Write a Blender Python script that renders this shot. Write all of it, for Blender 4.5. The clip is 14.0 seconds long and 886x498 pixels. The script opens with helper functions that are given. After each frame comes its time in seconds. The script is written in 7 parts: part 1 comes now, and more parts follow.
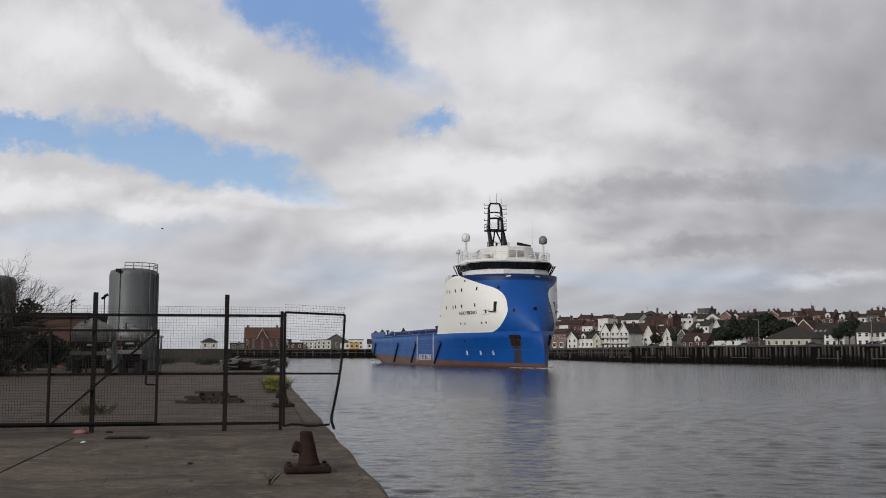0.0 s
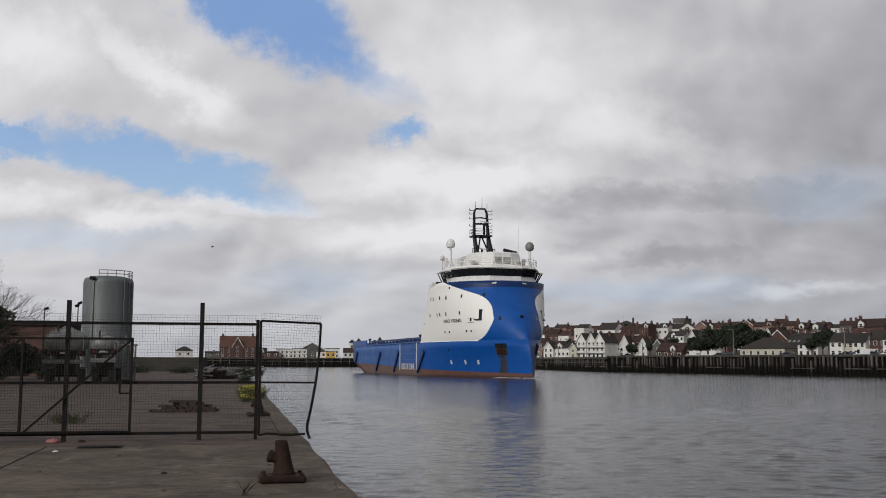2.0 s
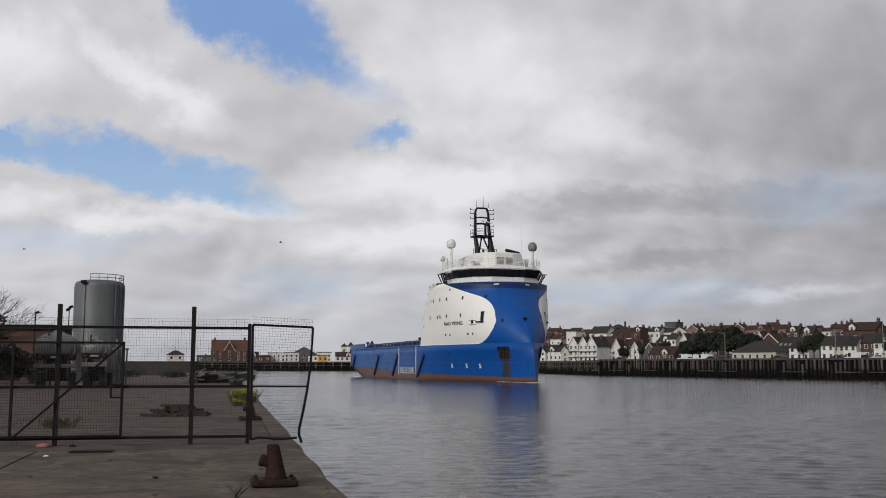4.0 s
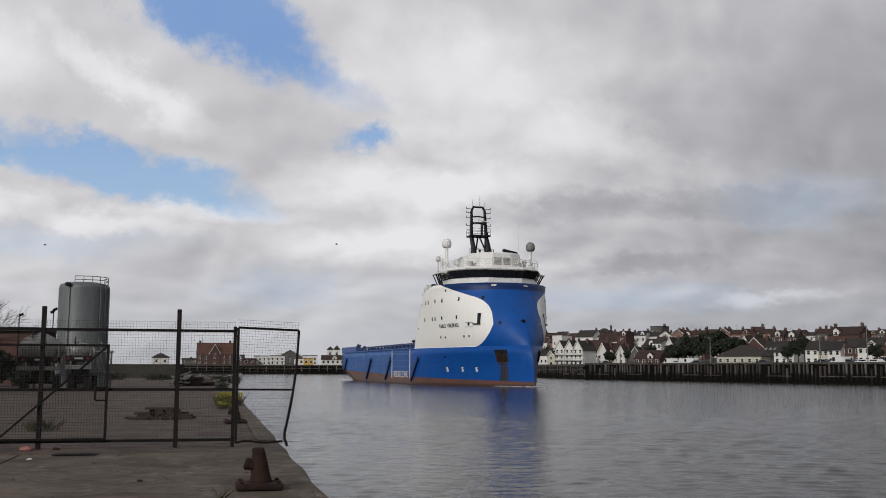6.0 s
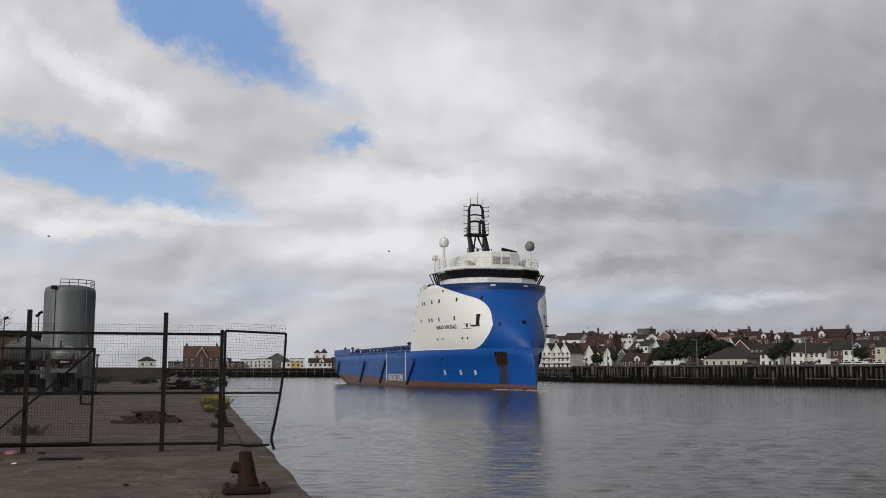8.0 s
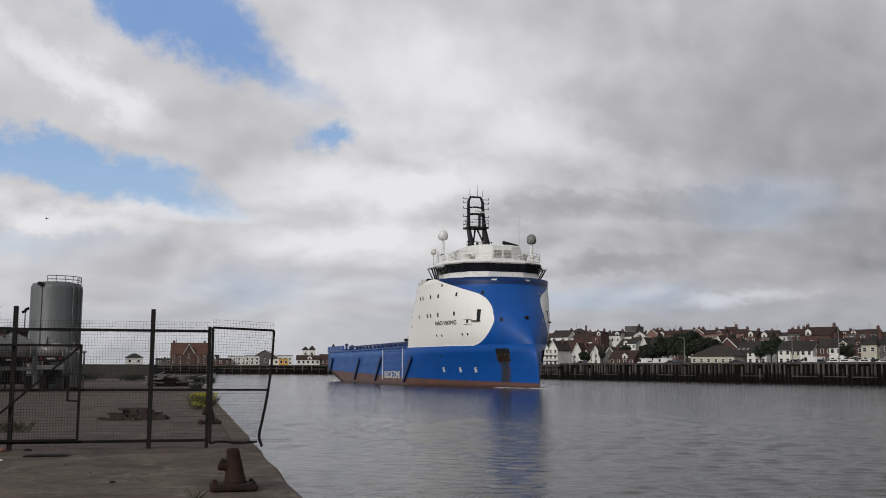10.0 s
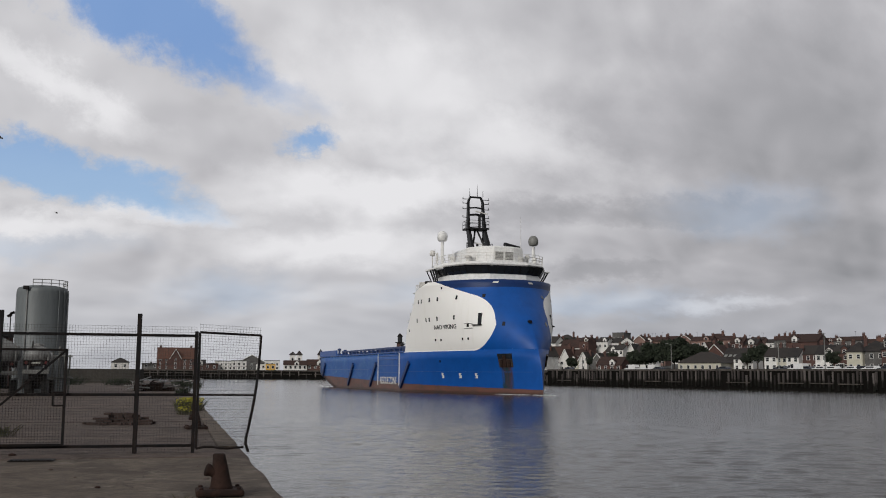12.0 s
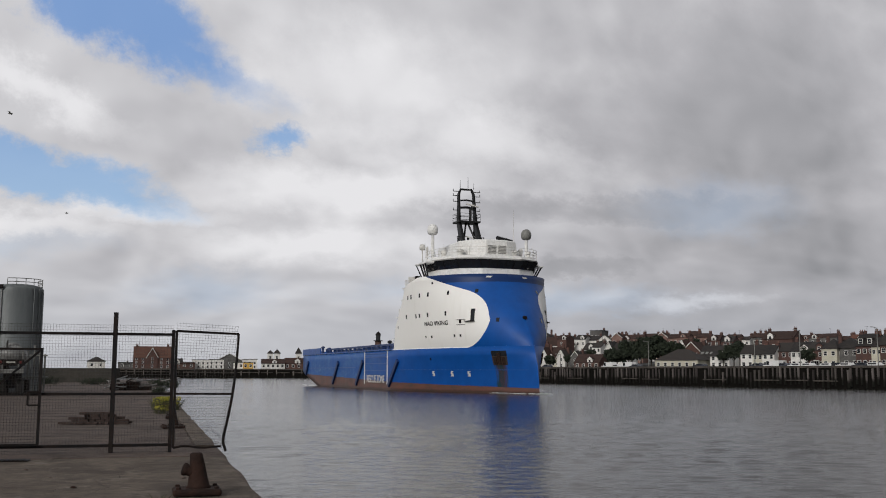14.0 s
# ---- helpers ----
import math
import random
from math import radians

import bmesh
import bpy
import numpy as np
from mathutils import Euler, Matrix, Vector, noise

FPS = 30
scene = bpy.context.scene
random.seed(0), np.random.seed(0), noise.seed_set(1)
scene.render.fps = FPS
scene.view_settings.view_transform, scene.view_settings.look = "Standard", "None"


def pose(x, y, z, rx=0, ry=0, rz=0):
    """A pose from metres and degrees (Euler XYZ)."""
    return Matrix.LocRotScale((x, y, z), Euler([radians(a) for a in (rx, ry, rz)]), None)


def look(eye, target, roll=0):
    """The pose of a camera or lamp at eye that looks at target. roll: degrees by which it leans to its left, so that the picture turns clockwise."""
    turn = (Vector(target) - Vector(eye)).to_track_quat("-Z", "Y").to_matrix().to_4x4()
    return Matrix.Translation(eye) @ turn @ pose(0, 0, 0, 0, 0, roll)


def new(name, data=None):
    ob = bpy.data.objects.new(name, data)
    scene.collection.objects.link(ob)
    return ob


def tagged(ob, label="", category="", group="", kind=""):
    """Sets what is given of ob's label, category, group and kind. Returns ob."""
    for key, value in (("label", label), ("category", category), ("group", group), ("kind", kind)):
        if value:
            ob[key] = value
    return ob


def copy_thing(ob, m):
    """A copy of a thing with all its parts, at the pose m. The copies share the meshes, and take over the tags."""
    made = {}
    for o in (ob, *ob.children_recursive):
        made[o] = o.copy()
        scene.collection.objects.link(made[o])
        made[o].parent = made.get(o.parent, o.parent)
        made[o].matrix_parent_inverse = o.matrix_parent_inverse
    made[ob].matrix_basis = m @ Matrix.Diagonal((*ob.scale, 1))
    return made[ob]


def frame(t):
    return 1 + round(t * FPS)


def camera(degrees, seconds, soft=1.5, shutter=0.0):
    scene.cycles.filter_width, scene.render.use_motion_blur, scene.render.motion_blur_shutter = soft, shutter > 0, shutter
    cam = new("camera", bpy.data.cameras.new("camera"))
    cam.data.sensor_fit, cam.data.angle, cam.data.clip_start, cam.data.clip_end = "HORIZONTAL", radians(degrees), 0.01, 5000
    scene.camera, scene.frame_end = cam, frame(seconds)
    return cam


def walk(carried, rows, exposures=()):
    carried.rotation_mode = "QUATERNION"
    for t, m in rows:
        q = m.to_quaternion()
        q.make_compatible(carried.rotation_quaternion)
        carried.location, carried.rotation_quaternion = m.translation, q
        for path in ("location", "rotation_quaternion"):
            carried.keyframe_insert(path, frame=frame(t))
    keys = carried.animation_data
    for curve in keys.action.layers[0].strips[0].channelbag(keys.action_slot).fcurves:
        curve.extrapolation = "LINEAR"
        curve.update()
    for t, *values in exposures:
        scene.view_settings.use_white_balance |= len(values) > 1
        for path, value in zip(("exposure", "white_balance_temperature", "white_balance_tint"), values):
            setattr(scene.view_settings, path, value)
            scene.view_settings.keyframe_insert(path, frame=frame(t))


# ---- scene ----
def aim(yaw, pitch, roll):
    """Camera pose on its tripod-like stand: yaw to the left, pitch up, roll, in degrees."""
    return pose(0, 0, 1.55, 90 + pitch, 0, yaw) @ pose(0, 0, 0, 0, 0, roll)


cam = camera(47.7, 14.0, soft=1.0)
walk(cam, [
    (0, aim(0.000, 5.839, 0.000)),
    (0.5, aim(-0.431, 5.890, 0.006)),
    (1, aim(-0.779, 6.040, -0.015)),
    (1.5, aim(-1.026, 6.244, 0.219)),
    (2, aim(-1.326, 6.359, 0.146)),
    (2.5, aim(-1.443, 6.494, 0.087)),
    (3, aim(-1.516, 6.461, 0.106)),
    (5.5, aim(-2.343, 6.776, 0.151)),
    (6, aim(-2.549, 6.770, 0.213)),
    (6.5, aim(-2.787, 6.837, 0.120)),
    (7, aim(-3.038, 6.889, 0.245)),
    (7.5, aim(-3.173, 6.913, 0.243)),
    (8, aim(-3.275, 6.936, 0.105)),
    (10.5, aim(-4.127, 6.767, 0.277)),
    (11, aim(-4.311, 6.824, 0.353)),
    (11.5, aim(-4.491, 6.953, 0.423)),
    (12, aim(-4.629, 7.104, 0.374)),
    (12.5, aim(-4.851, 7.060, 0.324)),
    (13, aim(-5.255, 6.914, 0.069)),
    (13.5, aim(-5.581, 6.932, 0.093)),
    (14, aim(-5.885, 7.001, 0.183)),
], exposures=[(0.0, 0.0), (14.0, 0.0)])

WATER_Z = -0.92
DRIFT = -6.3                      # clouds, metres a second along x

# ------------------------------------------------------------------ light
world = bpy.data.worlds.new("sky")
scene.world = world
world.use_nodes = True


class Nodes:
    """Short-hand for building a node tree."""

    def __init__(self, tree):
        self.tree = tree
        tree.nodes.clear()

    def add(self, kind, **sets):
        n = self.tree.nodes.new(kind)
        for k, v in sets.items():
            if k == "op":
                n.operation = v
            elif k == "dims":
                n.noise_dimensions = v
            elif k == "blend":
                n.blend_type = v
            elif k == "dtype":
                n.data_type = v
        return n

    def put(self, socket, value):
        if isinstance(value, bpy.types.NodeSocket):
            self.tree.links.new(value, socket)
        elif value is not None:
            socket.default_value = value

    def math(self, op, a, b=None, c=None, clamp=False):
        n = self.add("ShaderNodeMath", op=op)
        n.use_clamp = clamp
        for s, v in zip(n.inputs, (a, b, c)):
            self.put(s, v)
        return n.outputs[0]

    def vec(self, op, a, b=None):
        n = self.add("ShaderNodeVectorMath", op=op)
        self.put(n.inputs[0], a)
        if b is not None:
            self.put(n.inputs[1], b)
        return n.outputs[0]

    def split(self, v):
        n = self.add("ShaderNodeSeparateXYZ")
        self.put(n.inputs[0], v)
        return n.outputs

    def join(self, x, y, z):
        n = self.add("ShaderNodeCombineXYZ")
        for s, v in zip(n.inputs, (x, y, z)):
            self.put(s, v)
        return n.outputs[0]

    def coord(self, which="Object"):
        return self.add("ShaderNodeTexCoord").outputs[which]

    def scaled(self, v, scale):
        n = self.add("ShaderNodeMapping")
        self.put(n.inputs["Vector"], v)
        n.inputs["Scale"].default_value = scale if hasattr(scale, "__len__") else (scale,) * 3
        return n.outputs[0]

    def noise(self, v, scale, detail=5.0, rough=0.55, warp=0.0):
        n = self.add("ShaderNodeTexNoise")
        self.put(n.inputs["Vector"], v)
        n.inputs["Scale"].default_value = scale
        n.inputs["Detail"].default_value = detail
        n.inputs["Roughness"].default_value = rough
        n.inputs["Distortion"].default_value = warp
        return n.outputs["Fac"]

    def add_colour_noise(self, v, scale):
        n = self.add("ShaderNodeTexNoise")
        self.put(n.inputs["Vector"], v)
        n.inputs["Scale"].default_value = scale
        return n.outputs["Color"]

    def ramp(self, v, a, b, lo=0.0, hi=1.0):
        n = self.add("ShaderNodeMapRange")
        n.interpolation_type = "SMOOTHSTEP"
        self.put(n.inputs[0], v)
        for s, x in zip(n.inputs[1:5], (a, b, lo, hi)):
            s.default_value = x
        return n.outputs[0]

    def mix(self, f, a, b, blend="MIX"):
        n = self.add("ShaderNodeMix", dtype="RGBA", blend=blend)
        self.put(n.inputs[0], f)
        self.put(n.inputs[6], a if isinstance(a, bpy.types.NodeSocket) else (*a, 1))
        self.put(n.inputs[7], b if isinstance(b, bpy.types.NodeSocket) else (*b, 1))
        return n.outputs[2]


SUN_EL, SUN_AZ = 27.0, 215.0       # degrees; azimuth clockwise from +y
w = Nodes(world.node_tree)
sky = w.add("ShaderNodeTexSky")
sky.sky_type, sky.sun_disc = "NISHITA", False
sky.sun_elevation, sky.sun_rotation = radians(SUN_EL), radians(SUN_AZ)
sky.air_density, sky.dust_density = 1.0, 1.5
direction = w.split(w.coord("Generated"))
height = w.math("ADD", w.math("MAXIMUM", direction[2], 0.0), 0.16)
deck = w.join(w.math("DIVIDE", direction[0], height), w.math("DIVIDE", direction[1], height), 0.3)
cover = w.ramp(w.noise(deck, 0.9, 6, 0.5, 0.2), 0.30, 0.46)
shade = w.noise(deck, 0.7, 4, 0.5)
cloud = w.mix(w.ramp(shade, 0.3, 0.7), (0.62, 0.61, 0.61), (0.30, 0.31, 0.33))
blue = w.mix(1.0, sky.outputs[0], (0.085, 0.085, 0.085), "MULTIPLY")
back = w.add("ShaderNodeBackground")
w.put(back.inputs[0], w.mix(cover, blue, cloud))
back.inputs[1].default_value = 0.75
w.put(w.add("ShaderNodeOutputWorld").inputs[0], back.outputs[0])

sun = new("sun", bpy.data.lights.new("sun", "SUN"))
sun.data.energy, sun.data.angle, sun.data.color = 1.9, radians(14), (1.0, 0.97, 0.92)
az, el = radians(SUN_AZ), radians(SUN_EL)
sun.matrix_world = look((0, 0, 0), (-math.sin(az) * math.cos(el), -math.cos(az) * math.cos(el), -math.sin(el)))


# -------------------------------------------------------------- materials
def paint(name, base, other=None, rough=0.7, metal=0.0, grain=6.0, stain=0.5, bump=0.15, stretch=(1, 1, 1), bump_scale=None, spec=0.5, vary=0.0):
    """A surface of two tones: fine grain and broad stains, with relief."""
    m = bpy.data.materials.new(name)
    m.use_nodes = True
    n = Nodes(m.node_tree)
    b = n.add("ShaderNodeBsdfPrincipled")
    n.put(n.add("ShaderNodeOutputMaterial").inputs[0], b.outputs[0])
    p = n.scaled(n.coord("Object"), stretch)
    other = other or tuple(c * 0.6 for c in base)
    fine, broad = n.noise(p, grain, 6, 0.6), n.noise(p, stain, 5, 0.6, 0.4)
    colour = n.mix(n.ramp(broad, 0.35, 0.68), base, other)
    colour = n.mix(n.ramp(fine, 0.35, 0.75, 0.0, 0.55), colour, tuple(c * 0.62 for c in base))
    if vary:
        r = n.add("ShaderNodeObjectInfo").outputs["Random"]
        colour = n.mix(n.math("MULTIPLY", r, vary), colour, other)
    n.put(b.inputs["Base Color"], colour)
    n.put(b.inputs["Roughness"], n.math("ADD", n.math("MULTIPLY", fine, 0.25), rough - 0.12, clamp=True))
    b.inputs["Metallic"].default_value = metal
    b.inputs["Specular IOR Level"].default_value = spec
    if bump:
        k = n.add("ShaderNodeBump")
        k.inputs["Strength"].default_value = bump
        k.inputs["Distance"].default_value = 0.02
        n.put(k.inputs["Height"], n.noise(p, bump_scale or grain * 2, 5, 0.65))
        n.put(b.inputs["Normal"], k.outputs[0])
    return m


def ground_material(name, base, dark, pale):
    """Old concrete: blotches, oil stains, cracks, scuffs and grit."""
    m = bpy.data.materials.new(name)
    m.use_nodes = True
    n = Nodes(m.node_tree)
    b = n.add("ShaderNodeBsdfPrincipled")
    n.put(n.add("ShaderNodeOutputMaterial").inputs[0], b.outputs[0])
    info = n.add("ShaderNodeObjectInfo")
    p = n.coord("Object")
    blotch = n.noise(p, 0.7, 8, 0.7, 0.6)
    patch = n.noise(p, 1.5, 7, 0.72, 0.4)
    grit = n.noise(p, 22, 6, 0.75)
    colour = n.mix(n.ramp(blotch, 0.36, 0.66), base, dark)
    colour = n.mix(n.ramp(n.noise(p, 5.0, 6, 0.78, 0.3), 0.45, 0.62, 0.0, 0.7), colour, dark)
    colour = n.mix(n.ramp(patch, 0.54, 0.70, 0.0, 0.8), colour, pale)
    colour = n.mix(n.ramp(grit, 0.40, 0.72, 0.0, 0.55), colour, dark)
    cell = n.add("ShaderNodeTexVoronoi")
    cell.feature = "DISTANCE_TO_EDGE"
    warp = n.vec("ADD", p, n.vec("MULTIPLY", n.vec("SUBTRACT", n.add_colour_noise(p, 1.2), (0.5, 0.5, 0.5)), (1.3, 1.3, 0.0)))
    n.put(cell.inputs["Vector"], warp)
    cell.inputs["Scale"].default_value = 0.33
    crack = n.ramp(cell.outputs["Distance"], 0.001, 0.007, 1.0, 0.0)
    colour = n.mix(n.math("MULTIPLY", crack, 0.3), colour, (0.018, 0.016, 0.012))
    colour = n.mix(n.math("MULTIPLY", info.outputs["Random"], 0.35), colour, dark)
    n.put(b.inputs["Base Color"], colour)
    n.put(b.inputs["Roughness"], n.math("ADD", 0.72, n.math("MULTIPLY", blotch, 0.3), clamp=True))
    b.inputs["Specular IOR Level"].default_value = 0.3
    k = n.add("ShaderNodeBump")
    k.inputs["Strength"].default_value, k.inputs["Distance"].default_value = 0.6, 0.02
    n.put(k.inputs["Height"], n.math("SUBTRACT", n.math("ADD", grit, n.math("MULTIPLY", blotch, 1.5)), crack))
    n.put(b.inputs["Normal"], k.outputs[0])
    return m


STEEL = paint("black_steel", (0.008, 0.008, 0.009), (0.018, 0.012, 0.010), 0.62, 0.2, 14, 2.5, 0.2, spec=0.15)
RUST = paint("rusted_iron", (0.038, 0.02, 0.015), (0.016, 0.011, 0.01), 0.85, 0.1, 18, 4, 0.6, spec=0.2)
CONCRETE = ground_material("quay_concrete", (0.165, 0.130, 0.102), (0.060, 0.047, 0.038), (0.27, 0.235, 0.20))
YARD = ground_material("yard_concrete", (0.135, 0.098, 0.082), (0.056, 0.042, 0.036), (0.21, 0.17, 0.15))
SILO = paint("grey_silo_paint", (0.13, 0.145, 0.15), (0.10, 0.11, 0.115), 0.55, 0, 5, 0.6, 0.06, (1, 1, 0.25))
SILVER = paint("dull_aluminium", (0.26, 0.26, 0.255), (0.16, 0.16, 0.155), 0.45, 0.1, 6, 1.2, 0.06)
TIMBER = paint("weathered_timber", (0.115, 0.098, 0.085), (0.03, 0.026, 0.023), 0.9, 0, 8, 0.7, 0.4, (1, 1, 0.2), vary=0.8)
# near-black all over: the shade in the gaps between piles, put into the colour
GAP_SHADE = paint("gap_shade_timber", (0.010, 0.009, 0.008), (0.006, 0.006, 0.005), 0.8, 0, 8, 0.7, 0.3, (1, 1, 0.3), spec=0.05)


def pile_material():
    """Grey weathered timber above the tide mark, black and slimy below it."""
    m = bpy.data.materials.new("tide_marked_pile")
    m.use_nodes = True
    n = Nodes(m.node_tree)
    b = n.add("ShaderNodeBsdfPrincipled")
    n.put(n.add("ShaderNodeOutputMaterial").inputs[0], b.outputs[0])
    p = n.coord("Object")
    grain = n.noise(n.scaled(p, (9, 9, 1.2)), 1.0, 6, 0.6)
    r = n.add("ShaderNodeObjectInfo").outputs["Random"]
    dry = n.mix(r, (0.150, 0.133, 0.126), (0.030, 0.026, 0.025))
    dry = n.mix(n.ramp(grain, 0.4, 0.75, 0.0, 0.7), dry, (0.03, 0.026, 0.023))
    z = n.math("ADD", n.split(p)[2], n.math("MULTIPLY", n.math("SUBTRACT", n.noise(p, 2.0, 4, 0.6), 0.5), 0.9))
    n.put(b.inputs["Base Color"], n.mix(n.ramp(z, -2.1, -1.4, 1.0, 0.0), dry, (0.012, 0.012, 0.010)))
    b.inputs["Roughness"].default_value, b.inputs["Specular IOR Level"].default_value = 0.9, 0.15
    return m


PILE = pile_material()
ASPHALT = paint("asphalt", (0.06, 0.058, 0.055), (0.045, 0.045, 0.042), 0.9, 0, 4, 0.1, 0.2)
WHITE = paint("white_ship_paint", (0.82, 0.82, 0.81), (0.76, 0.75, 0.73), 0.4, 0, 3, 0.35, 0.03)
GLASS_DARK = paint("tinted_glass", (0.012, 0.014, 0.018), (0.02, 0.022, 0.026), 0.12, 0, 2, 0.4, 0.0)
MAST = paint("black_mast_paint", (0.009, 0.009, 0.010), (0.018, 0.018, 0.02), 0.5, 0, 6, 1, 0.05, spec=0.25)


# --------------------------------------------------------------- mesh helpers
def part(name, bm, material, parent=None, label="", smooth=False):
    me = bpy.data.meshes.new(name)
    bm.to_mesh(me)
    bm.free()
    for m in material if isinstance(material, (list, tuple)) else [material]:
        me.materials.append(m)
    if smooth:
        for p in me.polygons:
            p.use_smooth = True
    ob = new(name, me)
    ob.parent = parent
    if label:
        ob["label"] = label
    return ob


def thing(name, label, category, m=None, group="", kind=""):
    ob = new(name)
    if m is not None:
        ob.matrix_basis = m
    return tagged(ob, label, category, group, kind)


def box(bm, x0, x1, y0, y1, z0, z1, bevel=0.0, m=None):
    vs = [bm.verts.new((x, y, z)) for x in (x0, x1) for y in (y0, y1) for z in (z0, z1)]
    fs = [bm.faces.new([vs[i] for i in q]) for q in ((0, 1, 3, 2), (4, 6, 7, 5), (0, 4, 5, 1), (2, 3, 7, 6), (0, 2, 6, 4), (1, 5, 7, 3))]
    if bevel:
        es = list({e for f in fs for e in f.edges})
        r = bmesh.ops.bevel(bm, geom=es, offset=bevel, segments=2, affect="EDGES", profile=0.5)
        vs = [v for v in {v for f in r["faces"] for v in f.verts} | {v for v in vs if v.is_valid}]
    if m is not None:
        bmesh.ops.transform(bm, matrix=m, verts=[v for v in vs if v.is_valid])
    return bm


def rod(bm, a, b, r, r2=None, n=8, square=False):
    """A bar between two points."""
    a, b = Vector(a), Vector(b)
    q = (b - a).to_track_quat("Z", "Y").to_matrix()
    if square:
        n = 4
    off = math.pi / 4 if square else 0.0
    ring = []
    for p, rr in ((a, r), (b, r if r2 is None else r2)):
        ring.append([bm.verts.new(p + q @ Vector((math.cos(off + 2 * math.pi * k / n) * rr, math.sin(off + 2 * math.pi * k / n) * rr, 0))) for k in range(n)])
    for k in range(n):
        bm.faces.new((ring[0][k], ring[0][(k + 1) % n], ring[1][(k + 1) % n], ring[1][k]))
    bm.faces.new(ring[0][::-1])
    bm.faces.new(ring[1])
    return bm


def tube(bm, pts, r, n=6):
    """A bent bar: one skin along the points."""
    pts = [Vector(p) for p in pts]
    rings = []
    for k, p in enumerate(pts):
        d = (pts[min(k + 1, len(pts) - 1)] - pts[max(k - 1, 0)]).normalized()
        side = d.cross(Vector((0.13, 0.31, 0.94))).normalized()
        up = side.cross(d)
        rings.append([bm.verts.new(p + (side * math.cos(2 * math.pi * j / n) + up * math.sin(2 * math.pi * j / n)) * r) for j in range(n)])
    for a, b in zip(rings, rings[1:]):
        for j in range(n):
            bm.faces.new((a[j], a[(j + 1) % n], b[(j + 1) % n], b[j]))
    bm.faces.new(rings[0][::-1])
    bm.faces.new(rings[-1])
    bmesh.ops.recalc_face_normals(bm, faces=bm.faces)
    return bm


def lathe(bm, profile, n=32, centre=(0, 0, 0), m=None):
    """Turns (radius, height) pairs round the upright axis."""
    rings = []
    for r, z in profile:
        vs = [bm.verts.new((centre[0] + r * math.cos(2 * math.pi * k / n), centre[1] + r * math.sin(2 * math.pi * k / n), centre[2] + z)) for k in range(n)]
        rings.append(vs)
    for a, b in zip(rings, rings[1:]):
        for k in range(n):
            bm.faces.new((a[k], a[(k + 1) % n], b[(k + 1) % n], b[k]))
    bm.faces.new(rings[0][::-1])
    bm.faces.new(rings[-1])
    if m is not None:
        bmesh.ops.transform(bm, matrix=m, verts=[v for r in rings for v in r])
    return bm


def mesh():
    return bmesh.new()


def slab(bm, points, z0, z1):
    lo = [bm.verts.new((x, y, z0)) for x, y in points]
    hi = [bm.verts.new((x, y, z1)) for x, y in points]
    n = len(points)
    for k in range(n):
        bm.faces.new((lo[k], lo[(k + 1) % n], hi[(k + 1) % n], hi[k]))
    bm.faces.new(hi)
    bm.faces.new(lo[::-1])
    bmesh.ops.recalc_face_normals(bm, faces=bm.faces)
    return bm


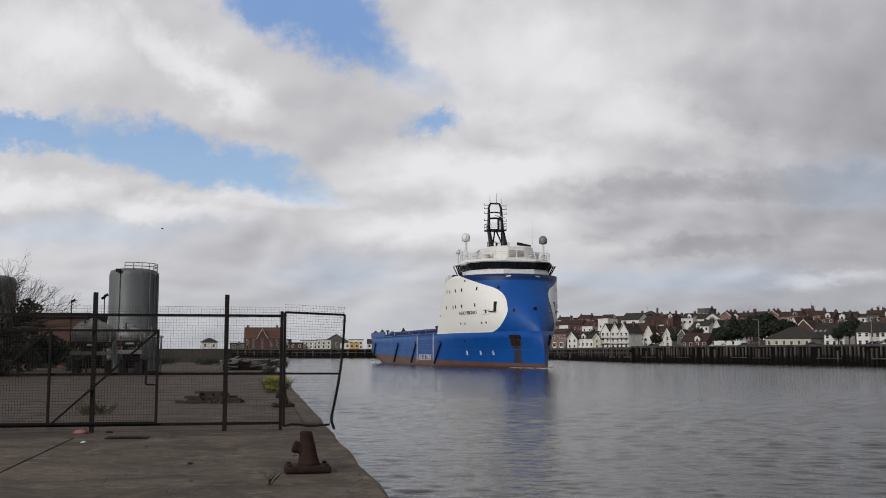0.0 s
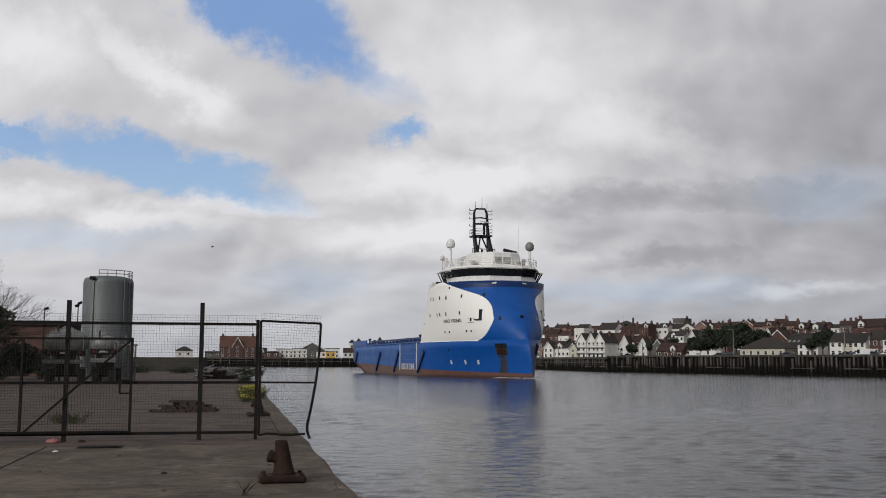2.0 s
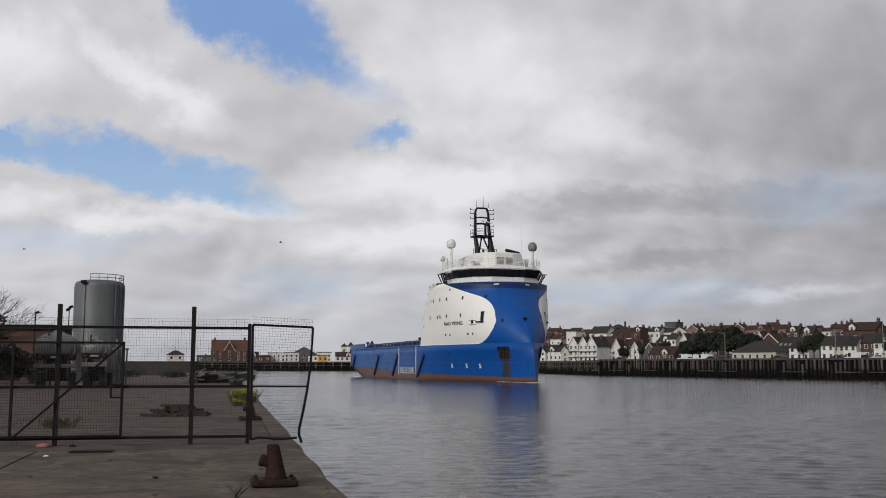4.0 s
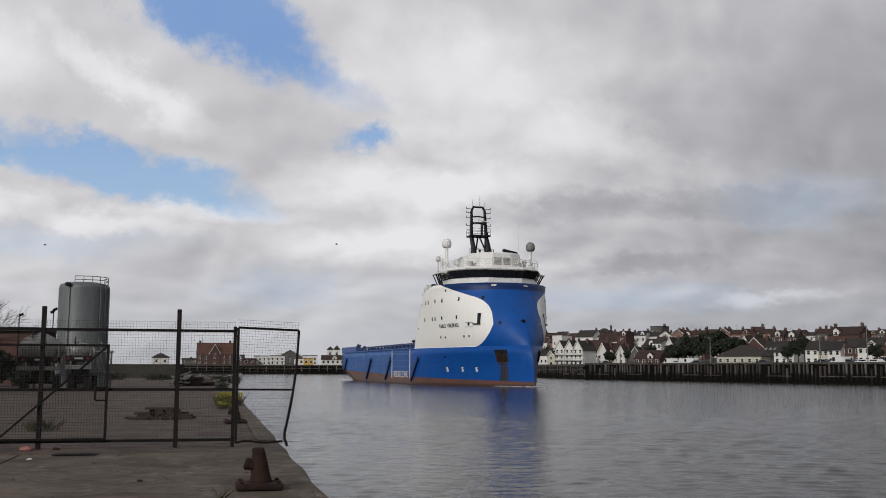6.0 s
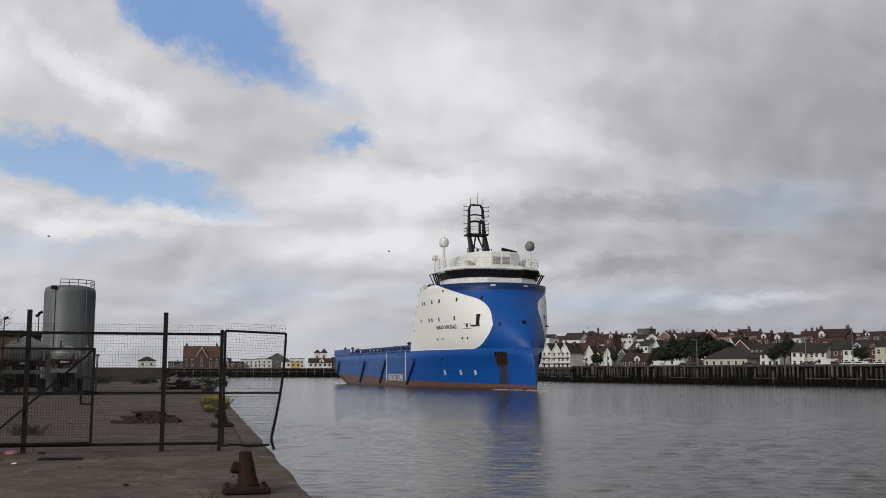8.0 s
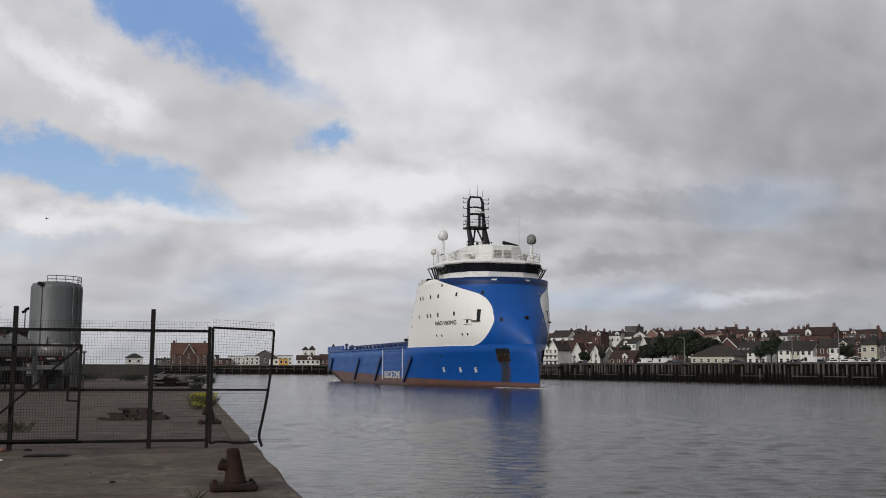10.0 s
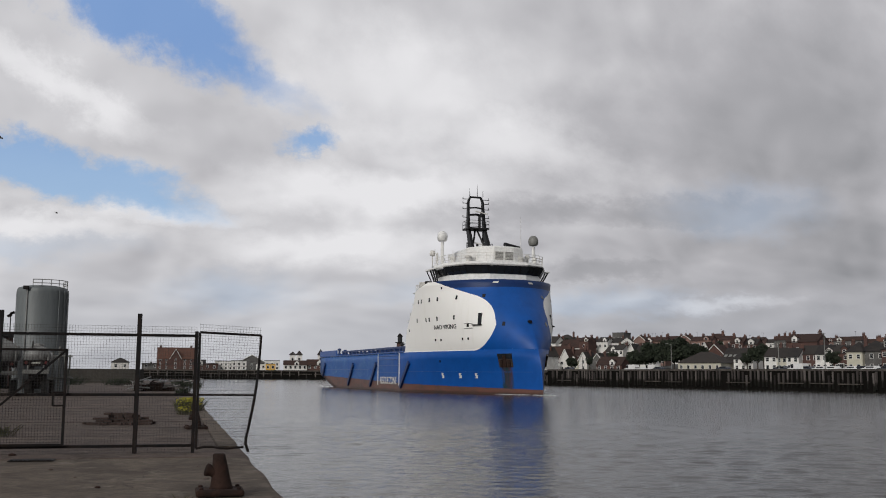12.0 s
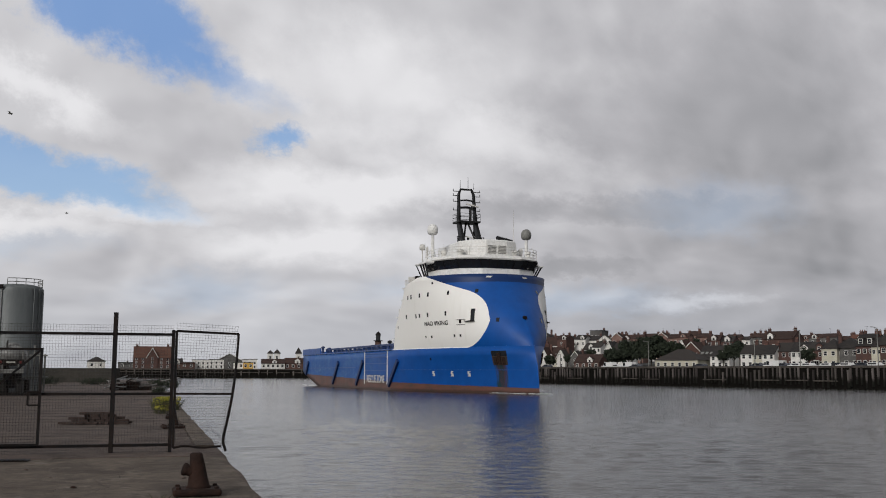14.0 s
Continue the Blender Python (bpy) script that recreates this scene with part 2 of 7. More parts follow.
# -------------------------------------------------------------- cloud layer
def cloud_material():
    m = bpy.data.materials.new("drifting_clouds")
    m.use_nodes = True
    n = Nodes(m.node_tree)
    x, y, z = n.split(n.coord("Object"))[:3]
    yy = n.math("MAXIMUM", y, 1.0)
    a = n.math("DIVIDE", x, yy)
    rise = n.math("DIVIDE", z, yy)
    e = n.math("MULTIPLY", n.math("LOGARITHM", n.math("MAXIMUM", n.math("ADD", rise, 0.12), 0.01), math.e), 0.42)
    p = n.join(a, e, 0.0)

    soft_p = n.join(a, n.math("MULTIPLY", e, 1.05), 0.0)

    def cloud_noise(offset, scale, detail, rough):
        return n.noise(n.vec("ADD", soft_p, offset), scale, detail, rough, 0.25)

    wob = n.add("ShaderNodeTexNoise")
    n.put(wob.inputs["Vector"], p)
    wob.inputs["Scale"].default_value, wob.inputs["Detail"].default_value = 9, 7
    wob.inputs["Roughness"].default_value = 0.66
    shift = n.vec("MULTIPLY", n.vec("SUBTRACT", wob.outputs["Color"], (0.5, 0.5, 0.5)), (0.16, 0.13, 0.0))
    q = n.split(n.vec("ADD", p, shift))

    def blob(cx, cy, rx, ry, turn, soft=0.4):
        c, s = math.cos(radians(turn)), math.sin(radians(turn))
        dx, dy = n.math("SUBTRACT", q[0], cx), n.math("SUBTRACT", q[1], cy)
        u = n.math("ADD", n.math("MULTIPLY", dx, c / rx), n.math("MULTIPLY", dy, s / rx))
        v = n.math("SUBTRACT", n.math("MULTIPLY", dy, c / ry), n.math("MULTIPLY", dx, s / ry))
        d = n.math("SQRT", n.math("ADD", n.math("MULTIPLY", u, u), n.math("MULTIPLY", v, v)))
        return n.ramp(d, 1.0 - soft, 1.0 + soft, 1.0, 0.0)

    def most(rows):
        total = None
        for args in rows:
            f = blob(*args)
            total = f if total is None else n.math("MAXIMUM", total, f)
        return total

    holes = most(((-0.165, -0.302, 0.11, 0.042, -22, 0.35), (-0.10, -0.345, 0.085, 0.022, -25, 0.8), (-0.27, -0.482, 0.13, 0.036, -18, 0.32), (-0.43, -0.45, 0.08, 0.022, -8, 0.35), (-0.012, -0.438, 0.026, 0.014, 10, 0.7), (-0.19, -0.515, 0.07, 0.024, -20, 0.7)))
    haze = most(((0.22, -0.69, 0.16, 0.025, 0, 0.8), (0.42, -0.52, 0.07, 0.03, 0, 0.9), (-0.10, -0.68, 0.06, 0.03, 0, 0.9), (-0.36, -0.60, 0.12, 0.02, 0, 0.9)))
    dark = most(((0.49, -0.11, 0.35, 0.15, 0, 0.9), (0.50, -0.40, 0.16, 0.12, 0, 0.9), (0.36, -0.525, 0.20, 0.028, 3, 0.8), (0.27, -0.625, 0.09, 0.025, 0, 0.8), (0.52, -0.60, 0.24, 0.13, 0, 0.9), (0.42, -0.74, 0.22, 0.06, 0, 0.9)))
    light = most(((0.08, -0.375, 0.11, 0.05, 0, 0.9), (-0.40, -0.35, 0.07, 0.035, 0, 0.9), (0.19, -0.43, 0.09, 0.035, -15, 0.9), (-0.16, -0.545, 0.07, 0.018, 0, 0.8), (-0.25, -0.375, 0.08, 0.02, -35, 0.8), (0.40, -0.69, 0.05, 0.015, 0, 0.9), (-0.42, -0.53, 0.08, 0.025, -10, 0.8), (-0.28, -0.56, 0.08, 0.02, -10, 0.8), (0.05, -0.50, 0.14, 0.03, 0, 0.9), (0.0, -0.60, 0.12, 0.03, 0, 0.9)))
    big = cloud_noise((0.0, 0.0, 0.0), 3.2, 3, 0.42)
    lit = cloud_noise((-0.014, 0.030, 0.0), 3.2, 3, 0.42)
    puff = cloud_noise((3.1, 1.7, 0.0), 8.0, 3, 0.45)
    puff_lit = cloud_noise((3.086, 1.718, 0.0), 8.0, 3, 0.45)
    relief = n.math("ADD", n.math("MULTIPLY", n.math("SUBTRACT", big, lit), 0.9), n.math("MULTIPLY", n.math("SUBTRACT", puff, puff_lit), n.ramp(rise, 0.10, 0.36, 0.95, 0.5)))
    lum = n.math("ADD", n.math("MULTIPLY", n.math("SUBTRACT", big, 0.5), 0.36), relief)
    lum = n.math("ADD", n.math("ADD", lum, 0.71), n.math("MULTIPLY", light, 0.27))
    lum = n.math("SUBTRACT", lum, n.math("MULTIPLY", dark, 0.40))
    tone = n.add("ShaderNodeValToRGB")
    n.put(tone.inputs[0], lum)
    for el_, (pos, c) in zip(tone.color_ramp.elements, ((0.0, (0.20, 0.205, 0.22, 1)), (1.0, (0.79, 0.785, 0.805, 1)))):
        el_.position, el_.color = pos, c
    mid = tone.color_ramp.elements.new(0.5)
    mid.color = (0.452, 0.448, 0.472, 1)
    low = n.ramp(rise, 0.0, 0.13, 1.0, 0.0)
    cloudy = n.mix(n.math("MULTIPLY", low, 0.42), tone.outputs[0], (0.40, 0.425, 0.475))
    gap = n.math("MAXIMUM", holes, n.math("MULTIPLY", haze, 0.30))
    open_sky = n.mix(n.ramp(rise, 0.12, 0.34, 1.0, 0.0), (0.165, 0.315, 0.62), (0.33, 0.50, 0.72))
    glow = n.add("ShaderNodeEmission")
    n.put(glow.inputs[0], n.mix(n.math("MULTIPLY", gap, 0.9), cloudy, open_sky))
    n.put(n.add("ShaderNodeOutputMaterial").inputs[0], glow.outputs[0])
    return m


def cloud_layer():
    """A sheet of cloud 400 m up that bends down to the horizon far out."""
    bm = mesh()
    rows = []
    for k in range(61):
        e = 0.62 * (1 - k / 60) ** 1.5 - 0.012
        y = 400 / e if e > 0.16 else 2500 + (0.16 - e) / 0.16 * 1900
        rows.append([bm.verts.new((y * a, y, e * y)) for a in np.linspace(-1.1, 1.3, 49)])
    for a, b in zip(rows, rows[1:]):
        for k in range(48):
            bm.faces.new((a[k], a[k + 1], b[k + 1], b[k]))
    return tagged(part("backdrop", bm, cloud_material(), smooth=True), "broken grey and white clouds with blue gaps", "sky", kind="structure")


clouds = cloud_layer()


# ------------------------------------------------------------------ water
def water_material():
    m = bpy.data.materials.new("river_water")
    m.use_nodes = True
    n = Nodes(m.node_tree)
    b = n.add("ShaderNodeBsdfPrincipled")
    n.put(n.add("ShaderNodeOutputMaterial").inputs[0], b.outputs[0])
    p = n.coord("Object")
    silt = n.ramp(n.noise(n.scaled(p, (0.02, 0.035, 1)), 1.0, 4, 0.55, 0.4), 0.35, 0.65)
    n.put(b.inputs["Base Color"], n.mix(silt, (0.036, 0.035, 0.030), (0.028, 0.027, 0.024)))
    b.inputs["Roughness"].default_value = 0.13
    b.inputs["Specular IOR Level"].default_value = 0.24
    b.inputs["IOR"].default_value = 1.333
    chop = n.noise(n.scaled(p, (1.3, 1.7, 1)), 1.0, 4, 0.6, 0.4)
    fine = n.noise(n.scaled(p, (5.0, 7.5, 1)), 1.0, 3, 0.6)
    calm = n.ramp(n.noise(n.scaled(p, (0.012, 0.03, 1)), 1.0, 3, 0.5, 0.5), 0.35, 0.65, 0.5, 1.0)
    k = n.add("ShaderNodeBump")
    n.put(k.inputs["Strength"], calm)
    k.inputs["Distance"].default_value = 1.0
    n.put(k.inputs["Height"], n.math("ADD", n.math("MULTIPLY", chop, 0.05), n.math("MULTIPLY", fine, 0.016)))
    n.put(b.inputs["Normal"], k.outputs[0])
    return m


def river():
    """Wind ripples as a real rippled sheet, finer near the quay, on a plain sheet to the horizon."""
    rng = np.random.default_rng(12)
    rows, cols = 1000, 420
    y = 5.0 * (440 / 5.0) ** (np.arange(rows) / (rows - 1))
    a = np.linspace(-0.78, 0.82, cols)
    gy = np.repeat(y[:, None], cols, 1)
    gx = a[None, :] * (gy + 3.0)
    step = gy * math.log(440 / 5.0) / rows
    z = np.zeros_like(gx)
    count = 64
    for k in range(count):
        length = 0.20 * (1.1 / 0.20) ** rng.random()
        turn = rng.normal(0.15, 0.45)
        kx, ky = math.sin(turn) * 2 * math.pi / length, math.cos(turn) * 2 * math.pi / length
        size = SLOPE * math.sqrt(2 / count) * length / (2 * math.pi)
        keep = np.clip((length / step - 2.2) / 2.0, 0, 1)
        z += size * keep * np.sin(gx * kx + gy * ky + rng.random() * 6.28)
    gust = 0.75 + 0.35 * np.sin(gx * 0.11 + 1.0 + 1.5 * np.sin(gy * 0.05)) * np.sin(gy * 0.16 + 0.9 * np.sin(gx * 0.07))
    z *= gust
    verts = np.stack([gx, gy, z], -1).reshape(-1, 3)
    idx = np.arange(rows * cols).reshape(rows, cols)
    quads = np.stack([idx[:-1, :-1], idx[:-1, 1:], idx[1:, 1:], idx[1:, :-1]], -1).reshape(-1, 4)
    far = np.array([(-4600, -1500, -0.2), (4600, -1500, -0.2), (4600, 4600, -0.2), (-4600, 4600, -0.2)])
    quads = np.concatenate([quads, [[len(verts) + k for k in range(4)]]])
    verts = np.concatenate([verts, far])
    me = bpy.data.meshes.new("water")
    me.from_pydata(verts.tolist(), [], quads.tolist())
    me.polygons.foreach_set("use_smooth", [True] * len(me.polygons))
    me.materials.append(water_material())
    return tagged(new("water", me), "grey rippled river water", "water", kind="structure")


SLOPE = 0.14                     # mean slope of the ripples
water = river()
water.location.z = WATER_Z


# ------------------------------------------------------------- near quay
def edge_x(y):
    """The quay's edge: x at a given y."""
    return 1.43 - 0.183 * y


QUAY_TURN = math.degrees(math.atan(0.183))


def near_quay():
    bm = mesh()
    pts = [(edge_x(y) + 0.03 * math.sin(y * 1.7) * (1 if y < 40 else 0), y) for y in (-60, -20, 0, 6, 8, 9, 10, 11, 12, 13, 14, 15, 16, 17, 18, 19, 20, 22, 24, 26, 28, 30, 35, 40, 60, 90, 130, 190)]
    slab(bm, pts + [(-600, 200), (-600, -60)], WATER_Z - 4, 0)
    quay = tagged(part("ground", bm, YARD), "worn concrete dock yard with a raw quay edge", "ground", kind="structure")
    # cast slabs, laid square to the quay's edge
    ux, uy = math.cos(radians(QUAY_TURN)), math.sin(radians(QUAY_TURN))
    for row, (s0, s1, material) in enumerate(((-8, 4.2, CONCRETE), (4.25, 12.3, CONCRETE), (12.34, 19.3, CONCRETE), (19.36, 25.5, YARD), (25.56, 33, YARD), (33.08, 45, YARD), (45.1, 66, YARD), (66.1, 100, YARD))):
        w = 4.6 if row < 3 else 6.2
        for k in range(7):
            bm = mesh()
            off = 0.42 if row > 2 else 0.02
            g = random.uniform(0.012, 0.03)
            a0, a1 = off + k * w + g, off + (k + 1) * w - g
            drop = random.uniform(0, 0.008)
            pts = []
            for s, a in ((s0, a0), (s0, a1), (s1, a1), (s1, a0)):
                y = s * ux
                pts.append((edge_x(0) - s * uy - a * ux, s * ux - a * uy))
            slab(bm, pts, -0.05, 0.022 - drop)
            part("slab", bm, material, quay)
    # coping along the edge
    for k in range(14):
        bm = mesh()
        y0, y1 = 4 + k * 4.4, 4 + (k + 1) * 4.4 - 0.03
        if y0 > 18:
            pts = [(edge_x(y) + 0.03 * random.uniform(-1, 1), y) for y in np.linspace(y0, y1, 6)]
            slab(bm, pts + [(edge_x(y1) - 0.40, y1 - 0.07), (edge_x(y0) - 0.40, y0 - 0.07)], -0.3, 0.03)
            part("coping_stone", bm, CONCRETE, quay)
    return quay


near_quay()

# -------------------------------------------------------------- far quay
BANK = [(201.0, -100.0), (44.6, 237.0), (33.7, 323.0), (10.0, 398.0), (-150.0, 405.0), (-700.0, 425.0)]
OUT = [(0.907, 0.42), (0.95, 0.31), (0.9, 0.43), (0.35, 0.94), (0.03, 1.0), (-0.1, 1.0)]
QUAY_Z = 2.6


def hill(x, y, n):
    """Height of the land n metres behind the quay."""
    rise = 1 / (1 + math.exp(-(n - 165) / 30)) - 0.033
    east = min(1.0, max(0.0, (x - 20) / 60))
    return QUAY_Z + 11 * rise * east


def far_land():
    bm = mesh()
    rows = []
    path = []
    for k in range(len(BANK) - 1):
        for s in np.linspace(0, 1, 13)[:-1]:
            a, b = np.array(BANK[k]), np.array(BANK[k + 1])
            o = np.array(OUT[k]) * (1 - s) + np.array(OUT[k + 1]) * s
            path.append((a * (1 - s) + b * s, o / np.linalg.norm(o)))
    for p, o in path:
        row = [bm.verts.new((p[0], p[1], WATER_Z - 3)), bm.verts.new((p[0], p[1], QUAY_Z))]
        for n in (8, 30, 60, 90, 110, 130, 150, 170, 190, 215, 250, 400, 1200, 3500):
            q = p + o * n
            row.append(bm.verts.new((q[0], q[1], hill(q[0], q[1], n))))
        rows.append(row)
    for a, b in zip(rows, rows[1:]):
        for k in range(len(a) - 1):
            bm.faces.new((a[k], b[k], b[k + 1], a[k + 1]))
    bmesh.ops.recalc_face_normals(bm, faces=bm.faces)
    return tagged(part("ground", bm, ASPHALT), "dark road and rising ground behind the far quay", "ground", kind="structure")


far_land()

# ------------------------------------------------------------ dock yard
FENCE_END = Vector((-3.18, 19.85, 0.0))
ALONG = Vector((-0.985, -0.172, 0.0))     # from the quay's edge into the yard
BACK = Vector((0.172, -0.985, 0.0))       # towards the near side


def on_fence(s, z, off=0.0):
    return FENCE_END + ALONG * s + Vector((0, 0, z)) + BACK * off


WIRE = paint("dull_wire", (0.05, 0.05, 0.05), (0.06, 0.045, 0.035), 0.6, 0.5, 20, 4, 0.0)


def wires(parent, corner, pitch=0.052, r=0.0021):
    """Welded mesh over a four-sided field; corner(u, v) gives its points."""
    bm = mesh()
    wide = (corner(1, 0.5) - corner(0, 0.5)).length
    tall = (corner(0.5, 1) - corner(0.5, 0)).length
    for k in range(int(wide / pitch) + 1):
        u = min(1.0, k * pitch / wide)
        rod(bm, corner(u, 0), corner(u, 1), r, n=3)
    for k in range(int(tall / pitch) + 1):
        v = min(1.0, k * pitch / tall)
        rod(bm, corner(0, v), corner(1, v), r, n=3)
    return tagged(part("wire_mesh", bm, WIRE, parent), "welded wire mesh", kind="stuff")


def bar(name, parent, a, b, half, material=None, label=""):
    bm = mesh()
    rod(bm, a, b, half * 1.414, square=True)
    return part(name, bm, material or STEEL, parent, label)


def yard_fence():
    f = thing("security_fence", "black steel mesh fence on square posts across the quay", "fence")
    for s, h in ((0.0, 2.34), (1.07, 2.66), (3.54, 2.68), (6.0, 2.66), (8.5, 2.66)):
        bar("post", f, on_fence(s, 0), on_fence(s, h), 0.036 if s else 0.03)
    for z in (2.25, 1.12, 0.16):
        bar("rail", f, on_fence(0, z, 0.01), on_fence(8.5, z, 0.01), 0.026)
    wires(f, lambda u, v: on_fence(0.0 + 8.5 * u, 0.03 + 2.40 * v, -0.04))
    g = thing("yard_gate", "braced black steel gate leaf hung in the fence", "gate")
    for s in (2.35, 4.32, 6.4):
        bar("stile", g, on_fence(s, 0.2, 0.09), on_fence(s, 1.97, 0.09), 0.021)
    bar("top_rail", g, on_fence(2.33, 1.95, 0.09), on_fence(6.4, 1.95, 0.09), 0.022)
    bar("bottom_rail", g, on_fence(2.33, 0.2, 0.09), on_fence(6.4, 0.2, 0.09), 0.022)
    bar("brace", g, on_fence(2.37, 1.93, 0.10), on_fence(4.25, 0.2, 0.10), 0.019)
    bar("brace", g, on_fence(4.35, 1.93, 0.10), on_fence(6.3, 0.2, 0.10), 0.019)
    wires(g, lambda u, v: on_fence(2.37 + 6.1 * u, 0.2 + 1.75 * v, 0.07))
    bm = mesh()
    for a, b in (((2.35, 0.92), (2.55, 0.92)), ((2.55, 0.92), (2.55, 1.16)), ((2.55, 1.16), (2.35, 1.16))):
        rod(bm, on_fence(*a, 0.12), on_fence(*b, 0.12), 0.022, square=True)
    part("latch", bm, STEEL, g)
    p = thing("bent_fence_panel", "bent mesh fence panel overhanging the quay edge", "fence panel")
    c00, c10, c01, c11 = (-0.06, 0.10), (-0.95, 0.13), (-0.06, 2.32), (-1.24, 2.28)
    def at(u, v):
        lo = [a + (b - a) * u for a, b in zip(c00, c10)]
        hi = [a + (b - a) * u for a, b in zip(c01, c11)]
        s, z = (a + (b - a) * v for a, b in zip(lo, hi))
        return on_fence(s - 0.06 * u * math.sin(v * math.pi), z + 0.02 * math.sin(u * 6) * (1 - v), 0.05 + 0.22 * u * (0.5 - v))
    bar("stile", p, at(0, 0), at(0, 1.0), 0.022)
    bar("top_rail", p, at(0, 1), at(1, 1), 0.022)
    bar("middle_rail", p, at(0, 0.46), at(1, 0.46), 0.017)
    bm = mesh()
    pts = [at(u, 0) + Vector((0, 0, 0.012 * math.sin(u * 9))) for u in np.linspace(0, 1, 7)]
    tube(bm, pts, 0.022)
    part("bottom_rail", bm, STEEL, p)
    bm = mesh()
    pts = [at(1, v) for v in np.linspace(1, 0.08, 9)] + [at(1, 0.03) + Vector((0.02, 0, 0)), at(1, 0) + Vector((0.09, 0, -0.09))]
    tube(bm, pts, 0.027)
    part("stile", bm, STEEL, p, "buckled outer tube")
    wires(p, lambda u, v: at(u, v * 1.075))


def mooring_bollard():
    b = thing("mooring_bollard", "rust-brown cast iron mooring bollard on a base plate", "bollard", group="bollards along the quay")
    bm = mesh()
    box(bm, -0.295, 0.295, -0.23, 0.23, 0.0, 0.085, 0.03)
    part("base_plate", bm, RUST, b)
    bm = mesh()
    rings = []
    for z, rx, ry, cx in ((0.06, 0.17, 0.15, 0.02), (0.12, 0.135, 0.12, 0.02), (0.22, 0.115, 0.10, 0.01), (0.34, 0.098, 0.09, 0.0), (0.44, 0.085, 0.08, -0.012), (0.50, 0.078, 0.075, -0.02), (0.515, 0.06, 0.055, -0.02)):
        rings.append([bm.verts.new((cx + rx * math.cos(k * math.pi / 10), ry * math.sin(k * math.pi / 10), z)) for k in range(20)])
    loft_rings(bm, rings)
    part("post", bm, RUST, b, smooth=True)
    bm = mesh()
    lathe(bm, [(0.075, -0.02), (0.07, 0.04), (0.066, 0.07), (0.08, 0.10), (0.078, 0.13), (0.05, 0.145)], 16, m=Matrix.Translation((-0.05, 0, 0.28)) @ pose(0, 0, 0, 0, -72, 0))
    part("horn", bm, RUST, b, smooth=True)
    for x in (-0.23, 0.23):
        for y in (-0.17, 0.17):
            bm = mesh()
            lathe(bm, [(0.028, 0.08), (0.028, 0.105), (0.02, 0.112)], 6, (x, y, 0))
            part("bolt", bm, RUST, b)
    return b


def loft_rings(bm, rings):
    for a, b in zip(rings, rings[1:]):
        for k in range(len(a)):
            bm.faces.new((a[k], a[(k + 1) % len(a)], b[(k + 1) % len(a)], b[k]))
    bm.faces.new(rings[0][::-1])
    bm.faces.new(rings[-1])


TYRE = paint("tyre_rubber", (0.02, 0.02, 0.02), (0.03, 0.028, 0.026), 0.85, 0, 12, 2, 0.2)
GREY_PAINT = paint("grey_cab_paint", (0.22, 0.22, 0.21), (0.14, 0.14, 0.13), 0.5, 0, 4, 0.8, 0.05)


def storage_silo(m, height, radius, tone, ladder=True):
    s = thing("storage_silo", "tall grey steel storage silo with a guard rail on top" if ladder else "grey steel storage silo half hidden by a tree", "silo", m, "silos in the yard")
    bm = mesh()
    lathe(bm, [(radius * 1.02, 0.0), (radius * 1.02, 0.12), (radius, 0.14), (radius, height - 0.5), (radius * 0.985, height - 0.28), (radius * 0.93, height - 0.1), (radius * 0.6, height + 0.05), (0.1, height + 0.1)], 48)
    part("shell", bm, tone, s, smooth=True)
    top = height - 0.1
    if not ladder:
        return s
    for a in np.linspace(-1.7, 0.9, 8):
        c = Vector((radius * 0.93 * math.cos(a), radius * 0.93 * math.sin(a), top))
        bm = mesh()
        rod(bm, c, c + Vector((0, 0, 0.52)), 0.025)
        part("rail_post", bm, SILVER, s)
    for z in (0.27, 0.52):
        bm = mesh()
        pts = [Vector((radius * 0.93 * math.cos(a), radius * 0.93 * math.sin(a), top + z)) for a in np.linspace(-1.7, 0.9, 24)]
        tube(bm, pts, 0.028)
        part("guard_rail", bm, SILVER, s)
    for a in (-1.86, -0.62, -0.35, -0.15):
        bm = mesh()
        c = Vector(((radius + 0.06) * math.cos(a), (radius + 0.06) * math.sin(a), 0))
        rod(bm, c, c + Vector((0, 0, height - 0.3)), 0.04)
        part("pipe", bm, SILVER if a < -1 else tone, s)
    bm = mesh()
    c = Vector(((radius + 0.1) * math.cos(-1.9), (radius + 0.1) * math.sin(-1.9), height - 0.22))
    box(bm, c.x - 0.19, c.x + 0.19, c.y - 0.15, c.y + 0.05, c.z - 0.1, c.z + 0.16, 0.03)
    part("floodlight", bm, STEEL, s)
    return s


TAIL_RED = paint("red_lamp_lens", (0.12, 0.012, 0.01), (0.08, 0.01, 0.01), 0.3, 0, 5, 2, 0.0)
OLD_PLATE = paint("faded_plate", (0.5, 0.5, 0.45), (0.4, 0.4, 0.36), 0.6, 0, 5, 2, 0.0)


